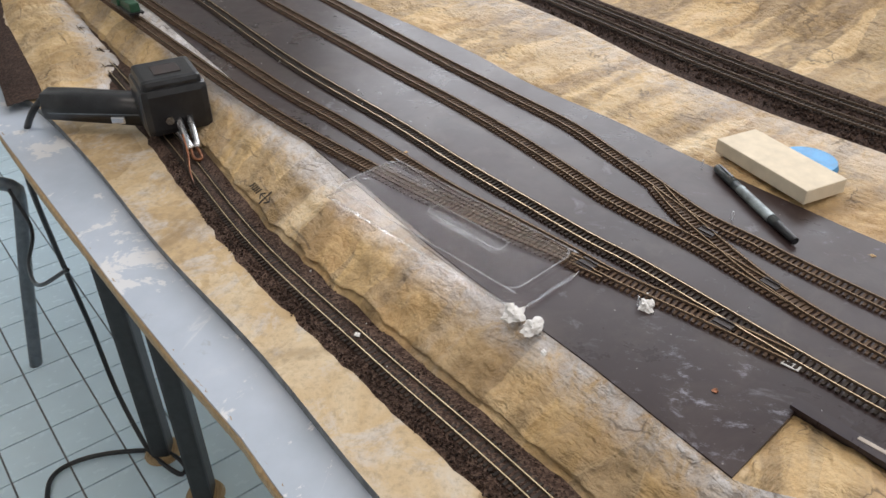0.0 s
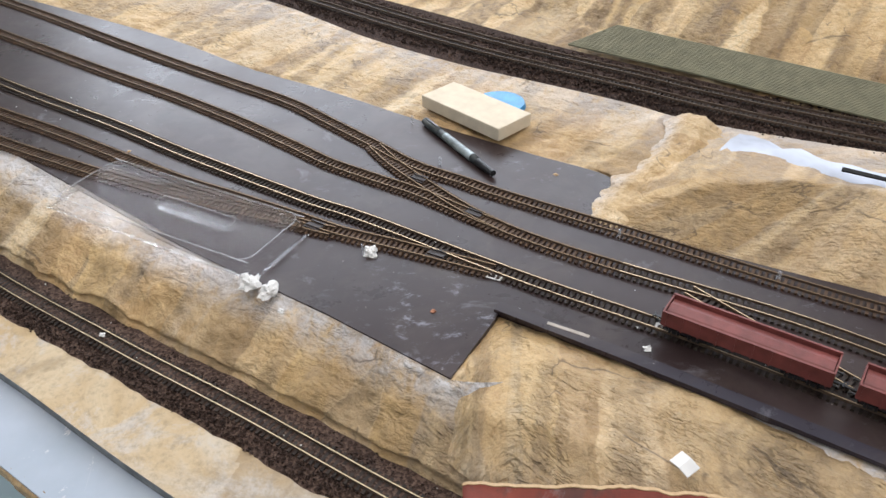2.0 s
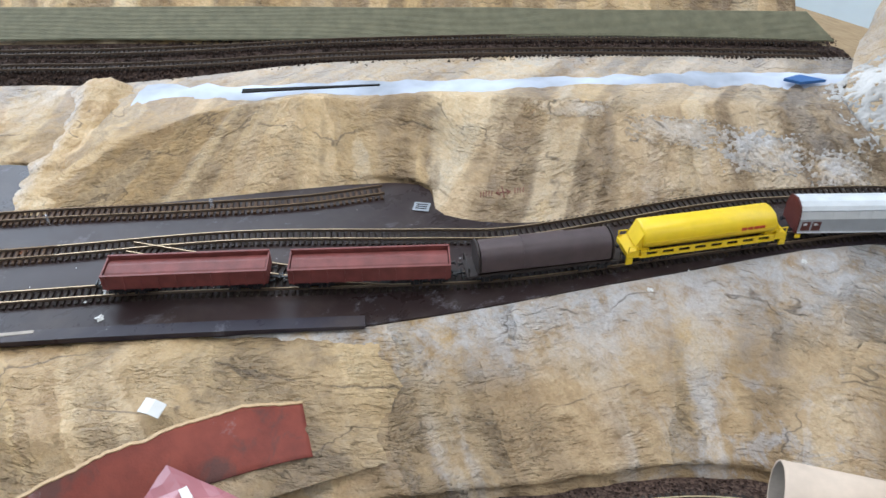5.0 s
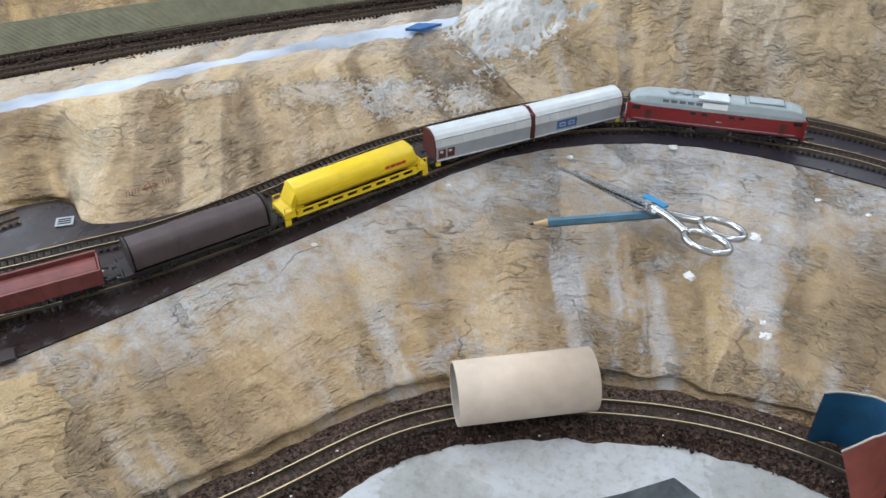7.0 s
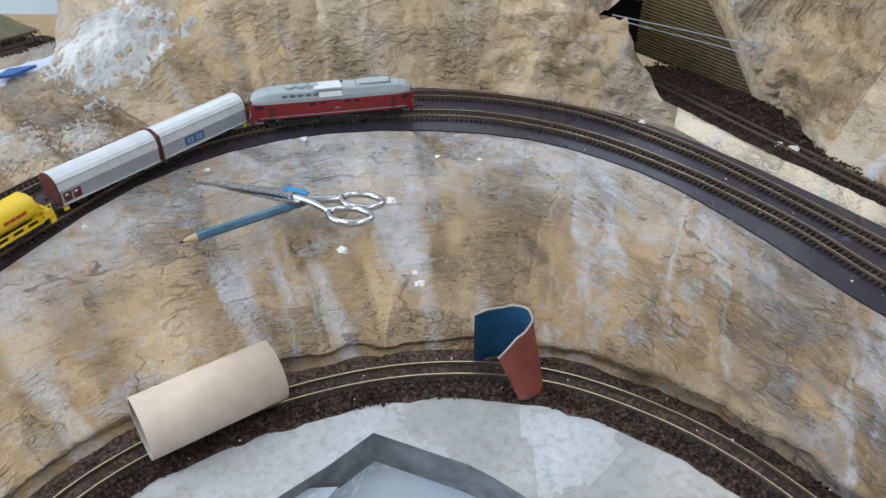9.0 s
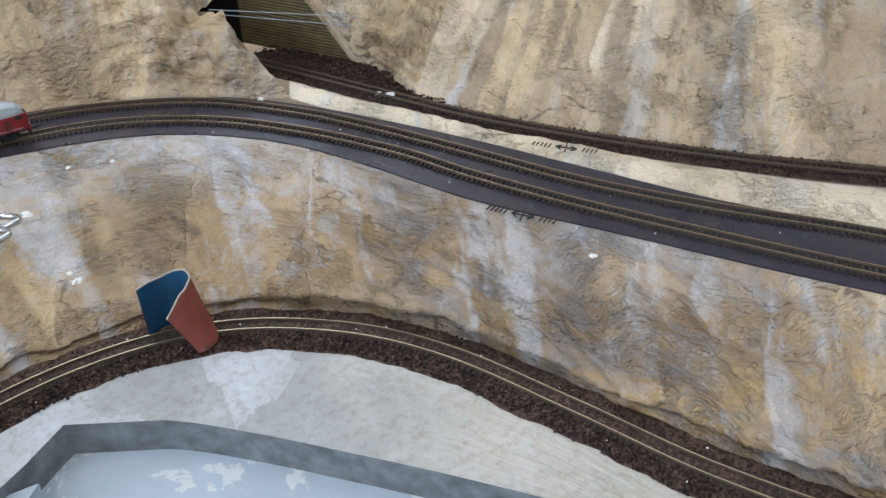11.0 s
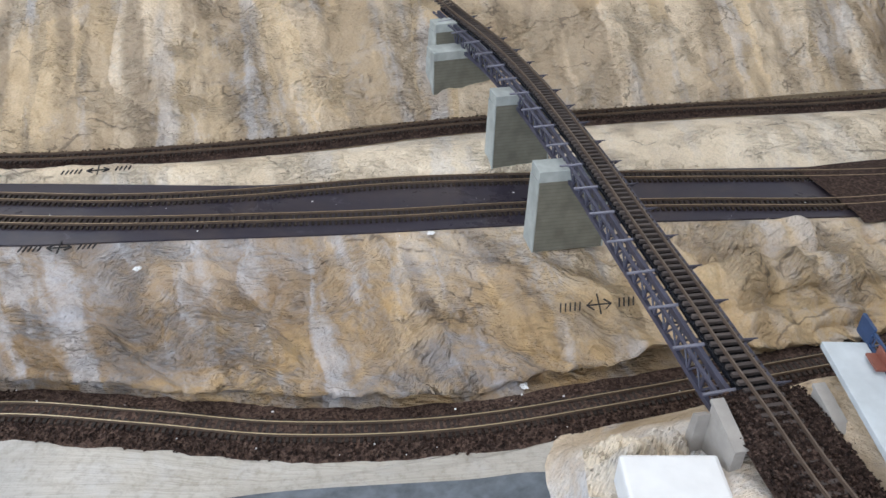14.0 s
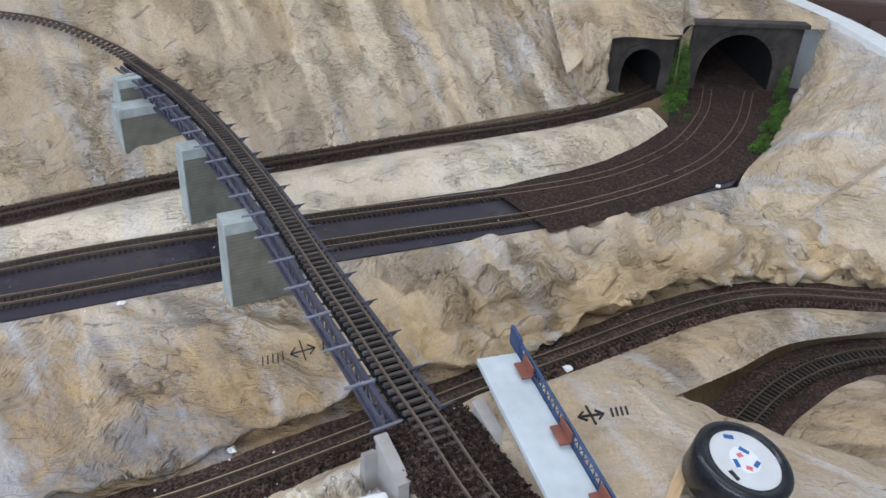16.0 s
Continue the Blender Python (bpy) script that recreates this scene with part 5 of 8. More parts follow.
def axle(parent, x, r=0.042):
    w = part("wheelset", rod(B(), (x, -0.075, r), (x, 0.075, r), 0.010, seg=8), "wheel", parent)
    for s in (-1, 1):
        bm = rod(B(), (x, s * 0.055, r), (x, s * 0.068, r), r, seg=18)
        rod(bm, (x, s * 0.048, r), (x, s * 0.055, r), r + 0.008, seg=18)
        part("wheel", bm, "wheel", w)


def buffers(parent, x, sign, z=0.085, y=0.073):
    for s in (-1, 1):
        bm = rod(B(), (x, s * y, z), (x + sign * 0.035, s * y, z), 0.009, seg=8)
        rod(bm, (x + sign * 0.035, s * y, z), (x + sign * 0.043, s * y, z), 0.02, seg=12)
        part("buffer", bm, "black", parent)


def coupler(parent, x, sign):
    bm = box(B(), (x + sign * 0.05, 0, 0.055), (0.10, 0.02, 0.012))
    box(bm, (x + sign * 0.10, 0, 0.06), (0.012, 0.055, 0.02))
    part("coupler", bm, "black", parent)


def bogie(parent, x, n=3, pitch=0.155, r=0.044, h=0.07):
    b = part("bogie", box(B(), (x, 0, h), (pitch * (n - 1) + 0.16, 0.10, 0.03), None, 0.006), "black", parent)
    for s in (-1, 1):
        bm = box(B(), (x, s * 0.092, 0.058), (pitch * (n - 1) + 0.15, 0.014, 0.026), None, 0.004)
        for k in range(n):
            ax = x + (k - (n - 1) / 2) * pitch
            box(bm, (ax, s * 0.1, 0.048), (0.034, 0.016, 0.036), None, 0.004)
            for d in (-1, 1):
                rod(bm, (ax + d * 0.034, s * 0.103, 0.035), (ax + d * 0.034, s * 0.103, 0.078), 0.011, seg=8)
        part("side_frame", bm, "black", b)
    for k in range(n):
        axle(b, x + (k - (n - 1) / 2) * pitch, r)


def ring_loft(bm, rings, caps=True):
    """Joins outlines of equal length into a skin."""
    vs = [[bm.verts.new(p) for p in ring] for ring in rings]
    n = len(vs[0])
    for a, b in zip(vs, vs[1:]):
        for i in range(n):
            bm.faces.new((a[i], a[(i + 1) % n], b[(i + 1) % n], b[i]))
    if caps:
        bm.faces.new(vs[0][::-1])
        bm.faces.new(vs[-1])
    bmesh.ops.recalc_face_normals(bm, faces=bm.faces)
    return bm


def locomotive(line, s):
    t = on_track("diesel_locomotive", line, s, 1.72, "red model diesel locomotive with a pale grey roof", "locomotive", "rolling stock of the train")
    hl, w = 0.80, 0.122
    # lower body, with raked noses
    rings = []
    for x, n, zt in ((-hl, 0.82, 0.0), (-hl + 0.05, 0.97, 0.0), (-hl + 0.12, 1, 0.0), (hl - 0.12, 1, 0.0), (hl - 0.05, 0.97, 0.0), (hl, 0.82, 0.0)):
        y = w * n
        rings.append([(x, -y, 0.105), (x, -y, 0.262), (x, y, 0.262), (x, y, 0.105)])
    body = part("body", ring_loft(B(), rings), "red", t)
    rings = []
    for x, n, zt in ((-hl + 0.015, 0.66, 0.300), (-hl + 0.07, 0.84, 0.345), (-hl + 0.16, 0.97, 0.372), (-hl + 0.30, 1, 0.378), (hl - 0.30, 1, 0.378), (hl - 0.16, 0.97, 0.372), (hl - 0.07, 0.84, 0.345), (hl - 0.015, 0.66, 0.300)):
        y = w * n
        q = 0.262
        zt -= 0.006
        rings.append([(x, -y * 1.005, q), (x, -y * 0.985, q + (zt - q) * 0.30), (x, -y * 0.80, q + (zt - q) * 0.80), (x, -y * 0.70, q + (zt - q) * 0.88), (x, 0, zt),
                      (x, y * 0.70, q + (zt - q) * 0.88), (x, y * 0.80, q + (zt - q) * 0.80), (x, y * 0.985, q + (zt - q) * 0.30), (x, y * 1.005, q)])
    roof = part("roof", ring_loft(B(), rings), "roofgrey", t, "pale grey rounded roof")
    for k in range(3):
        bm = rod(B(), (-0.40 + 0.115 * k, 0, 0.374), (-0.40 + 0.115 * k, 0, 0.384), 0.048, seg=20)
        rod(bm, (-0.40 + 0.115 * k, 0, 0.384), (-0.40 + 0.115 * k, 0, 0.387), 0.034, seg=20)
        part("roof_fan", bm, "roofgrey", roof)
    part("roof_hatch", box(B(), (-0.04, -0.03, 0.372), (0.27, 0.16, 0.02), None, 0.004), "silverroof", roof, "white roof panel")
    part("side_panel", box(B(), (-0.02, -0.111, 0.318), (0.22, 0.010, 0.05), Matrix.Rotation(radians(-20), 4, "X")), "white", roof, "white sticker on the roof edge")
    part("side_panel", box(B(), (0.42, 0, 0.374), (0.30, 0.12, 0.012), None, 0.003), "roofgrey", roof)
    for k in range(5):
        part("roof_grille", box(B(), (-0.46 + 0.075 * k, -0.106, 0.322), (0.055, 0.008, 0.026), Matrix.Rotation(radians(-20), 4, "X")), "steelgrey", roof)
    for x in (-0.22, 0.24, 0.58):
        part("roof_joint", box(B(), (x, 0, 0.3715), (0.006, 0.18, 0.004)), "steelgrey", roof)
    part("exhaust", rod(B(), (0.10, 0.02, 0.375), (0.10, 0.02, 0.392), 0.012, seg=10), "black", roof)
    for s_ in (-1, 1):
        part("sill_stripe", box(B(), (0, s_ * (w + 0.001), 0.126), (1.44, 0.003, 0.006)), "silver", body, "thin pale line along the sill")
        for x in (-0.20, -0.10, 0.14, 0.23):
            part("side_window", box(B(), (x, s_ * w, 0.232), (0.050, 0.006, 0.026), None, 0.002), "glass_dark", body)
        for x in (-0.60, 0.60):
            part("door", box(B(), (x, s_ * w, 0.175), (0.055, 0.005, 0.105), None, 0.002), "darkred", body)
        for x in np.linspace(-0.52, 0.52, 14):
            part("louvre", box(B(), (x, s_ * w, 0.165), (0.055, 0.004, 0.05)), "red", body)
        for x in (-0.715, 0.715):
            part("cab_window", box(B(), (x, s_ * w * 0.985, 0.238), (0.075, 0.012, 0.036), None, 0.003), "glass_dark", body)
        part("plate", box(B(), (0.04, s_ * (w + 0.002), 0.175), (0.05, 0.003, 0.010)), "silver", body)
    for e in (-1, 1):
        for s_ in (-1, 1):
            part("windscreen", box(B(), (e * (hl - 0.012), s_ * 0.045, 0.272), (0.012, 0.075, 0.048), Matrix.Rotation(e * radians(-32), 4, "Y"), 0.003), "glass_dark", roof)
            part("headlight", rod(B(), (e * hl, s_ * 0.07, 0.135), (e * (hl + 0.008), s_ * 0.07, 0.135), 0.013, seg=10), "white", body)
        part("nose_stripe", box(B(), (e * (hl + 0.002), 0, 0.165), (0.006, 0.19, 0.012)), "white", body, "white line across the nose")
        part("buffer_beam", box(B(), (e * (hl - 0.005), 0, 0.088), (0.03, 0.22, 0.04), None, 0.004), "red", body)
        part("snow_plough", box(B(), (e * (hl - 0.01), 0, 0.045), (0.012, 0.19, 0.035), Matrix.Rotation(e * radians(14), 4, "Y")), "black", body)
        buffers(body, e * hl, e)
        coupler(body, e * hl, e)
    part("underframe", box(B(), (0, 0, 0.093), (1.50, 0.19, 0.026), None, 0.004), "black", t)
    part("fuel_tank", box(B(), (0, 0, 0.062), (0.30, 0.20, 0.066), None, 0.012), "black", t)
    bogie(t, -0.46)
    bogie(t, 0.46)
    return t


def silver_wagon(line, s):
    t = on_track("sliding_wall_wagon", line, s, 1.90, "silver model sliding-wall wagon with a blue logo panel", "freight wagon", "rolling stock of the train")
    t.scale.x = 1.06
    lower = [(-0.126, 0.085), (0.126, 0.085), (0.126, 0.215), (-0.126, 0.215)]
    upper = [(-0.127, 0.216), (0.127, 0.216), (0.113, 0.285), (0.088, 0.318), (0.045, 0.338), (0, 0.344), (-0.045, 0.338), (-0.088, 0.318), (-0.113, 0.285)]
    for k, c in enumerate((-0.465, 0.465)):
        h = part("half_body", prism(B(), lower, c - 0.440, c + 0.440), "silver", t)
        part("roof", prism(B(), upper, c - 0.445, c + 0.445), "silverroof", h, "pale rounded sliding roof", False)
        for sgn in (-1, 1):
            for x in np.linspace(-0.40, 0.40, 9):
                part("rib", box(B(), (c + x, sgn * 0.1215, 0.252), (0.006, 0.006, 0.068), Matrix.Rotation(sgn * radians(11), 4, "X")), "silverroof", h)
            part("sill", box(B(), (c, sgn * 0.128, 0.089), (0.88, 0.007, 0.012)), "silverroof", h)
            part("eave", box(B(), (c, sgn * 0.112, 0.288), (0.88, 0.008, 0.007)), "silver", h)
        for e in (-1, 1):
            part("end_wall", prism(B(), [(y * 1.02, z) for y, z in [(-0.126, 0.085), (0.126, 0.085), (0.127, 0.216), (0.113, 0.287), (0.088, 0.32), (0, 0.346), (-0.088, 0.32), (-0.113, 0.287), (-0.127, 0.216)]], c + e * 0.447, c + e * 0.459), "darkred", h, "dark red-brown end wall")
    for sgn in (-1, 1):
        for x in (-0.855, -0.775):
            part("data_panel", box(B(), (x, sgn * 0.1275, 0.15), (0.066, 0.003, 0.085)), "darkred", t, "dark red panel with pale marks")
            part("mark", box(B(), (x - 0.008, sgn * 0.130, 0.17), (0.026, 0.002, 0.02), None), "silverroof", t)
        lg = part("logo_panel", box(B(), (0.34, sgn * 0.1275, 0.158), (0.20, 0.003, 0.085), None), "blue", t, "blue rounded logo panel")
        for dx in (-0.045, 0.045):
            bm = box(B(), (0.34 + dx, sgn * 0.1295, 0.158), (0.060, 0.002, 0.044))
            part("logo_field", bm, "silver", lg)
            part("logo_bar", box(B(), (0.34 + dx, sgn * 0.1310, 0.158), (0.034, 0.002, 0.018)), "blue", lg)
    part("gap_bellows", box(B(), (0, 0, 0.20), (0.035, 0.235, 0.24)), "darkred", t)
    part("underframe", box(B(), (0, 0, 0.072), (1.82, 0.17, 0.026)), "darkred", t)
    for c in (-0.465, 0.465):
        for x in (-0.27, 0.27):
            axle(t, c + x)
            for sgn in (-1, 1):
                part("axle_guard", box(B(), (c + x, sgn * 0.088, 0.052), (0.07, 0.01, 0.045)), "chassis", t)
    for e in (-1, 1):
        buffers(t, e * 0.915, e)
        coupler(t, e * 0.90, e)
        part("step", box(B(), (e * 0.89, -0.12, 0.05), (0.04, 0.012, 0.035)), "yellow", t, "yellow corner step")
    return t


def hopper_wagon(line, s):
    t = on_track("hopper_wagon", line, s, 1.42, "bright yellow model hopper wagon with red lettering bars", "freight wagon", "rolling stock of the train")
    t.scale.x = 0.96
    prof = [(-0.085, 0.150), (0.085, 0.150), (0.123, 0.205), (0.125, 0.255), (0.105, 0.300), (0.065, 0.328), (0, 0.336), (-0.065, 0.328), (-0.105, 0.300), (-0.125, 0.255), (-0.123, 0.205)]
    rings = [[(x, y * k, 0.15 + (z - 0.15) * q) for y, z in prof] for x, k, q in ((-0.575, 0.93, 0.93), (-0.56, 1, 1), (0.56, 1, 1), (0.575, 0.93, 0.93))]
    body = part("hopper", ring_loft(B(), rings), "yellow", t, "", True)
    for sgn in (-1, 1):
        part("lid_edge", box(B(), (0, sgn * 0.1265, 0.232), (1.12, 0.005, 0.008)), "yellow", body)
        bm = B()
        box(bm, (0, sgn * 0.116, 0.142), (1.18, 0.010, 0.012))
        box(bm, (0, sgn * 0.116, 0.094), (1.18, 0.012, 0.020))
        for x in np.linspace(-0.56, 0.56, 9):
            box(bm, (x, sgn * 0.116, 0.118), (0.045, 0.010, 0.046))
        part("side_sill", bm, "yellow", t, "yellow sill pierced by a row of openings")
        for x in np.linspace(-0.49, 0.49, 8):
            part("chute_door", box(B(), (x, sgn * 0.085, 0.118), (0.085, 0.012, 0.035), None, 0.004), "chassis", t)
        for x in (0.28, 0.335, 0.39, 0.44):
            part("lettering_bar", box(B(), (x, sgn * 0.1275, 0.248), (0.046, 0.004, 0.026)), "letter_red", body, "red bar in place of lettering")
    for e in (-1, 1):
        part("slope_sheet", prism(B(), [(e * 0.57, 0.30), (e * 0.50, 0.12), (e * 0.56, 0.12), (e * 0.63, 0.18)], -0.09, 0.09, "y"), "yellow", t)
        part("end_platform", box(B(), (e * 0.635, 0, 0.098), (0.13, 0.235, 0.014), None, 0.003), "yellow", t)
        for sgn in (-1, 1):
            bm = rod(B(), (e * 0.69, sgn * 0.108, 0.10), (e * 0.69, sgn * 0.108, 0.195), 0.005, seg=6)
            rod(bm, (e * 0.62, sgn * 0.108, 0.10), (e * 0.62, sgn * 0.108, 0.195), 0.005, seg=6)
            rod(bm, (e * 0.615, sgn * 0.108, 0.195), (e * 0.695, sgn * 0.108, 0.195), 0.005, seg=6)
            rod(bm, (e * 0.62, sgn * 0.108, 0.15), (e * 0.69, sgn * 0.108, 0.15), 0.004, seg=6)
            part("handrail", bm, "yellow", t)
            part("step", box(B(), (e * 0.675, sgn * 0.11, 0.058), (0.055, 0.014, 0.055)), "yellow", t)
        part("end_gusset", prism(B(), [(e * 0.60, 0.10), (e * 0.70, 0.10), (e * 0.70, 0.135), (e * 0.60, 0.165)], -0.112, 0.112, "y"), "yellow", t)
        bogie(t, e * 0.44, 2, 0.15)
        buffers(t, e * 0.695, e)
        coupler(t, e * 0.68, e)
    part("centre_sill", box(B(), (0, 0, 0.085), (1.30, 0.05, 0.03)), "chassis", t)
    return t


def hooded_wagon(line, s):
    t = on_track("hooded_wagon", line, s, 1.22, "grey-brown model wagon with a rounded telescopic hood", "freight wagon", "rolling stock of the train")
    prof = [(-0.122, 0.10), (0.122, 0.10), (0.125, 0.20), (0.112, 0.262), (0.078, 0.302), (0.03, 0.318), (-0.03, 0.318), (-0.078, 0.302), (-0.112, 0.262), (-0.125, 0.20)]
    for _ in range(2):
        prof = [(p[0] * w + q[0] * (1 - w), p[1] * w + q[1] * (1 - w)) for p, q in zip(prof, prof[1:] + prof[:1]) for w in (0.75, 0.25)]
    for c, k in ((-0.33, 1.0), (0.0, 1.025), (0.33, 1.0)):
        part("hood", prism(B(), [(y * k, 0.1 + (z - 0.1) * k) for y, z in prof], c - 0.175, c + 0.175), "brownhood", t)
    for e in (-1, 1):
        part("end_wall", prism(B(), [(y * 1.04, 0.09 + (z - 0.09) * 1.04) for y, z in prof], e * 0.515, e * 0.53), "chassis", t)
        part("end_platform", box(B(), (e * 0.56, 0, 0.095), (0.10, 0.22, 0.014)), "chassis", t)
        bm = rod(B(), (e * 0.595, -0.1, 0.095), (e * 0.595, -0.1, 0.17), 0.005, seg=6)
        rod(bm, (e * 0.595, 0.1, 0.095), (e * 0.595, 0.1, 0.17), 0.005, seg=6)
        rod(bm, (e * 0.595, -0.1, 0.17), (e * 0.595, 0.1, 0.17), 0.005, seg=6)
        part("handrail", bm, "chassis", t)
        bogie(t, e * 0.38, 2, 0.15)
        buffers(t, e * 0.60, e)
        coupler(t, e * 0.59, e)
    part("underframe", box(B(), (0, 0, 0.085), (1.16, 0.2, 0.026)), "chassis", t)
    return t


def gondola(line, s):
    t = on_track("open_wagon", line, s, 1.30, "oxide red model open wagon with low ribbed sides", "freight wagon", "rolling stock of the train")
    part("floor", box(B(), (0, 0, 0.092), (1.20, 0.23, 0.014)), "darkred", t)
    for sgn in (-1, 1):
        bm = box(B(), (0, sgn * 0.118, 0.155), (1.20, 0.010, 0.12))
        for x in np.linspace(-0.57, 0.57, 10):
            box(bm, (x, sgn * 0.126, 0.15), (0.014, 0.010, 0.12))
        box(bm, (0, sgn * 0.12, 0.218), (1.20, 0.018, 0.012))
        part("side", bm, "gondola", t)
        part("end", box(B(), (sgn * 0.598, 0, 0.155), (0.012, 0.23, 0.12)), "gondola", t)
        bogie(t, sgn * 0.42, 2, 0.15)
        buffers(t, sgn * 0.605, sgn)
        coupler(t, sgn * 0.59, sgn)
    part("load", prism(B(), [(-0.11, 0.1), (0.11, 0.1), (0.10, 0.19), (0.02, 0.205), (-0.06, 0.198), (-0.10, 0.18)], -0.585, 0.585), "gondola", t, "dull red load level with the sides")
    part("underframe", box(B(), (0, 0, 0.08), (1.18, 0.16, 0.02)), "chassis", t)
    return t


s0 = arc_of(line_a, 1.35, 8.36) + 0.08
locomotive(line_a, s0)
s0 -= 1.75
silver_wagon(line_a, s0)
s0 -= 2.02
hopper_wagon(line_a, s0)
s0 -= 1.42
hooded_wagon(line_a, s0)
s0 -= 1.28
gondola(line_a, s0)
s0 -= 1.36
gondola(line_a, s0)

# ---------------------------------------------------------------- girder bridge
BRIDGE = [(4.75, -1.62, 0.93), (5.2, -1.1, 0.93), (5.6, -0.72, 0.93), (5.9, -0.42, 0.93), (6.32, -0.02, 0.93), (6.85, 0.50, 0.93), (7.7, 1.32, 0.93), (8.62, 2.28, 0.93), (9.35, 3.15, 0.93), (9.85, 3.9, 0.94), (10.10, 4.52, 1.05), (9.96, 5.12, 1.28), (9.68, 5.63, 1.40), (9.2, 6.2, 1.50), (8.5, 6.9, 1.60)]
_, line_c = track(BRIDGE, "grey-brown railed track over the girder bridge", "rail_bridge", "tie_grey", 0.062, single=True, tie_len=0.195)
qb = np.r_[0, np.cumsum(np.linalg.norm(np.diff(line_c, axis=0), axis=1))]
s_a, s_b = arc_of(line_c, 5.66, -0.66), arc_of(line_c, 10.05, 4.25)
span = line_c[(qb >= s_a) & (qb <= s_b)]
bridge = thing("girder_bridge", 0, 0, 0, 0, "blue-grey plastic lattice girder bridge on masonry piers", "bridge")
DECKZ = -0.018
# black sheet in place of the dark open gaps between sleepers
v, q = ribbon(span, -0.105, 0.105, DECKZ - 0.02, DECKZ + 0.012)
arrays("deck", v, q, "tape", bridge, "black sheet standing in for the dark gaps under the sleepers")
for sgn in (-1, 1):
    for z0, z1 in ((-0.075, -0.035), (-0.285, -0.25)):
        v, q = ribbon(span, sgn * 0.135 - 0.014, sgn * 0.135 + 0.014, z0, z1)
        arrays("chord", v, q, "girder", bridge)
    f = at_pitch(span, 0.17)
    for k, (x, y, z, a) in enumerate(f):
        nx, ny = -math.sin(a) * 0.135 * sgn, math.cos(a) * 0.135 * sgn
        part("post", rod(B(), (x + nx, y + ny, z - 0.27), (x + nx, y + ny, z - 0.05), 0.011, seg=6), "girder", bridge)
        if k + 1 < len(f):
            x2, y2, z2, a2 = f[k + 1]
            mx, my = -math.sin(a2) * 0.135 * sgn, math.cos(a2) * 0.135 * sgn
            bm = rod(B(), (x + nx, y + ny, z - 0.265), (x2 + mx, y2 + my, z2 - 0.055), 0.008, seg=5)
            rod(bm, (x + nx, y + ny, z - 0.055), (x2 + mx, y2 + my, z2 - 0.265), 0.008, seg=5)
            part("diagonal", bm, "girder", bridge)
for x, y, z, a in at_pitch(span, 0.365, 0.10):
    nx, ny = -math.sin(a), math.cos(a)
    # left brackets are girder plastic made paler, for light on their tops
    part("walkway_bracket", rod(B(), (x + nx * 0.09, y + ny * 0.09, z - 0.030), (x + nx * 0.29, y + ny * 0.29, z - 0.034), 0.012, 0.010, seg=6), "bracket", bridge, "bracket coloured pale grey for its lit top")
    bm = rod(B(), (x - nx * 0.09, y - ny * 0.09, z - 0.032), (x - nx * 0.225, y - ny * 0.225, z - 0.024), 0.016, 0.004, seg=6)
    rod(bm, (x - nx * 0.135, y - ny * 0.135, z - 0.07), (x - nx * 0.19, y - ny * 0.19, z - 0.03), 0.007, seg=5)
    part("walkway_bracket", bm, "girder", bridge)
for o_, z0, z1 in ((0.205, -0.050, -0.034), (0.05, -0.285, -0.262)):
    v, q = ribbon(span, o_ - 0.010, o_ + 0.010, z0, z1)
    arrays("stringer", v, q, "girder", bridge)
for x, y, z, a in at_pitch(span, 0.17, 0.085):
    nx, ny = -math.sin(a), math.cos(a)
    part("cross_brace", rod(B(), (x - nx * 0.135, y - ny * 0.135, z - 0.265), (x + nx * 0.135, y + ny * 0.135, z - 0.265), 0.009, seg=5), "girder", bridge)


def pier(x, y, z0, z1, turn, long_, thick, label):
    """A battered masonry pier with a capstone; x along the bridge, y across it."""
    t = thing("bridge_pier", x, y, z0, turn, label, "bridge pier", "bridge piers")
    h = z1 - z0
    rings = []
    for z, k in ((0, 1.0), (h - 0.10, 0.82)):
        ly, lx = long_ / 2 * (0.86 + 0.14 * k), thick / 2 * k
        rings.append([(-lx, -ly, z), (lx, -ly, z), (lx, ly, z), (-lx, ly, z)])
    body = part("shaft", ring_loft(B(), rings), "brick", t, "grey-green masonry shaft")
    part("capstone", box(B(), (0, 0, h - 0.05), (thick * 0.86, long_ * 1.0, 0.10), None, 0.006), "capstone", t)
    # paler skins on both ends: side light put into the colour
    for sgn in (-1, 1):
        rings = []
        for z, k in ((0, 1.0), (h - 0.10, 0.82)):
            ly, lx = long_ / 2 * (0.86 + 0.14 * k), thick / 2 * k
            rings.append([(-lx - 0.004, sgn * ly, z), (lx + 0.004, sgn * ly, z), (lx + 0.004, sgn * (ly + 0.012), z), (-lx - 0.004, sgn * (ly + 0.012), z)])
        part("end_facing", ring_loft(B(), rings), "capstone", t, "end face coloured pale for the side light")


pier(7.68, 1.43, 0.0, 0.77, 45, 0.62, 0.26, "grey-green masonry bridge pier with a pale cap beside the main track")
pier(8.72, 2.50, -0.02, 0.80, 48, 0.58, 0.26, "grey-green masonry bridge pier between the two lines")
pier(9.66, 3.78, -0.02, 0.70, 53, 0.80, 0.30, "broad grey-green masonry bridge pier against the hillside")
pier(9.80, 4.02, 0.60, 0.92, 55, 0.50, 0.24, "small upper masonry pier under the bridge's end")

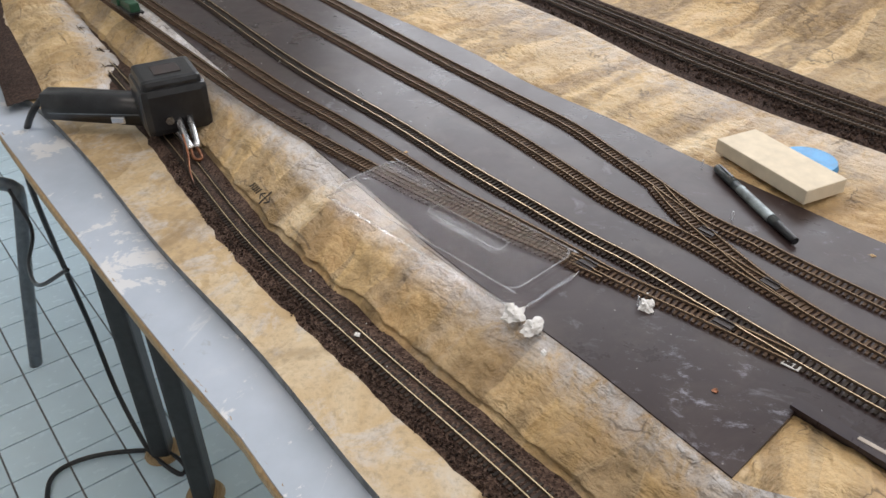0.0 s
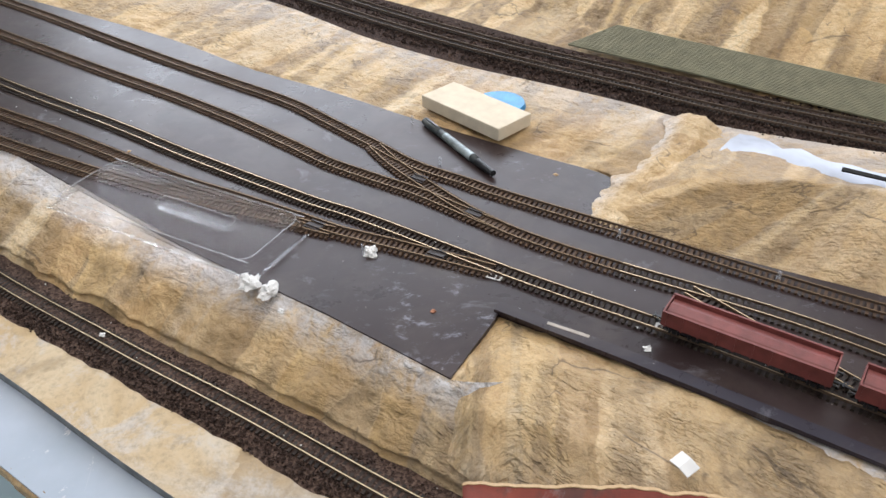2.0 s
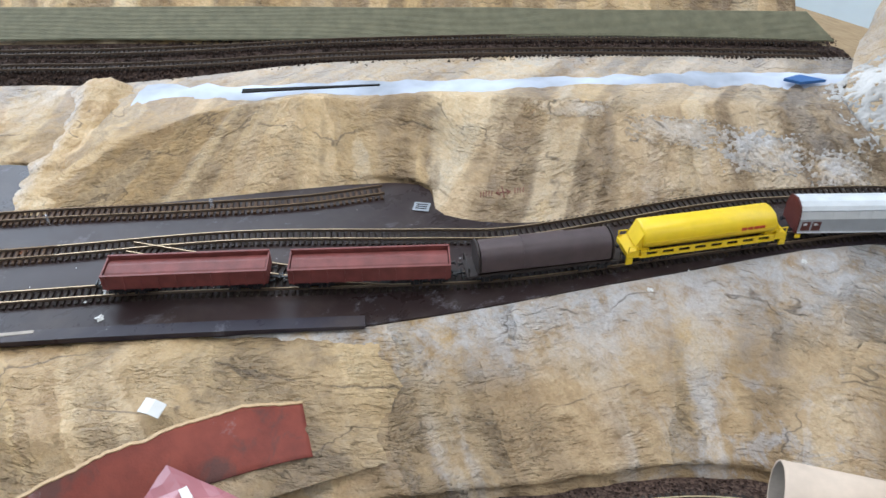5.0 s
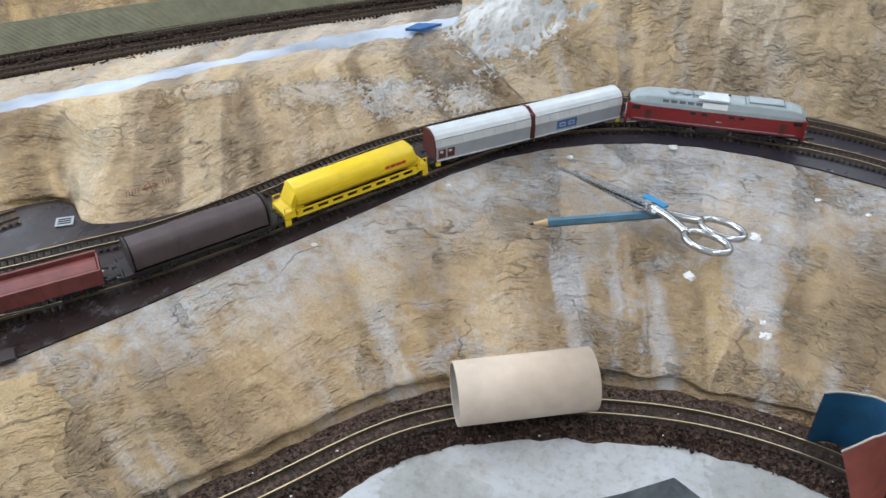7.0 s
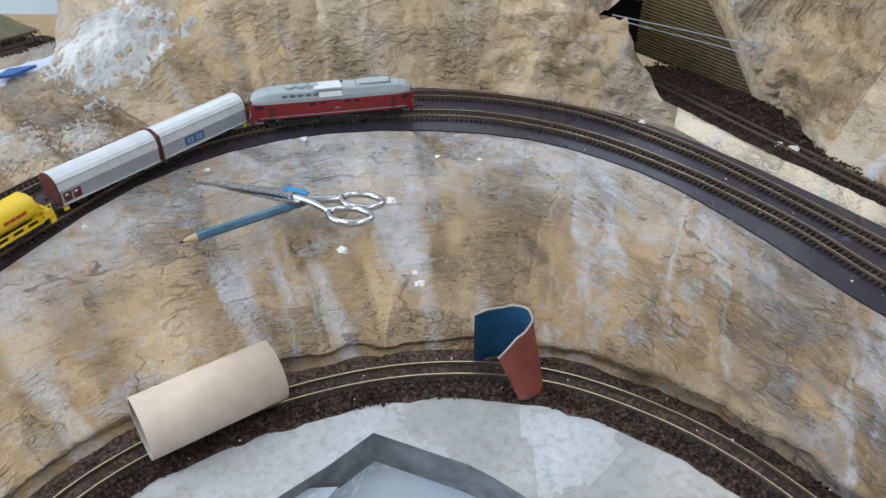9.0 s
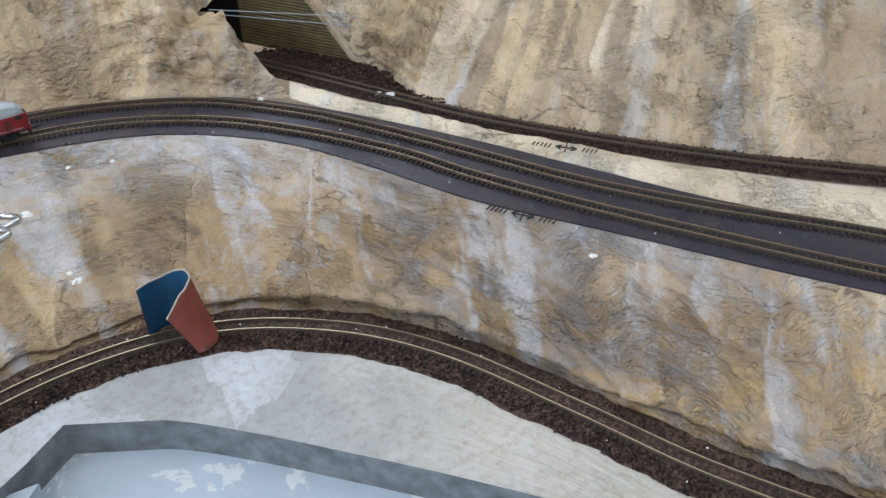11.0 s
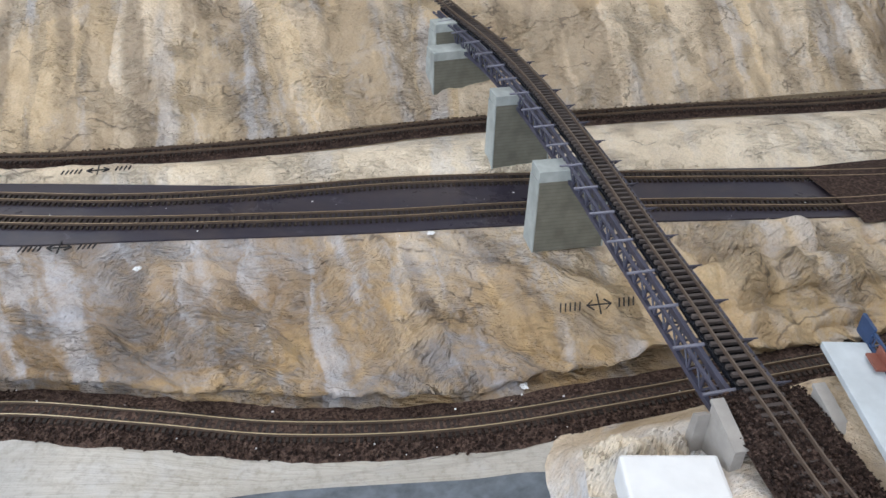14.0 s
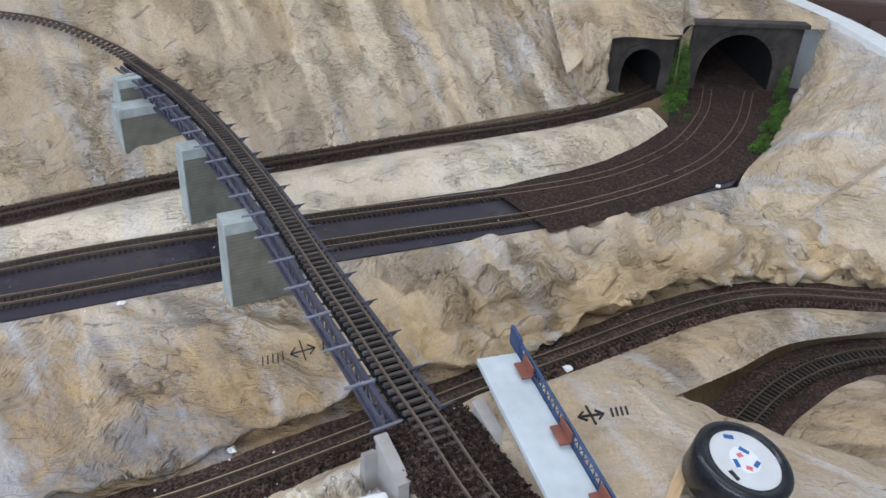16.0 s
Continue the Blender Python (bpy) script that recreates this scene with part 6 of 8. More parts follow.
# ---------------------------------------------------------------- plateau in front of the bridge's near end
F1 = [(5.72, 0.52, -0.46), (5.78, 0.26, -0.12), (5.95, -0.08, 0.12), (6.5, -0.75, 0.30), (7.10, -1.36, 0.16), (7.50, -1.80, -0.02), (7.85, -2.15, -0.30)]
F2 = [(5.42, 0.30, -0.48), (5.45, 0.02, 0.16), (5.58, -0.34, 0.62), (6.05, -0.95, 0.90), (6.45, -1.6, 0.82), (6.72, -2.14, 0.46), (7.02, -2.72, 0.24)]
F3 = [(5.0, 0.05, -0.50), (4.95, -0.30, 0.30), (4.98, -0.80, 0.84), (5.3, -1.5, 0.92), (5.65, -2.1, 0.98), (6.02, -2.72, 0.86), (6.35, -3.4, 0.66)]
F4 = [(4.5, -0.10, -0.50), (4.4, -0.70, 0.35), (4.4, -1.4, 0.84), (4.75, -2.2, 0.92), (5.0, -3.0, 0.95), (5.2, -3.8, 0.92), (5.4, -4.6, 0.85)]
foot_f = offset(resampled(lower[14 * 18 + 8:14 * 20 + 7], 85), -0.17, -0.03)
loft("near_plateau", [foot_f] + [stations(p) for p in (F1, F2, F3, F4)], [10, 10, 8, 6], "plaster_plateau", "plain tan plaster plateau carrying the bridge's near end", 0.05, along=2, rock=lambda x, y: 0.03 + 0.09 * max(0.0, 1 - math.hypot(x - 7.0, y + 1.9) / 0.7), square=0.3)
E1 = [(7.66, -2.00, -0.20), (8.42, -2.58, -0.32), (8.95, -3.0, -0.34), (9.30, -3.55, -0.34), (9.58, -4.2, -0.34), (9.85, -6.0, -0.3)]
foot_e = offset(resampled(lower[14 * 20:14 * 23], 71), -0.17, -0.03)
loft("low_plaster_bank", [foot_e, stations(E1)], [8], "plaster_pale", "low pale plaster bank between two ballast beds", 0.02, 0.10)
POND = [(7.2, -2.35, -0.44), (7.88, -2.65, -0.42), (8.45, -2.98, -0.42), (8.92, -3.42, -0.42), (9.25, -4.0, -0.42), (9.5, -5.0, -0.42), (9.55, -6.2, -0.42)]
pond = stations(POND)
loft("branch_ballast_bed", [offset(pond, -0.30, -0.02), pond, offset(pond, 0.30, -0.02)], [5, 5], "ballast", "dark ballast bed of the branch line", 0.012, fine=9.0)
track([(x, y, z + 0.02) for x, y, z in POND], "brown-railed branch track in dark ballast", "rail_dull", "tie")
G0 = [(7.0, -2.65, -0.44), (7.8, -2.92, -0.43), (8.28, -3.2, -0.43), (8.72, -3.55, -0.43), (9.0, -4.1, -0.43), (9.25, -6.2, -0.43)]
G1 = [(6.5, -3.3, 0.5), (7.0, -3.7, 0.3), (7.5, -4.1, 0.2), (7.8, -4.5, 0.15), (8.0, -5.0, 0.15), (8.2, -6.2, 0.1)]
loft("far_right_plaster", [stations(G0), stations(G1)], [10], "plaster_pale", "pale plaster slope beside the branch line", 0.05)
ramp_line = stations([(4.75, -1.62, 0.936), (5.2, -1.1, 0.936), (5.45, -0.86, 0.936), (5.70, -0.62, 0.920)])
loft("bridge_approach_bed", [offset(ramp_line, -0.26, -0.03), ramp_line + (0, 0, 0.01), offset(ramp_line, 0.26, -0.03)], [5, 5], "ballast", "dark ballast approach to the girder bridge", 0.012, fine=9.0)
stones("ballast_grains", ramp_line, 0.26, -0.012, 6000, "dark brown ballast grains on the bridge approach", (0.006, 0.013), 9)


def abutment(x, y, z, turn, side):
    t = thing("bridge_abutment", x, y, z, turn, "pale grey bridge wing wall at the girder's near end", "wing wall", "wing walls")
    part("wing_wall", prism(B(), [(0.03, -0.50), (0.30, -0.50), (0.30, -0.08), (0.03, -0.01)], -0.030, 0.030, "y"), "wing", t)
    part("coping", prism(B(), [(0.02, -0.012), (0.31, -0.084), (0.31, -0.066), (0.02, 0.008)], -0.036, 0.036, "y"), "wing", t)
    part("pilaster", prism(B(), [(-0.04, -0.50), (0.05, -0.50), (0.05, -0.07), (0.0, -0.10)], side * 0.031, side * 0.10, "y"), "wing", t)


abutment(5.45, -0.46, 0.98, 225, -1)
abutment(5.87, -0.86, 0.98, 225, 1)

# ---------------------------------------------------------------- tunnel mouths
def portal(x, y, turn, width, height, spans, label, depth=1.2):
    """A masonry portal: a wall pierced by one arch, voussoirs round it, coping on top, lining behind coloured black for
    the dark inside. x looks out.
    """
    t = thing("tunnel_portal", x, y, 0.03, turn, label, "tunnel portal", "tunnel portals")
    cy, r, spring = spans
    seg = 20
    arch = [(cy - r, 0)] + [(cy - r * math.cos(math.pi * k / seg), spring + r * math.sin(math.pi * k / seg)) for k in range(seg + 1)] + [(cy + r, 0)]
    hw = width / 2
    outer = [(-hw, 0)] + [(-hw + width * k / seg, height) if 0 < k < seg else ((-hw, height) if k == 0 else (hw, height)) for k in range(seg + 1)] + [(hw, 0)]
    bm = B()
    rings = []
    for xx in (0.0, -0.16):
        rings.append(([bm.verts.new((xx, a, b)) for a, b in arch], [bm.verts.new((xx, a, b)) for a, b in outer]))
    n = len(arch)
    for i in range(n - 1):
        (a0, o0), (a1, o1) = rings
        bm.faces.new((a0[i], a0[i + 1], o0[i + 1], o0[i]))
        bm.faces.new((a1[i], o1[i], o1[i + 1], a1[i + 1]))
        bm.faces.new((a0[i], a1[i], a1[i + 1], a0[i + 1]))
        bm.faces.new((o0[i], o0[i + 1], o1[i + 1], o1[i]))
    bmesh.ops.recalc_face_normals(bm, faces=bm.faces)
    wall_ = part("wall", bm, "portal", t)
    for k in range(seg):
        a0, a1 = math.pi * (k + 0.04) / seg, math.pi * (k + 0.96) / seg
        pts = [(cy - q * math.cos(a), spring + q * math.sin(a)) for a, q in ((a0, r), (a1, r), (a1, r + 0.075), (a0, r + 0.075))]
        part("voussoir", prism(B(), pts, 0.002, 0.02), "portal", wall_)
    part("coping", box(B(), (0.0, 0, height + 0.03), (0.22, width + 0.06, 0.06), None, 0.008), "portal", t)
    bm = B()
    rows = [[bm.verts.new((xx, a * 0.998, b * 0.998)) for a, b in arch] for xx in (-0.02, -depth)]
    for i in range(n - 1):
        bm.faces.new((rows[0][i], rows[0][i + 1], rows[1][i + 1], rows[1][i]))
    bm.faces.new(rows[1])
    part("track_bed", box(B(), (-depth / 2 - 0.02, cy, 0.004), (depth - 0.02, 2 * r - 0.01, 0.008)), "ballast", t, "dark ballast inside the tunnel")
    part("lining", bm, "void", t, "lining coloured black for the darkness inside")
    return t


portal(14.12, -1.18, 204, 0.95, 0.83, (0.02, 0.29, 0.38), "dark stone single-track tunnel portal with a black opening", 2.4)
portal(14.93, -2.60, 198, 1.62, 0.97, (-0.08, 0.56, 0.28), "dark stone double-track tunnel portal with a black opening", 2.4)
# plaster over and between the portals
OV0 = [(13.3, -0.25, 0.45), (13.75, -0.75, 0.88), (14.15, -1.60, 0.88), (14.62, -1.85, 1.0), (15.12, -3.42, 1.0), (15.15, -3.66, 1.02)]
OV1 = [(14.2, 0.3, 1.3), (14.7, -0.4, 1.45), (15.2, -1.4, 1.5), (15.8, -1.8, 1.6), (15.85, -3.15, 1.20), (15.55, -3.70, 1.08)]
loft("plaster_over_tunnels", [stations(OV0), stations(OV1)], [12], "plaster_pale", "pale plaster above the tunnel mouths", 0.03)
loft("plaster_between_tunnels", [stations([(14.2, -1.68, 0.0), (14.2, -1.68, 0.5), (14.2, -1.66, 0.9)]), stations([(14.72, -1.82, 0.0), (14.72, -1.82, 0.5), (14.72, -1.82, 1.0)])], [6], "plaster", "brown plaster between the tunnel portals", 0.02)


def boulder(name, x, y, z, size, turn, material, label, seed):
    """A lump of plaster rock grown out of the slope."""
    bm = B()
    bmesh.ops.create_icosphere(bm, subdivisions=5, radius=1.0)
    R = Matrix.Rotation(radians(turn), 3, "Z")
    for v_ in bm.verts:
        p = v_.co.normalized()
        k = 1 + 0.30 * noise.fractal(p * 1.6 + Vector((seed, 0, 0)), 0.9, 2.1, 4) + 0.10 * noise.fractal(p * 6 + Vector((0, seed, 0)), 0.8, 2.1, 3)
        q_ = Vector((max(-0.8, min(0.8, p.x)) * size[0], max(-0.8, min(0.8, p.y)) * size[1], max(-0.85, min(0.85, p.z)) * size[2])) * k
        v_.co = R @ q_ + Vector((x, y, z))
    tagged(part(name, bm, material, None, label, True), label, "", "", "structure")


boulder("rock_edge", 13.72, -0.52, 0.42, (0.36, 0.24, 0.62), 30, "plaster_rock", "cream plaster rock beside the small tunnel", 3.0)


def foliage(x, y, z, h, w, count, seed, label):
    """A clump of torn foam scatter: many small bent flakes."""
    rnd = np.random.RandomState(seed)
    t = thing("moss_clump", x, y, z, rnd.rand() * 360, label, "moss", "moss at the tunnels")
    verts, faces = [], []
    for k in range(count * 6):
        u = rnd.rand()
        r = w * (1 - 0.55 * u) * math.sqrt(rnd.rand())
        a = rnd.rand() * 6.28
        c = np.array([r * math.cos(a), r * math.sin(a), h * u * (0.6 + 0.4 * rnd.rand())])
        d1, d2 = rnd.randn(3), rnd.randn(3)
        d1 /= np.linalg.norm(d1)
        d2 = np.cross(d1, d2 / np.linalg.norm(d2))
        s = 0.007 + 0.010 * rnd.rand()
        b = len(verts)
        verts += [c - d1 * s, c + d2 * s * 0.7, c + d1 * s, c - d2 * s * 0.7]
        faces.append((b, b + 1, b + 2, b + 3))
    tagged(arrays("foam_scatter", verts, faces, "green", t), "", "", "", "stuff")


for x, y, z, h, w, n, s in ((14.32, -1.74, 0.02, 0.86, 0.20, 760, 1), (14.05, -1.75, 0.02, 0.16, 0.22, 260, 2), (13.66, -1.70, 0.02, 0.10, 0.15, 150, 3), (13.45, -1.95, 0.02, 0.05, 0.09, 60, 12), (14.75, -3.22, 0.02, 0.55, 0.12, 240, 4), (14.1, -3.18, 0.02, 0.14, 0.20, 200, 5),
                            (13.4, -3.02, 0.04, 0.12, 0.18, 170, 6), (12.6, -2.86, 0.04, 0.14, 0.17, 170, 7), (13.62, -0.92, 0.02, 0.10, 0.09, 80, 8), (14.45, -3.28, 0.02, 0.10, 0.16, 140, 9), (13.8, -3.12, 0.02, 0.06, 0.14, 90, 10), (13.05, -2.95, 0.03, 0.06, 0.12, 80, 11)):
    foliage(x, y, z, h, w, n, s, "bright green foam moss beside the tunnel mouth")

# ribbed wall and dark mouth of the line behind the curve
wallw = thing("ribbed_retaining_wall", 4.0, 9.98, 0.03, -51.3, "olive brown ribbed retaining wall at the tunnel line", "retaining wall")
part("panel", prism(B(), [(0.0, 0.0), (1.74, 0.0), (0.70, 0.98), (0.0, 0.98)], 0.03, 0.09, "y"), "ribwall", wallw)
for k in range(25):
    z_ = 0.02 + k * 0.038
    part("rib", box(B(), ((1.72 - 1.05 * z_) / 2, 0.012, z_), (1.72 - 1.05 * z_, 0.032, 0.018)), "ribwall", wallw)
PILLAR = [[(5.02, 8.72, 0.02), (4.76, 9.02, 0.5), (4.44, 9.40, 1.0)], [(5.06, 8.60, 0.02), (4.82, 8.90, 0.5), (4.52, 9.26, 1.0)], [(5.20, 8.56, 0.02), (4.95, 8.86, 0.5), (4.66, 9.20, 1.0)]]
loft("plaster_pillar", [stations(p, 10) for p in PILLAR], [4, 4], "plaster_gold", "tan plaster strip down the edge of the ribbed wall", 0.015, along=2)
# black panel in place of the darkness behind the cut
tagged(part("tunnel_backing", box(B(), (3.75, 10.30, 0.3), (1.5, 0.08, 0.62), Matrix.Rotation(radians(-30), 4, "Z")), "void"), "black panel standing in for the darkness behind the cut hillside", "", "", "structure")
for dz, dy in ((0.62, 0.0), (0.50, 0.25)):
    w_ = thing("thin_wire", 3.5, 9.3 + dy, dz, 0, "thin pale wire stretched across the cutting", "wire", "wires over the cutting")
    part("strand", rod(B(), (0, 0, 0.12), (1.75, -0.75 - dy, 0.0), 0.006, seg=6), "silver", w_)

# ---------------------------------------------------------------- base boards, table, room
BOARD_L = [(-13.6, -15.2), (-8.02, -8.2), (-5.65, -5.05), (-4.75, -3.8), (-4.2, -3.0), (-3.8, -2.5), (-2.4, -0.5), (-0.9, 1.7), (0.2, 3.3), (0.9, 4.3), (-1.0, 4.2), (-4.5, 0.0), (-9.0, -6.0), (-14.5, -12.5)]
sheet("grey_edge_board", BOARD_L, -0.60, 0.16, "greyboard", "grey-blue painted board along the aisle edge of the table")
BOARD_R = [(0.35, 3.35), (1.1, 3.75), (2.0, 3.1), (3.3, 1.9), (4.6, 0.5), (5.1, -0.3), (5.6, -2.0), (7.0, -1.6), (6.2, 0.6), (3.8, 3.6), (1.2, 5.2), (0.2, 4.4)]
sheet("grey_inner_board", BOARD_R, -0.80, 0.14, "greyboard", "pale blue painted board inside the curve")
lowd = deck.copy()
lowd[:, 2] = -0.84
loft("deck_edge", [lowd, deck + (0, 0, 0.004)], [2], "edge_grey", "grey plaster edge of the deck above the painted board", 0.0)
raw = stations([(x, y, -0.61) for x, y in BOARD_L[:8]], 10)
raw = resampled(raw, 900)
chip_in = np.array([0.03 + 0.035 * max(0.0, rough_z(x, y, 6.0, 3.0)) + 0.02 * abs(rough_z(x, y, 24.0, 5.0)) for x, y, z in raw])[:, None]
chip_n = np.c_[normals2d(raw), np.zeros(len(raw))]
loft("chipboard_edge", [raw - (0, 0, 0.155) - chip_n * 0.008, raw - (0, 0, 0.07) - chip_n * (chip_in * 0.5), raw - (0, 0, 0.02) - chip_n * (chip_in * 0.35), raw + (0, 0, 0.006) + chip_n * chip_in], [3, 3, 3], "raw", "chipped raw board edge along the aisle", 0.012, hold=(False, False), fine=9.0, square=0.0)
UNDER = [(-16, -14), (-9.2, -8.2), (-4.0, -2.3), (0.7, 3.9), (1.3, 4.2), (5.0, 0.6), (6.5, -2.5), (7.5, -6.4), (17, -6.4), (17, 13.5), (-17.5, 13.5), (-17.5, -10)]
sheet("table_top", UNDER, -0.87, 0.25, "raw", "rough wooden table top under the layout")

FLOOR_Z = -7.6
room_floor = tagged(part("floor", box(B(), (-1, 0.75, FLOOR_Z - 0.12), (50, 53.5, 0.2)), "grout"), "grey grout bed of the tiled floor", "", "", "structure")
tagged(part("ceiling", box(B(), (-1, 0.75, 18.6), (50, 53.5, 0.3)), "wall"), "plain white ceiling", "", "", "structure")
for nm, c, s_ in (("wall_east", (24.2, 0.75, 5.5), (0.4, 53.5, 26.4)), ("wall_south", (-1, -26.2, 5.5), (50, 0.4, 26.4)), ("wall_north", (-1, 27.7, 5.5), (50, 0.4, 26.4))):
    tagged(part(nm, box(B(), c, s_), "wall"), "plain white room wall", "", "", "structure")


bm = box(B(), (-26.5, 0.75, -2.1), (0.8, 53.5, 11.2))
box(bm, (-26.5, 0.75, 17.7), (0.8, 53.5, 2.0))
box(bm, (-26.5, -18.6, 10.1), (0.8, 14.8, 13.2))
box(bm, (-26.5, 22.8, 10.1), (0.8, 9.4, 13.2))
tagged(part("wall_west", bm, "wall"), "white room wall with a wide window opening", "", "", "structure")


def table_leg(x, y):
    t = thing("table_leg", x, y, FLOOR_Z, 20, "dark grey steel table leg with a round foot", "table leg", "table legs")
    part("post", box(B(), (0, 0, 3.25), (0.42, 0.34, 6.4), None, 0.06), "legdark", t)
    part("foot", rod(B(), (0, 0, 0), (0, 0, 0.12), 0.36, 0.3, seg=22), "raw", t)


for x, y in ((-9.0, -8.15), (-8.3, -6.9), (-3.4, -0.4), (6.5, 0.2), (15, 10), (-15, 10), (16, -5)):
    table_leg(x, y)


def tube_path(name, pts, r, material, parent=None, label="", seg=8, closed=False):
    """A round rod bent along a smooth line."""
    line = curve(pts, max(0.03, r * 1.2))
    tang = np.gradient(line, axis=0)
    tang /= np.linalg.norm(tang, axis=1)[:, None]
    up = np.array([0.12, 0.31, 0.94])
    a = np.cross(tang, up)
    a /= np.linalg.norm(a, axis=1)[:, None] + 1e-9
    b = np.cross(a, tang)
    th = np.linspace(0, 2 * math.pi, seg, endpoint=False)
    rr = r if np.ndim(r) else np.full(len(line), r)
    v = (line[:, None] + rr[:, None, None] * (np.cos(th)[None, :, None] * a[:, None] + np.sin(th)[None, :, None] * b[:, None])).reshape(-1, 3)
    n = len(line)
    i, j = np.meshgrid(np.arange(n - 1), np.arange(seg), indexing="ij")
    f = np.stack([i * seg + j, i * seg + (j + 1) % seg, (i + 1) * seg + (j + 1) % seg, (i + 1) * seg + j], -1).reshape(-1, 4).tolist()
    f += [list(range(seg))[::-1], list(range((n - 1) * seg, n * seg))]
    return arrays(name, v, f, material, parent, label, None, True)


# metal stool by the table
chair = thing("metal_stool", -10.5, -12.1, FLOOR_Z, 0, "grey steel-tube stool with a black seat beside the table", "stool")
for dx, dy in ((0.0, 0.0), (1.9, -1.2)):
    tube_path("leg", [(dx, dy, 0.0), (dx - 0.22, dy + 0.38, 2.2), (dx - 0.42, dy + 0.72, 4.0), (dx - 0.40, dy + 0.62, 4.28), (dx - 0.22, dy + 0.30, 4.36), (dx + 0.1, dy - 0.35, 4.3), (dx + 0.9, dy - 2.0, 4.3), (dx + 1.15, dy - 2.6, 3.9), (dx + 1.3, dy - 2.9, 2.0), (dx + 1.4, dy - 3.1, 0.0)], 0.13, "steelgrey", chair, "", 10)
part("seat", box(B(), (1.55, -2.2, 4.5), (2.6, 2.4, 0.26), Matrix.Rotation(radians(-64), 4, "Z"), 0.12), "black", chair, "black padded seat")

# soldering gun with its cable
def turned(bm, degrees):
    bmesh.ops.transform(bm, matrix=Matrix.Rotation(radians(degrees), 4, "Z"), verts=bm.verts)
    return bm


gun = thing("soldering_gun", -8.52, -5.98, -0.42, 43, "black plastic soldering gun lying across the lower track", "soldering gun")
part("head", box(B(), (0.0, 0.0, 0.40), (0.78, 0.80, 0.60), None, 0.09), "black", gun)
part("head_cover", box(B(), (0.0, 0.0, 0.71), (0.70, 0.70, 0.16), None, 0.06), "black", gun)
part("vent", box(B(), (0.02, 0.0, 0.795), (0.30, 0.32, 0.012), None, 0.01), "chassis", gun)
part("handle", turned(ring_loft(B(), [[(-0.17 * k + xo, y, 0.10), (-0.2 * k + xo, y, 0.26), (-0.13 * k + xo, y, 0.42), (0.13 * k + xo, y, 0.42), (0.2 * k + xo, y, 0.26), (0.17 * k + xo, y, 0.10)] for y, k, xo in ((-0.15, 1.1, 0.0), (-0.75, 1.0, -0.06), (-1.30, 1.05, -0.12), (-1.68, 0.85, -0.14))], ), -32), "black", gun, "", True)
part("trigger", turned(box(B(), (0.20, -0.62, 0.2), (0.06, 0.18, 0.10), None, 0.02), -32), "steel", gun)
part("seam", turned(box(B(), (0.205, -0.9, 0.27), (0.008, 1.2, 0.012)), -32), "steelgrey", gun, "pale mould seam along the grip")
part("screw", rod(B(), (0.39, -0.12, 0.30), (0.42, -0.12, 0.30), 0.05, seg=12), "steel", gun)
for dy in (-0.06, 0.06):
    tube_path("tip_bar", [(0.36, dy + 0.05, 0.28), (0.62, dy + 0.03, 0.18), (0.86, dy * 0.6 + 0.02, 0.10)], 0.045, "steel", gun, "", 10)
tube_path("tip_loop", [(0.84, -0.02, 0.1), (1.0, -0.03, 0.05), (1.06, 0.02, 0.04), (1.0, 0.06, 0.05), (0.84, 0.05, 0.1)], 0.02, "copper", gun)
cable = thing("power_cable", -8.4, -7.6, -0.2, 0, "black power cable hanging from the soldering gun to the floor", "cable")
CORD = [(-8.40, -7.50, -0.14), (-8.42, -7.78, -0.16), (-8.38, -8.08, -0.5), (-8.72, -8.70, -1.3), (-9.1, -9.15, -2.2), (-9.55, -9.5, -4.0), (-9.72, -9.55, -5.5), (-9.5, -9.25, -6.7), (-9.05, -8.6, -7.4), (-8.8, -8.2, -7.5), (-8.55, -7.55, -7.5),
        (-8.75, -7.55, -7.5), (-8.95, -8.1, -7.5), (-8.72, -8.95, -7.5), (-8.35, -9.55, -7.5), (-7.9, -9.75, -7.5), (-7.3, -9.4, -7.5)]
tube_path("cord", [(x + 8.4, y + 7.6, z + 0.2) for x, y, z in CORD], 0.045, "black", cable)
part("plug", box(B(), (1.2, -1.7, -7.28), (0.35, 0.25, 0.16), Matrix.Rotation(radians(-30), 4, "Z"), 0.05), "black", cable)
second = thing("power_cable", -10.6, -11.2, -3.6, 0, "thin black cable looped over the chair frame", "cable")
tube_path("cord", [(0.0, 0.0, 0.4), (0.3, 0.5, -0.2), (0.9, 0.8, -0.5), (1.6, 1.6, -0.3), (1.9, 2.6, 0.4)], 0.035, "black", second)
wire = thing("bent_wire", -7.22, -5.02, -0.40, 0, "bent dark wire with a bare copper end beside the track", "wire")
tube_path("strand", [(0.0, 0.0, 0.0), (0.02, -0.03, 0.25), (0.0, -0.02, 0.52), (-0.05, -0.1, 0.62)], 0.014, "chassis", wire)
tube_path("bare_end", [(0.0, 0.0, 0.02), (-0.2, -0.15, 0.06), (-0.45, -0.3, 0.14), (-0.6, -0.42, 0.3)], 0.012, "copper", wire)

# ---------------------------------------------------------------- loose things on the layout
# foam block and blue card
blk = thing("foam_block", -8.18, 1.01, 0.05, 40, "cream coloured foam block lying on the plaster", "foam block")
part("block", box(B(), (0, 0, 0.075), (1.20, 0.52, 0.15), None, 0.012), "foam", blk)
bc = thing("bottle_cap", -8.40, 1.32, 0.06, 40, "bright blue plastic cap behind the foam block", "bottle cap")
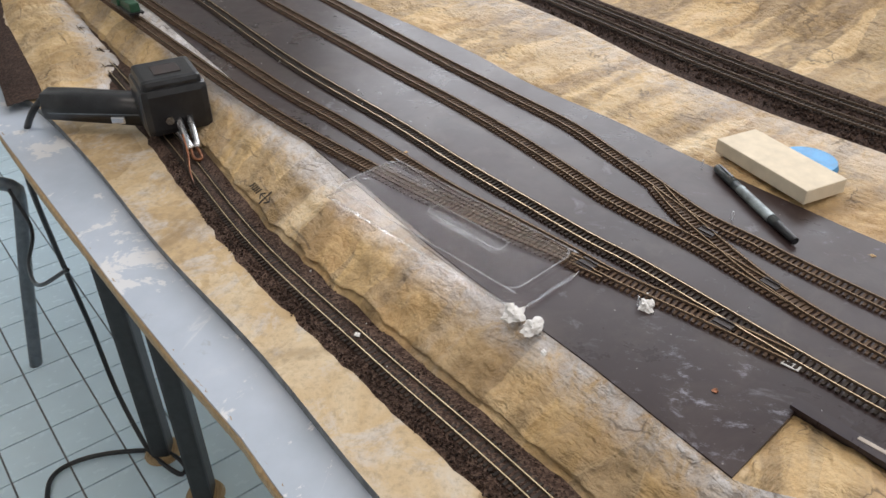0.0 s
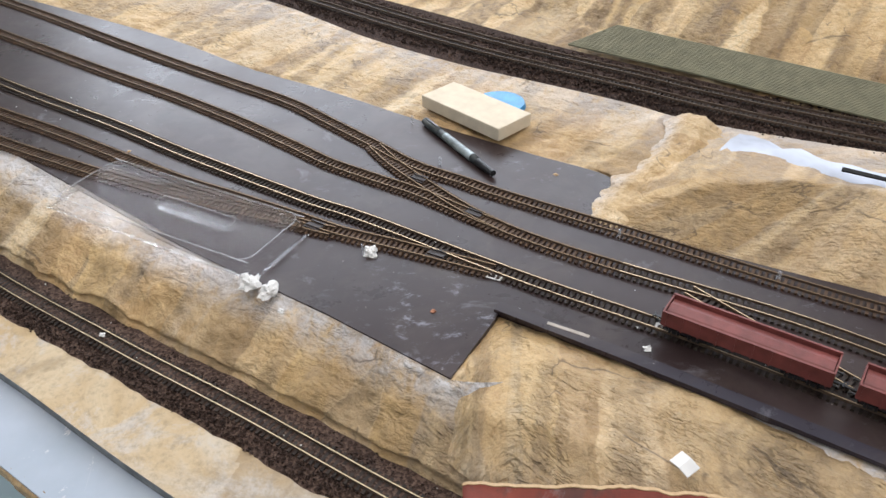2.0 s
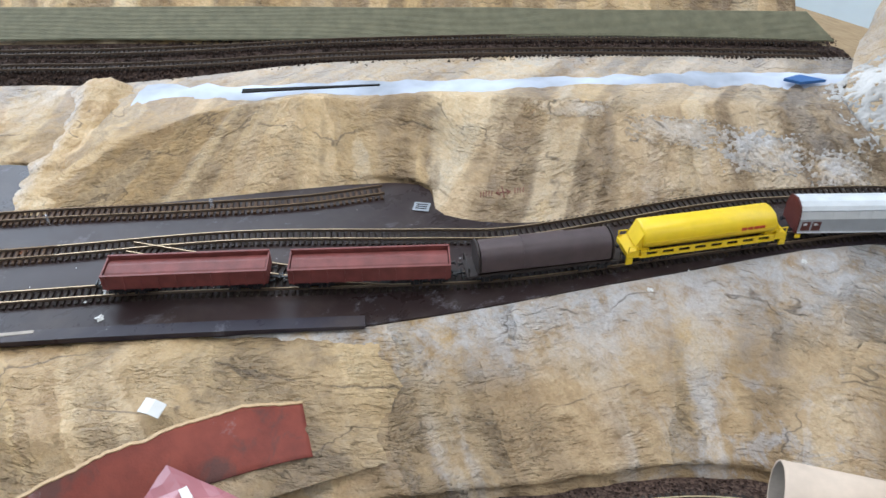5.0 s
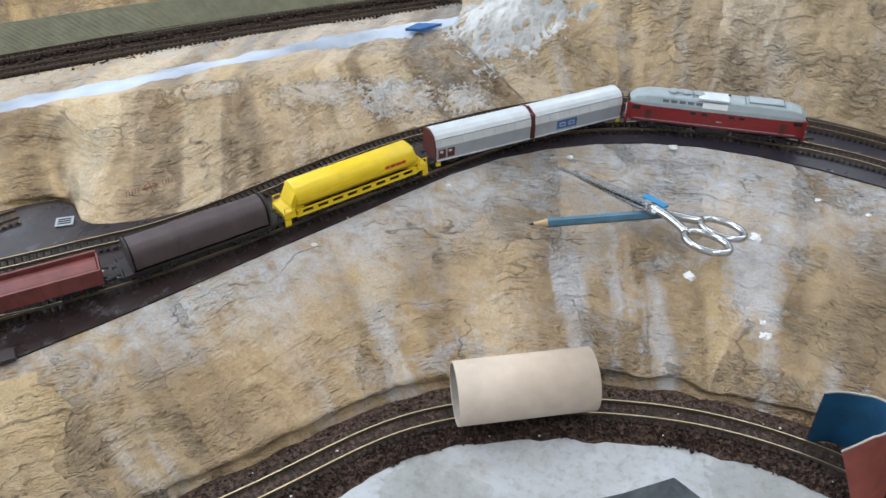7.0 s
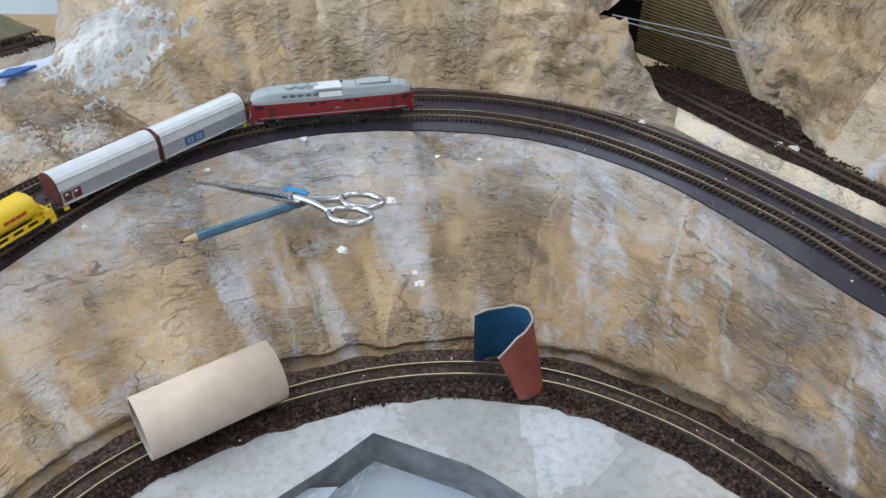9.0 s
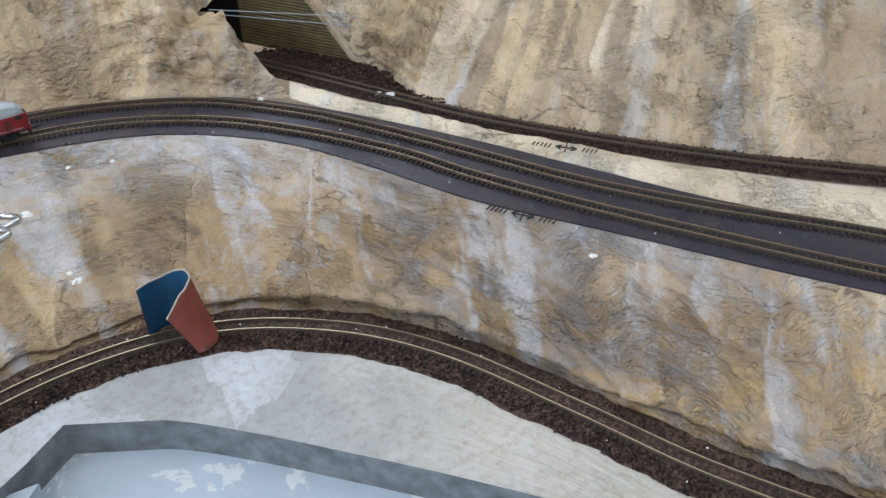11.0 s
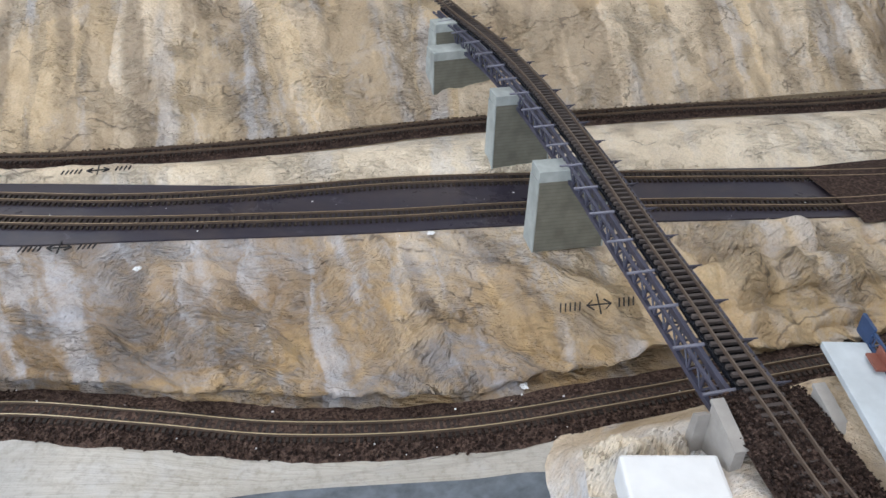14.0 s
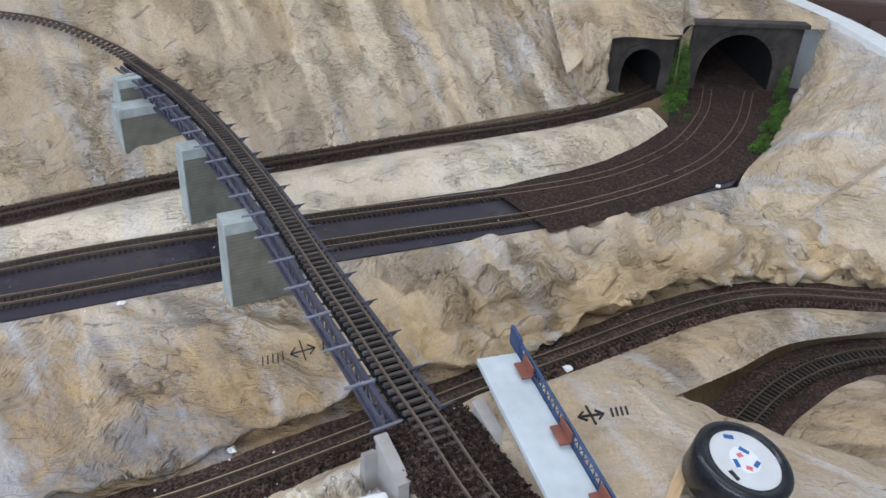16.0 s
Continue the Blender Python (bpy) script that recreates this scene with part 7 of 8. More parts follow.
part("lid", rod(B(), (0, 0, 0), (0, 0, 0.05), 0.30, 0.28, seg=28), "lightblue", bc)

pen = thing("marker_pen", -7.46, 0.78, 0.046, math.degrees(math.atan2(0.66, 1.28)), "dark marker pen with a torn silver label", "pen")
part("barrel", rod(B(), (-0.42, 0, 0), (0.34, 0, 0), 0.046, seg=20), "penbody", pen, "", True)
part("cap", rod(B(), (-0.74, 0, 0), (-0.40, 0, 0), 0.042, 0.050, seg=20), "penbody", pen, "", True)
part("label", rod(B(), (-0.30, 0, 0), (0.24, 0, 0), 0.0480, seg=20), "foil", pen, "torn silver label")
part("end_plug", rod(B(), (0.34, 0, 0), (0.62, 0, 0), 0.044, 0.034, seg=20), "black", pen)
part("clip", box(B(), (-0.58, 0, 0.053), (0.26, 0.022, 0.012), None, 0.003), "penbody", pen)

# clear blister cover
bl_ = thing("blister_cover", -6.42, -1.95, 0.015, 58, "clear plastic blister cover lying on the siding", "plastic cover")
rings = []
for zz, k in ((0.0, 1.0), (0.10, 0.97), (0.14, 0.93)):
    hw, hd, rc = 1.24 * k, 0.42 * k, 0.14
    ring = []
    for cx, cy, a0 in ((hw - rc, hd - rc, 0), (-hw + rc, hd - rc, 90), (-hw + rc, -hd + rc, 180), (hw - rc, -hd + rc, 270)):
        for k2 in range(6):
            a = radians(a0 + 18 * k2)
            ring.append((cx + rc * math.cos(a), cy + rc * math.sin(a), zz))
    rings.append(ring)
bm = ring_loft(B(), rings, False)
bm.faces.new([v_ for v_ in bm.verts if abs(v_.co.z - 0.14) < 1e-6])
shell = part("shell", bm, "clear", bl_)
shell.visible_shadow = False
rings = []
for zz, k in ((0.142, 1.0), (0.20, 0.9)):
    ring = []
    for cx, a0 in ((0.38 * k, -90), (-0.38 * k, 90)):
        for k2 in range(9):
            a = radians(a0 + 22.5 * k2)
            ring.append((cx + 0.3 + 0.075 * k * math.cos(a), -0.05 + 0.075 * k * math.sin(a), zz))
    rings.append(ring)
rg = part("raised_grip", ring_loft(B(), rings), "clear_thin", bl_)
rg.visible_shadow = False
for a_, b_ in (((-1.24, -0.42), (1.24, -0.42)), ((1.24, -0.42), (1.24, 0.42)), ((-1.24, 0.42), (1.24, 0.42)), ((-1.24, -0.42), (-1.24, 0.42))):
    fl = part("flange", box(B(), ((a_[0] + b_[0]) / 2, (a_[1] + b_[1]) / 2, 0.006), (abs(a_[0] - b_[0]) + 0.03, abs(a_[1] - b_[1]) + 0.03, 0.01)), "clear", bl_)
    fl.visible_shadow = False


def outline_glint(hw, hd, rc, z, cx0=0.0, cy0=0.0, r=0.007):
    """Pale rods round the moulded cover's rounded rim that stand in for its highlights."""
    pts = []
    for cx, cy, a0 in ((hw - rc, hd - rc, 0), (-hw + rc, hd - rc, 90), (-hw + rc, -hd + rc, 180), (hw - rc, -hd + rc, 270)):
        for k2 in range(5):
            a = radians(a0 + 22.5 * k2)
            pts.append((cx0 + cx + rc * math.cos(a), cy0 + cy + rc * math.sin(a), z))
    rim_ob = tube_path("rim_highlight", pts + pts[:1], r, "clear_edge", bl_, "", 6)
    rim_ob.visible_shadow = False


outline_glint(1.15, 0.39, 0.13, 0.14, r=0.0045)
outline_glint(0.44, 0.075, 0.06, 0.20, 0.3, -0.05, 0.0045)


def crumb(name, x, y, z, r, material, label, category, group, seed, flat=0.6, turn=0.0):
    """A small irregular lump."""
    rnd = np.random.RandomState(seed)
    t = thing(name, x, y, z, turn, label, category, group)
    bm = B()
    bmesh.ops.create_icosphere(bm, subdivisions=3, radius=r)
    for v_ in bm.verts:
        k = 0.95 + 0.75 * noise.fractal(v_.co / r * 1.3 + Vector((seed * 3.1, 0, 0)), 0.8, 2.1, 3)
        v_.co = Vector((v_.co.x * k, v_.co.y * k, max(-0.2 * r, v_.co.z * flat * k)))
    bmesh.ops.translate(bm, vec=(0, 0, 0.2 * r), verts=bm.verts)
    part("lump", bm, material, t)
    return t


for k, (x, y, r) in enumerate(((-5.36, -1.16, 0.075), (-5.24, -0.98, 0.075), (-5.0, -0.86, 0.022), (-5.72, -0.15, 0.06))):
    crumb("foam_scrap", x, y, 0.0, r, "white", "small white scrap of foam on the board", "scrap", "white scraps", k, 0.9)
WHITE = [(0.307, 7.87, 0.0, 0.035), (1.2, 6.6, 0.12, 0.04), (0.83, 6.05, 0.02, 0.04), (1.44, 5.82, -0.13, 0.035), (3.71, 8.26, 0.0, 0.032), (5.257, 4.128, -0.02, 0.03), (6.29, 1.0, -0.43, 0.03), (1.40, 5.92, -0.1, 0.02),
         (1.6, 7.55, 0.0, 0.022), (2.0, 7.5, 0.0, 0.018), (7.1, 2.44, 0.0, 0.03), (-4.58, 2.06, 0.0, 0.03), (-4.34, 1.91, 0.0, 0.03), (-5.298, -2.445, -0.40, 0.025), (7.5, -1.23, 0.02, 0.035), (11.33, -2.35, 0.02, 0.03),
         (-2.9, 4.3, 0.0, 0.02), (-1.3, 6.4, 0.0, 0.022), (-0.5, 7.3, 0.0, 0.025), (-1.9, 5.2, 0.0, 0.02), (5.0, 7.6, 0.06, 0.055), (4.9, 7.68, 0.06, 0.04)]
for k, (x, y, z, r) in enumerate(WHITE):
    crumb("plaster_crumb", x, y, z, r, "white", "white plaster crumb fallen on the layout", "crumb", "plaster crumbs", 20 + k, 0.5)
for k, (x, y, r) in enumerate(((-7.8, -2.75, 0.02), (-5.6, 0.35, 0.022), (-6.9, 1.7, 0.02), (-5.5, 1.75, 0.03), (-7.05, 0.12, 0.025), (-4.9, 0.35, 0.02))):
    crumb("rust_crumb", x, y, 0.0, r, "copper" if k % 2 else "rawwood", "small brown crumb on the board", "crumb", "brown crumbs", 60 + k, 0.4)

for x, y, a in ((-5.72, -0.22, 20), (-7.2, 0.55, 40), (-5.75, 2.05, 10), (-5.05, 3.2, 15), (-8.15, 0.30, 25)):
    t = thing("plastic_clip", x, y, 0.0, a, "small clear plastic clip standing on the board", "clip", "plastic clips")
    ob = part("clip", box(B(), (0, 0, 0.05), (0.035, 0.012, 0.10), None, 0.003), "clear_edge", t)
t = thing("number_tag", -5.29, 0.88, 0.004, 62, "small pale tag with dark marks on the board", "tag")
part("card", box(B(), (0, 0, 0.004), (0.13, 0.06, 0.006)), "white", t)
for k in range(3):
    part("mark", box(B(), (-0.04 + 0.04 * k, 0, 0.008), (0.018, 0.032, 0.003)), "ink", t)

# loose strip lying along the board's cut edge
st = thing("loose_strip", -3.95, 2.1, 0.006, math.degrees(math.atan2(2.46, 1.83)), "dark torn strip of board along the cut edge", "strip")
part("strip", prism(B(), [(-1.55, 0.02), (1.55, 0.0), (1.55, 0.03), (0.6, 0.05), (-0.4, 0.06), (-1.55, 0.05)], -0.06, 0.05, "y"), "board", st)
part("torn_edge", box(B(), (-0.95, 0.02, 0.05), (0.34, 0.035, 0.02), Matrix.Rotation(radians(4), 4, "Z"), 0.006), "cardin", st, "bare torn paper edge")

# red abrasive sheet on the front slope
def torn_sheet(seed):
    """A long torn strip of paper bent over the mound, with a frayed upper edge; u runs along it, v up it."""
    rnd = np.random.RandomState(seed)
    x0, y0, z0 = -3.11, 0.43, -0.22
    t = thing("abrasive_sheet", x0, y0, z0, 0, "torn brick red abrasive sheet on the plaster slope", "abrasive paper", "abrasive sheets")
    nx, ny = 60, 12
    fray = np.cumsum(rnd.randn(nx + 1)) * 0.010
    fray -= np.linspace(fray[0], fray[-1], nx + 1)
    rise = np.interp(np.linspace(0, 1, nx + 1), (0, 0.22, 0.42, 0.62, 0.72, 0.85, 1), (0.80, 0.78, 0.86, 1.0, 1.08, 1.10, 1.0))
    low0, low1 = np.array((-3.11, 0.43, -0.22)), np.array((-2.43, 2.47, -0.20))
    up0, up1 = np.array((-3.42, 0.45, -0.14)), np.array((-2.76, 2.62, -0.08))
    verts = []
    for side in (0.0, 0.007):
        for j in range(ny + 1):
            for i in range(nx + 1):
                u, v_ = i / nx, j / ny
                k = v_ * (rise[i] + fray[i] * 1.6)
                p = (low0 * (1 - u) + low1 * u) * (1 - k) + (up0 * (1 - u) + up1 * u) * k
                z = p[2] + side + (0.085 + 0.10 * v_) * math.sin(math.pi * u) ** 0.7 + 0.012 * math.sin(9 * u + 4 * v_)
                verts.append((p[0] - x0, p[1] - y0, z - z0))
    faces, m = [], (nx + 1) * (ny + 1)
    for j in range(ny):
        for i in range(nx):
            q_ = j * (nx + 1) + i
            faces.append((q_ + m, q_ + 1 + m, q_ + nx + 2 + m, q_ + nx + 1 + m))
            faces.append((q_, q_ + nx + 1, q_ + nx + 2, q_ + 1))
    edge = [i for i in range(nx + 1)] + [j * (nx + 1) + nx for j in range(1, ny + 1)] + [ny * (nx + 1) + i for i in range(nx - 1, -1, -1)] + [j * (nx + 1) for j in range(ny - 1, 0, -1)]
    for a_, b_ in zip(edge, edge[1:] + edge[:1]):
        faces.append((a_, b_, b_ + m, a_ + m))
    arrays("sheet", verts, faces, "sand_red", t, "", None, True)
    rim_ = [verts[m + ny * (nx + 1) + i] for i in range(nx + 1)]
    v, q = ribbon(np.array(rim_), -0.010, 0.012, -0.006, 0.004)
    arrays("frayed_edge", v, q, "rawwood", t, "pale frayed paper edge")
    return t


torn_sheet(4)
wr_ = thing("sweet_wrapper", -2.55, 1.66, -0.075, 70, "crumpled pink wrapper on the red sheet", "wrapper", tilt=(0, 0))
bm = B()
peak, left, right, fold = (-0.05, 0.26, 0.10), (-0.34, -0.06, 0.03), (0.36, -0.12, 0.02), (0.06, -0.10, 0.13)
tail_l, tail_r = (-0.22, -0.34, -0.06), (0.30, -0.36, -0.08)
vs = [bm.verts.new(p) for p in (peak, left, right, fold, tail_l, tail_r)]
for tri_ in ((0, 1, 3), (0, 3, 2), (1, 4, 3), (3, 4, 5), (3, 5, 2)):
    bm.faces.new([vs[k] for k in tri_])
bmesh.ops.subdivide_edges(bm, edges=bm.edges, cuts=4, use_grid_fill=True)
for v_ in bm.verts:
    v_.co.z += 0.022 * noise.noise(v_.co * 9) + 0.012 * noise.noise(v_.co * 21)
bmesh.ops.recalc_face_normals(bm, faces=bm.faces)
bmesh.ops.solidify(bm, geom=bm.faces, thickness=0.006)
part("foil", bm, "rose_foil", wr_)
part("print", prism(B(), [(0.0, 0.02), (0.05, 0.03), (0.075, -0.06), (0.02, -0.07)], 0.135, 0.142, "z"), "white", wr_)
ps = thing("paper_scrap", -3.20, 1.81, 0.10, 30, "small white paper scrap on the plaster mound", "paper scrap", tilt=(12, 6))
part("paper", prism(B(), [(-0.075, 0.0), (0.0, 0.02), (0.075, 0.005), (0.075, 0.012), (0.0, 0.027), (-0.075, 0.007)], -0.05, 0.055, "y"), "white", ps)

# cardboard tube over the lower track
tb = thing("cardboard_tube", 0.055, 4.685, -0.38, 34, "pale cardboard tube lying over the lower track", "cardboard tube")
bm = B()
rings = []
def hollow(bm, half, r1, r2, zc, seg=44):
    """A hollow tube along x."""
    rings = [[bm.verts.new((xx, rr_ * math.cos(a), zc + rr_ * math.sin(a))) for a in np.linspace(0, 2 * math.pi, seg, endpoint=False)] for xx, rr_ in ((-half, r1), (half, r1), (half, r2), (-half, r2))]
    for a_, b_ in zip(rings, rings[1:] + rings[:1]):
        for i in range(seg):
            bm.faces.new((a_[i], a_[(i + 1) % seg], b_[(i + 1) % seg], b_[i]))
    bmesh.ops.recalc_face_normals(bm, faces=bm.faces)
    return bm


wall_tube = part("tube", hollow(bm, 0.465, 0.215, 0.208, 0.215), "cardboard", tb)
for p_ in wall_tube.data.polygons:
    p_.use_smooth = abs(p_.normal.x) < 0.5
part("lining", hollow(B(), 0.463, 0.2075, 0.203, 0.215), "cardin", tb, "grey card lining")

# folded abrasive paper standing over the track
fp = thing("folded_abrasive_paper", 2.10, 5.08, -0.42, 0, "curled abrasive paper, blue backed and red faced, standing on the track", "abrasive paper", "abrasive sheets")
foot = curve([(-0.26, 0.17), (-0.10, 0.24), (0.08, 0.22), (0.20, 0.12), (0.23, 0.0), (0.19, -0.12), (0.10, -0.19), (0.04, -0.20)], 0.02)
head = curve([(-0.27, 0.20), (-0.17, 0.25), (-0.04, 0.25), (0.07, 0.16), (0.11, 0.02), (0.05, -0.10), (-0.04, -0.15), (-0.13, -0.18)], 0.02)
n_, m_ = 44, 12
foot, head = resampled(foot, n_ + 1), resampled(head, n_ + 1)
nrm_ = normals2d(foot)
rims = []
for nm, off_, mat_ in (("red_face", 0.005, "sand_red"), ("blue_back", -0.003, "sand_blue")):
    verts, faces = [], []
    for j in range(m_ + 1):
        for i in range(n_ + 1):
            u, v_ = i / n_, j / m_
            full = float(np.interp(u, (0, 0.25, 0.5, 0.7, 0.85, 1.0), (0.45, 0.47, 0.58, 0.58, 0.54, 0.40)))
            x_, y_ = foot[i, :2] * (1 - v_) + head[i, :2] * v_ + nrm_[i] * off_
            verts.append((x_, y_, v_ * full + 0.006 * math.sin(14 * u + 3 * v_)))
    for j in range(m_):
        for i in range(n_):
            q_ = j * (n_ + 1) + i
            faces.append((q_, q_ + 1, q_ + n_ + 2, q_ + n_ + 1))
    rims.append(np.array(verts[m_ * (n_ + 1):]))
    arrays(nm, verts, faces, mat_, fp, "", None, True)
v, q = ribbon((rims[0] + rims[1]) / 2, -0.006, 0.006, -0.008, 0.003)
arrays("torn_rim", v, q, "cardin", fp, "pale torn paper rim")

# scissors and pencil
sc = thing("scissors", 0.35, 6.70, 0.10, -15.3, "polished steel scissors lying half open on the plaster", "scissors", tilt=(-9, 0))
for sgn in (1, -1):
    bm = prism(B(), [(-0.88, 0.0), (-0.5, 0.060 * sgn), (-0.1, 0.095 * sgn), (0.10, 0.075 * sgn), (0.12, -0.05 * sgn), (-0.1, -0.03 * sgn)], 0.012 * sgn, 0.012 * sgn + 0.016, "z")
    bmesh.ops.transform(bm, matrix=Matrix.Rotation(sgn * radians(2.5), 4, "Z"), verts=bm.verts)
    bl2 = part("blade", bm, "bladesteel", sc)
    cx, cy = (0.595, -0.195) if sgn > 0 else (0.575, 0.165)
    tube_path("shank", [(0.02, 0.0, 0.014 * sgn), (0.18, cy * 0.25, 0.014 * sgn), (0.32, cy * 0.62, 0.014 * sgn), (cx - 0.17, cy * 0.95, 0.014 * sgn)], 0.034, "steel", bl2)
    ring = [(cx + 0.175 * math.cos(a), cy + 0.135 * math.sin(a), 0.014 * sgn) for a in np.linspace(math.pi, 3 * math.pi + 0.01, 26)]
    tube_path("finger_ring", ring, 0.030, "steel", bl2)
part("pivot", rod(B(), (0, 0, -0.02), (0, 0, 0.04), 0.035, seg=14), "steel", sc)
part("tab", box(B(), (0.02, 0.07, 0.03), (0.22, 0.07, 0.02), Matrix.Rotation(radians(-12), 4, "Z"), 0.006), "lightblue", sc, "bright blue tab at the pivot")
pc = thing("pencil", -0.05, 6.38, 0.05, math.degrees(math.atan2(0.52, 0.80)), "grey-blue lacquered pencil lying under the scissors", "pencil")
hexa = [(0.038 * math.cos(math.pi * k / 3), 0.038 * math.sin(math.pi * k / 3)) for k in range(6)]
part("shaft", prism(B(), hexa, -0.34, 0.62), "pencilblue", pc)
part("tip", rod(B(), (-0.45, 0, 0), (-0.34, 0, 0), 0.012, 0.036, seg=12), "rawwood", pc, "bare wooden point")
part("lead", rod(B(), (-0.49, 0, 0), (-0.45, 0, 0), 0.002, 0.012, seg=8), "ink", pc)

# blue arrowhead, and a black strip for the dark of the slit in the filler seam
sl = thing("gap_shade_strip", -5.85, 4.72, 0.29, math.degrees(math.atan2(1.2, 0.85)), "black strip standing in for the dark of a slit in the pale blue filler", "slit")
part("slit", prism(B(), [(-0.62, -0.035), (0.75, -0.008), (0.75, 0.008), (-0.62, 0.035)], 0.035, 0.05, "z"), "void", sl)
se_sub = se[14 * 8:] + (0, 0, 0.035)
wide_ = np.interp(np.linspace(0, 1, len(se_sub)), (0, 0.12, 0.45, 1), (0.24, 0.20, 0.08, 0.05))[:, None]
side_ = np.c_[normals2d(se_sub), np.zeros(len(se_sub))]
loft("filler_seam", [uneven(se_sub, -0.15, -0.02, 0.08) - side_ * wide_, se_sub + (0, 0, 0.012), uneven(se_sub, 0.13, -0.02, 0.08) + side_ * wide_ * 0.6], [5, 5], "blue_white", "pale blue filler along the hill's crest", 0.03, along=2)
chip = thing("blue_chip", -2.66, 8.62, 0.34, 45, "bright blue plastic chip stuck in the filler", "chip")
part("chip", prism(B(), [(-0.2, -0.02), (-0.05, -0.09), (0.22, -0.02), (-0.02, 0.08)], 0.0, 0.03, "z"), "blue", chip)

# ---------------------------------------------------------------- right-hand end
pf = thing("platform", 5.72, -1.17, 1.03, 213, "pale grey model platform with a blue fence and brown benches", "platform")
part("slab", box(B(), (0.18, -0.002, 0.056), (1.30, 0.235, 0.038), None, 0.005), "platform", pf)
fn = part("fence", box(B(), (0.18, 0.127, 0.075), (1.36, 0.014, 0.02)), "fence", pf, "dark blue lattice fence")
part("rail", box(B(), (0.18, 0.127, 0.155), (1.36, 0.014, 0.014)), "fence", fn)
for k in range(24):
    x = -0.48 + k * 0.0574
    part("baluster", rod(B(), (x, 0.127, 0.07), (x, 0.127, 0.155), 0.005, seg=5), "fence", fn)
    if k < 23:
        part("lattice_bar", rod(B(), (x, 0.127, 0.085), (x + 0.0574, 0.127, 0.15), 0.004, seg=5), "fence", fn)
part("end_panel", box(B(), (-0.52, 0.127, 0.12), (0.14, 0.02, 0.12), None, 0.004), "fence", fn)
for x in (-0.28, 0.22, 0.66):
    b_ = part("bench", box(B(), (x, 0.078, 0.105), (0.127, 0.055, 0.014)), "bench", pf, "brown bench")
    part("backrest", box(B(), (x, 0.106, 0.135), (0.127, 0.010, 0.06)), "bench", b_)

tp = thing("tape_roll", 5.63, -2.17, 1.03, -13, "roll of black insulating tape on the plateau", "tape roll", tilt=(11, 0))
bm = B()
rings = []
for zz, rr_ in ((0, 0.225), (0.012, 0.235), (0.178, 0.235), (0.19, 0.225), (0.19, 0.172), (0.0, 0.172)):
    rings.append([(rr_ * math.cos(a), rr_ * math.sin(a), zz) for a in np.linspace(0, 2 * math.pi, 48, endpoint=False)])
vs = [[bm.verts.new(p) for p in ring] for ring in rings]
for a_, b_ in zip(vs, vs[1:] + vs[:1]):
    for i in range(48):
        bm.faces.new((a_[i], a_[(i + 1) % 48], b_[(i + 1) % 48], b_[i]))
bmesh.ops.recalc_face_normals(bm, faces=bm.faces)
part("winding", bm, "tape", tp, "", True)
dsk = part("label_disc", rod(B(), (0, 0, 0.176), (0, 0, 0.184), 0.173, seg=40), "core", tp, "pale round label with small marks")
part("core_hole", rod(B(), (0, 0, 0.184), (0, 0, 0.1865), 0.075, seg=30), "white", dsk, "white middle of the label")
for a, r_, m_, w_ in ((20, 0.055, "blue", 0.05), (75, 0.03, "pink", 0.03), (150, 0.06, "blue", 0.045), (215, 0.05, "pink", 0.03), (280, 0.055, "blue", 0.045), (50, 0.135, "blue", 0.05), (170, 0.135, "ink", 0.055)):
    part("mark", box(B(), (r_ * math.cos(radians(a)), r_ * math.sin(radians(a)), 0.1875), (w_, 0.022, 0.003), Matrix.Rotation(radians(a + 70), 4, "Z")), m_, dsk)
wd = thing("wooden_stick", 5.52, -1.93, 1.0, -12, "short bare wooden stick on the plateau", "stick")
part("stick", box(B(), (0, 0, 0.02), (0.30, 0.06, 0.03), None, 0.004), "rawwood", wd)
wb_ = thing("white_block", 4.93, -0.50, 0.80, -55, "white foam block beside the bridge's near end", "foam block")
part("block", box(B(), (0, 0, -0.10), (0.50, 0.46, 0.20), None, 0.02), "white", wb_)
mound("crumpled_cloth", 5.22, -0.26, 0.48, 0.32, 0.17, 0.22, -58, "plaster_strip", "crumpled whitish plaster cloth behind the foam block", 6, 1.5, 56, 0.13, 7.0)
crust("crumpled_filler", 5.22, -0.36, 0.19, 0.10, -40, ("near_plateau",), "white", "crumpled white filler beside the bridge's near end", 9.0)


# small printed label at the end of the rear siding
lab = thing("printed_label", -3.87, 4.58, 0.0, 40, "small grey printed label lying on the dark board", "label")
part("card", box(B(), (0, 0, 0.007), (0.14, 0.12, 0.008)), "silver", lab)
for y_ in (-0.03, 0.0, 0.03):
    part("printed_bar", box(B(), (0, y_, 0.013), (0.10, 0.012, 0.003)), "ink", lab)


# handwritten marks, as plain strokes
def marks(name, x, y, z, turn, tilt, strokes, label, ink="ink", size=1.0):
    t = thing(name, x, y, z, turn, label, "handwritten mark", "handwritten marks", tilt=tilt)
    for a_, b_ in strokes:
        d = Vector((b_[0] - a_[0], b_[1] - a_[1], 0))
        part("stroke", box(B(), ((a_[0] + b_[0]) / 2, (a_[1] + b_[1]) / 2, 0), (d.length + 0.006, 0.010 * size, 0.010), Matrix.Rotation(math.atan2(d.y, d.x), 4, "Z")), ink, t)


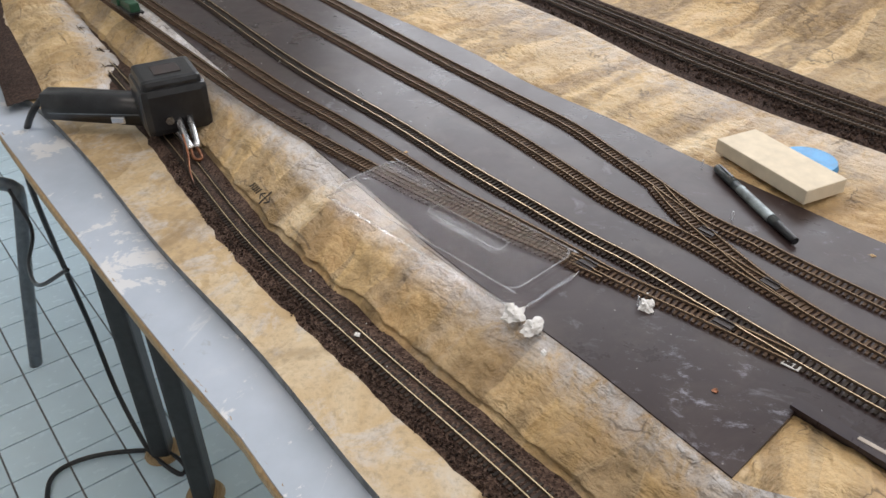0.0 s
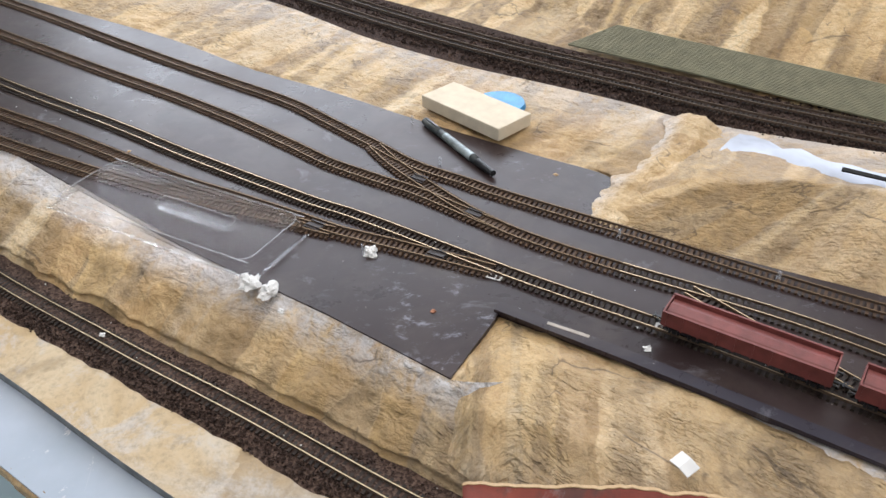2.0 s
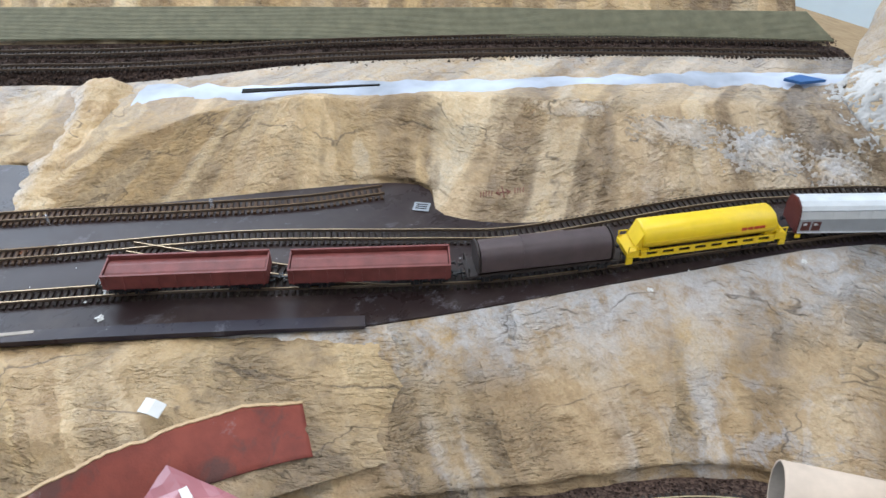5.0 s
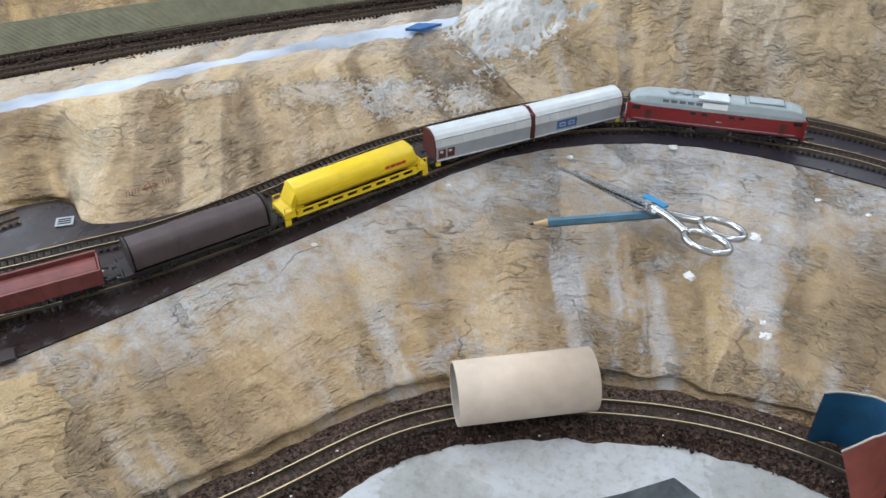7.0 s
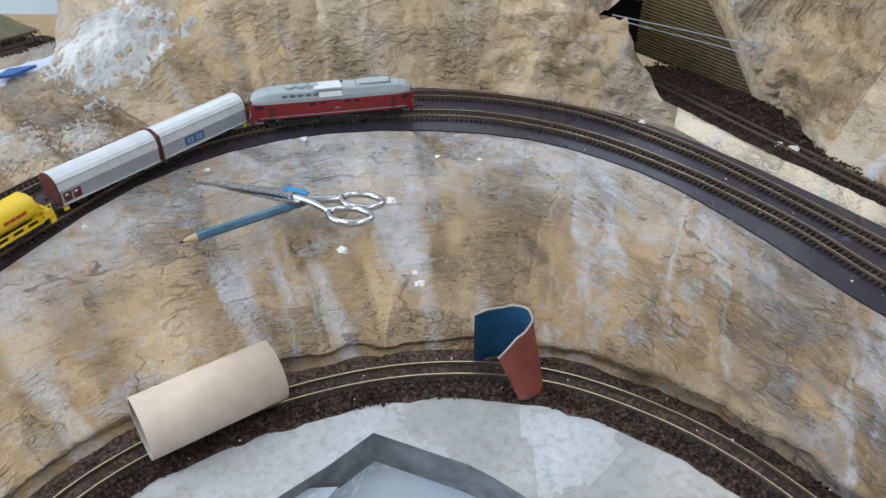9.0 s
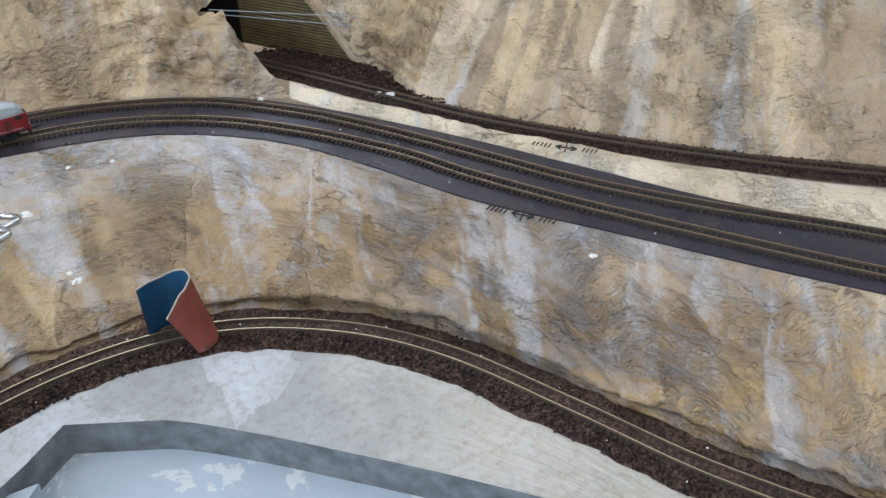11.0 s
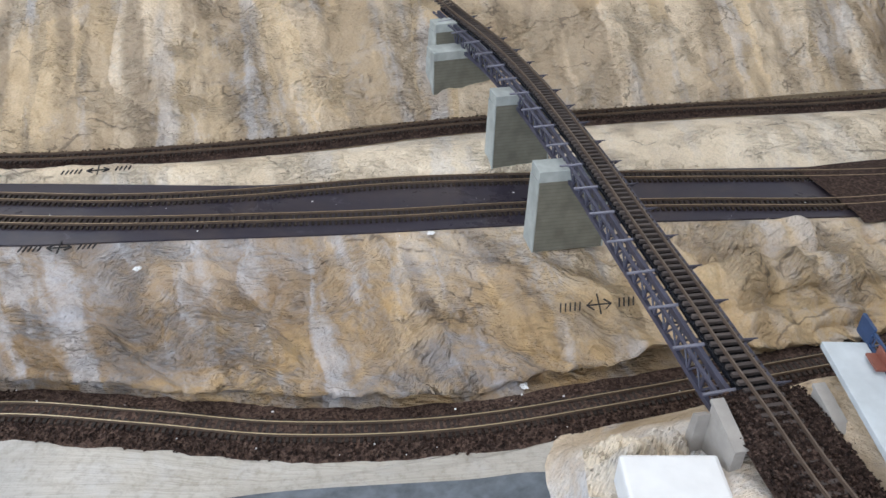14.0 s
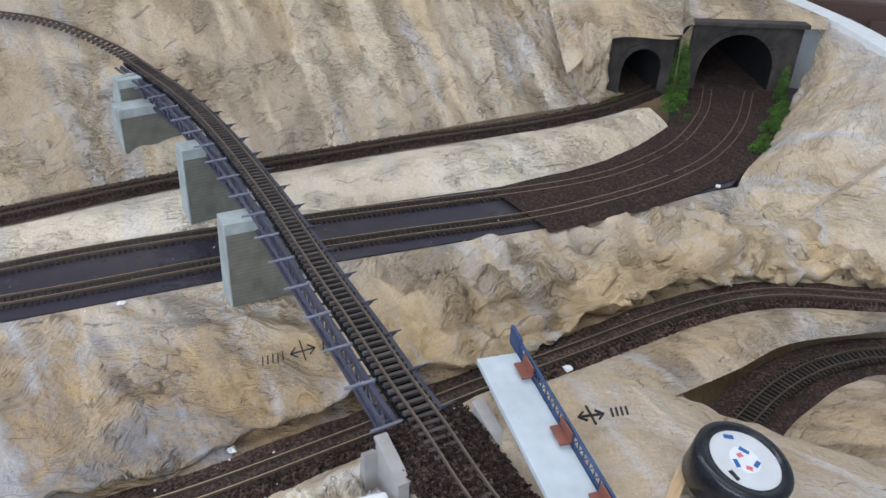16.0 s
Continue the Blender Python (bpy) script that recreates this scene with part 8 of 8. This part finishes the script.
ARROW = [((-0.10, 0), (0.10, 0)), ((0.0, -0.08), (0.0, 0.09)), ((-0.10, 0), (-0.05, 0.04)), ((-0.10, 0), (-0.05, -0.04)), ((0.10, 0), (0.05, 0.04)), ((0.10, 0), (0.05, -0.04))]
BARS = [((x_ - 0.008, -0.032), (x_ + 0.008, 0.034)) for x_ in (-0.32, -0.28, -0.24, -0.20, -0.16, 0.17, 0.21, 0.25, 0.29)]
marks("slope_mark", 7.10, 0.80, -0.055, -46, (32, 0), ARROW + BARS, "black handwritten arrow and bars on the plaster")
marks("board_edge_mark", 5.06, 4.90, 0.0, -49, (4, 0), ARROW + BARS, "black handwritten arrow and bars at the board's edge")
marks("strip_mark", 5.96, 5.55, 0.15, -44, (2, 0), ARROW + BARS, "black handwritten arrow and bars on the pale strip")
marks("plateau_mark", 5.90, -1.48, 1.02, -60, (0, 0), [((a[0] * 0.7, a[1] * 0.8), (b[0] * 0.7, b[1] * 0.8)) for a, b in ARROW + BARS[5:]], "black handwritten arrow and bars on the plateau")
marks("station_slope_mark", -6.72, -3.90, -0.10, 48, (30, 0), ARROW + BARS[:5], "black handwritten arrow and bars on the front slope")
marks("hill_mark", -3.42, 5.12, 0.15, 60, (24, 0), [((a[0] * 0.62, a[1] * 0.62), (b[0] * 0.62, b[1] * 0.62)) for a, b in ARROW + BARS], "faint handwritten arrow and bars on the hill", "bench", 0.7)

# dark brown cabinet beyond the far corner
cab = thing("cabinet", 20.5, -4.5, FLOOR_Z, 8, "dark brown veneered cabinet behind the layout", "cabinet")
part("body", box(B(), (0, 0, 4.2), (4, 9, 8.4), None, 0.05), "cabinet", cab)
for y_ in (-2.2, 2.2):
    d_ = part("door", box(B(), (-2.03, y_, 4.3), (0.12, 4.2, 7.6), None, 0.03), "cabinet", cab)
    part("knob", rod(B(), (-2.1, y_ * 0.2, 4.6), (-2.3, y_ * 0.2, 4.6), 0.12, seg=14), "steel", d_)
rim = stations([(17.2, -3.15, 1.06), (15.65, -3.95, 1.06), (14.5, -4.36, 1.06), (13.4, -4.65, 1.06)])
v, q = ribbon(rim, -0.22, 0.12, -1.6, 0.0)
tagged(arrays("table_rim", v, q, "white"), "whitish painted rim of the table behind the plaster", "", "", "structure")

# green shunter on the front siding
sh_line = curve([(-12.0, -9.3, 0), (-10.18, -6.96, 0), (-9.05, -5.5, 0)])
shn = on_track("green_shunter", sh_line, arc_of(sh_line, -10.9, -7.9), 0.9, "dark green model shunter on the front siding", "locomotive", "rolling stock of the station")
part("bonnet", box(B(), (0.14, 0, 0.16), (0.50, 0.15, 0.14), None, 0.02), "darkgreen", shn)
part("cab", box(B(), (-0.24, 0, 0.20), (0.28, 0.23, 0.22), None, 0.015), "darkgreen", shn)
part("roof", box(B(), (-0.24, 0, 0.318), (0.31, 0.25, 0.03), None, 0.012), "chassis", shn)
part("footplate", box(B(), (0, 0, 0.085), (0.84, 0.23, 0.02)), "black", shn)
for x in (-0.26, 0, 0.26):
    axle(shn, x)
buffers(shn, 0.41, 1)
buffers(shn, -0.41, -1)

# floor tiles near the aisle, each a tile of its own
TILE = 0.95
v, q = boxes([(0, 0, 0, 0)], (TILE - 0.035, TILE - 0.035, 0.05))
first = None
ang = radians(53.0)
ca, sa = math.cos(ang), math.sin(ang)
many = []
for i in range(-40, 60):
    for j in range(-60, 40):
        x, y = -9.58 + (i + 0.5) * TILE * ca - (j + 0.5) * TILE * sa, -11.38 + (i + 0.5) * TILE * sa + (j + 0.5) * TILE * ca
        if -13 <= i <= 5 and -4 <= j <= 8 and abs(x) < 25 and abs(y) < 25:
            if first is None:
                first = arrays("tile", v, q, "tile", room_floor)
                ob = first
            else:
                ob = new("tile", first.data)
                ob.parent = room_floor
            ob.matrix_basis = Matrix.Translation((x * D, y * D, FLOOR_Z * D)) @ Matrix.Rotation(ang, 4, "Z")
        elif -25.5 < x < 23.5 and -25.5 < y < 27:
            many.append((x, y, FLOOR_Z, ang))
v, q = boxes(many, (TILE - 0.035, TILE - 0.035, 0.05))
tagged(arrays("tiles", v, q, "tile", room_floor), "", "", "", "stuff")
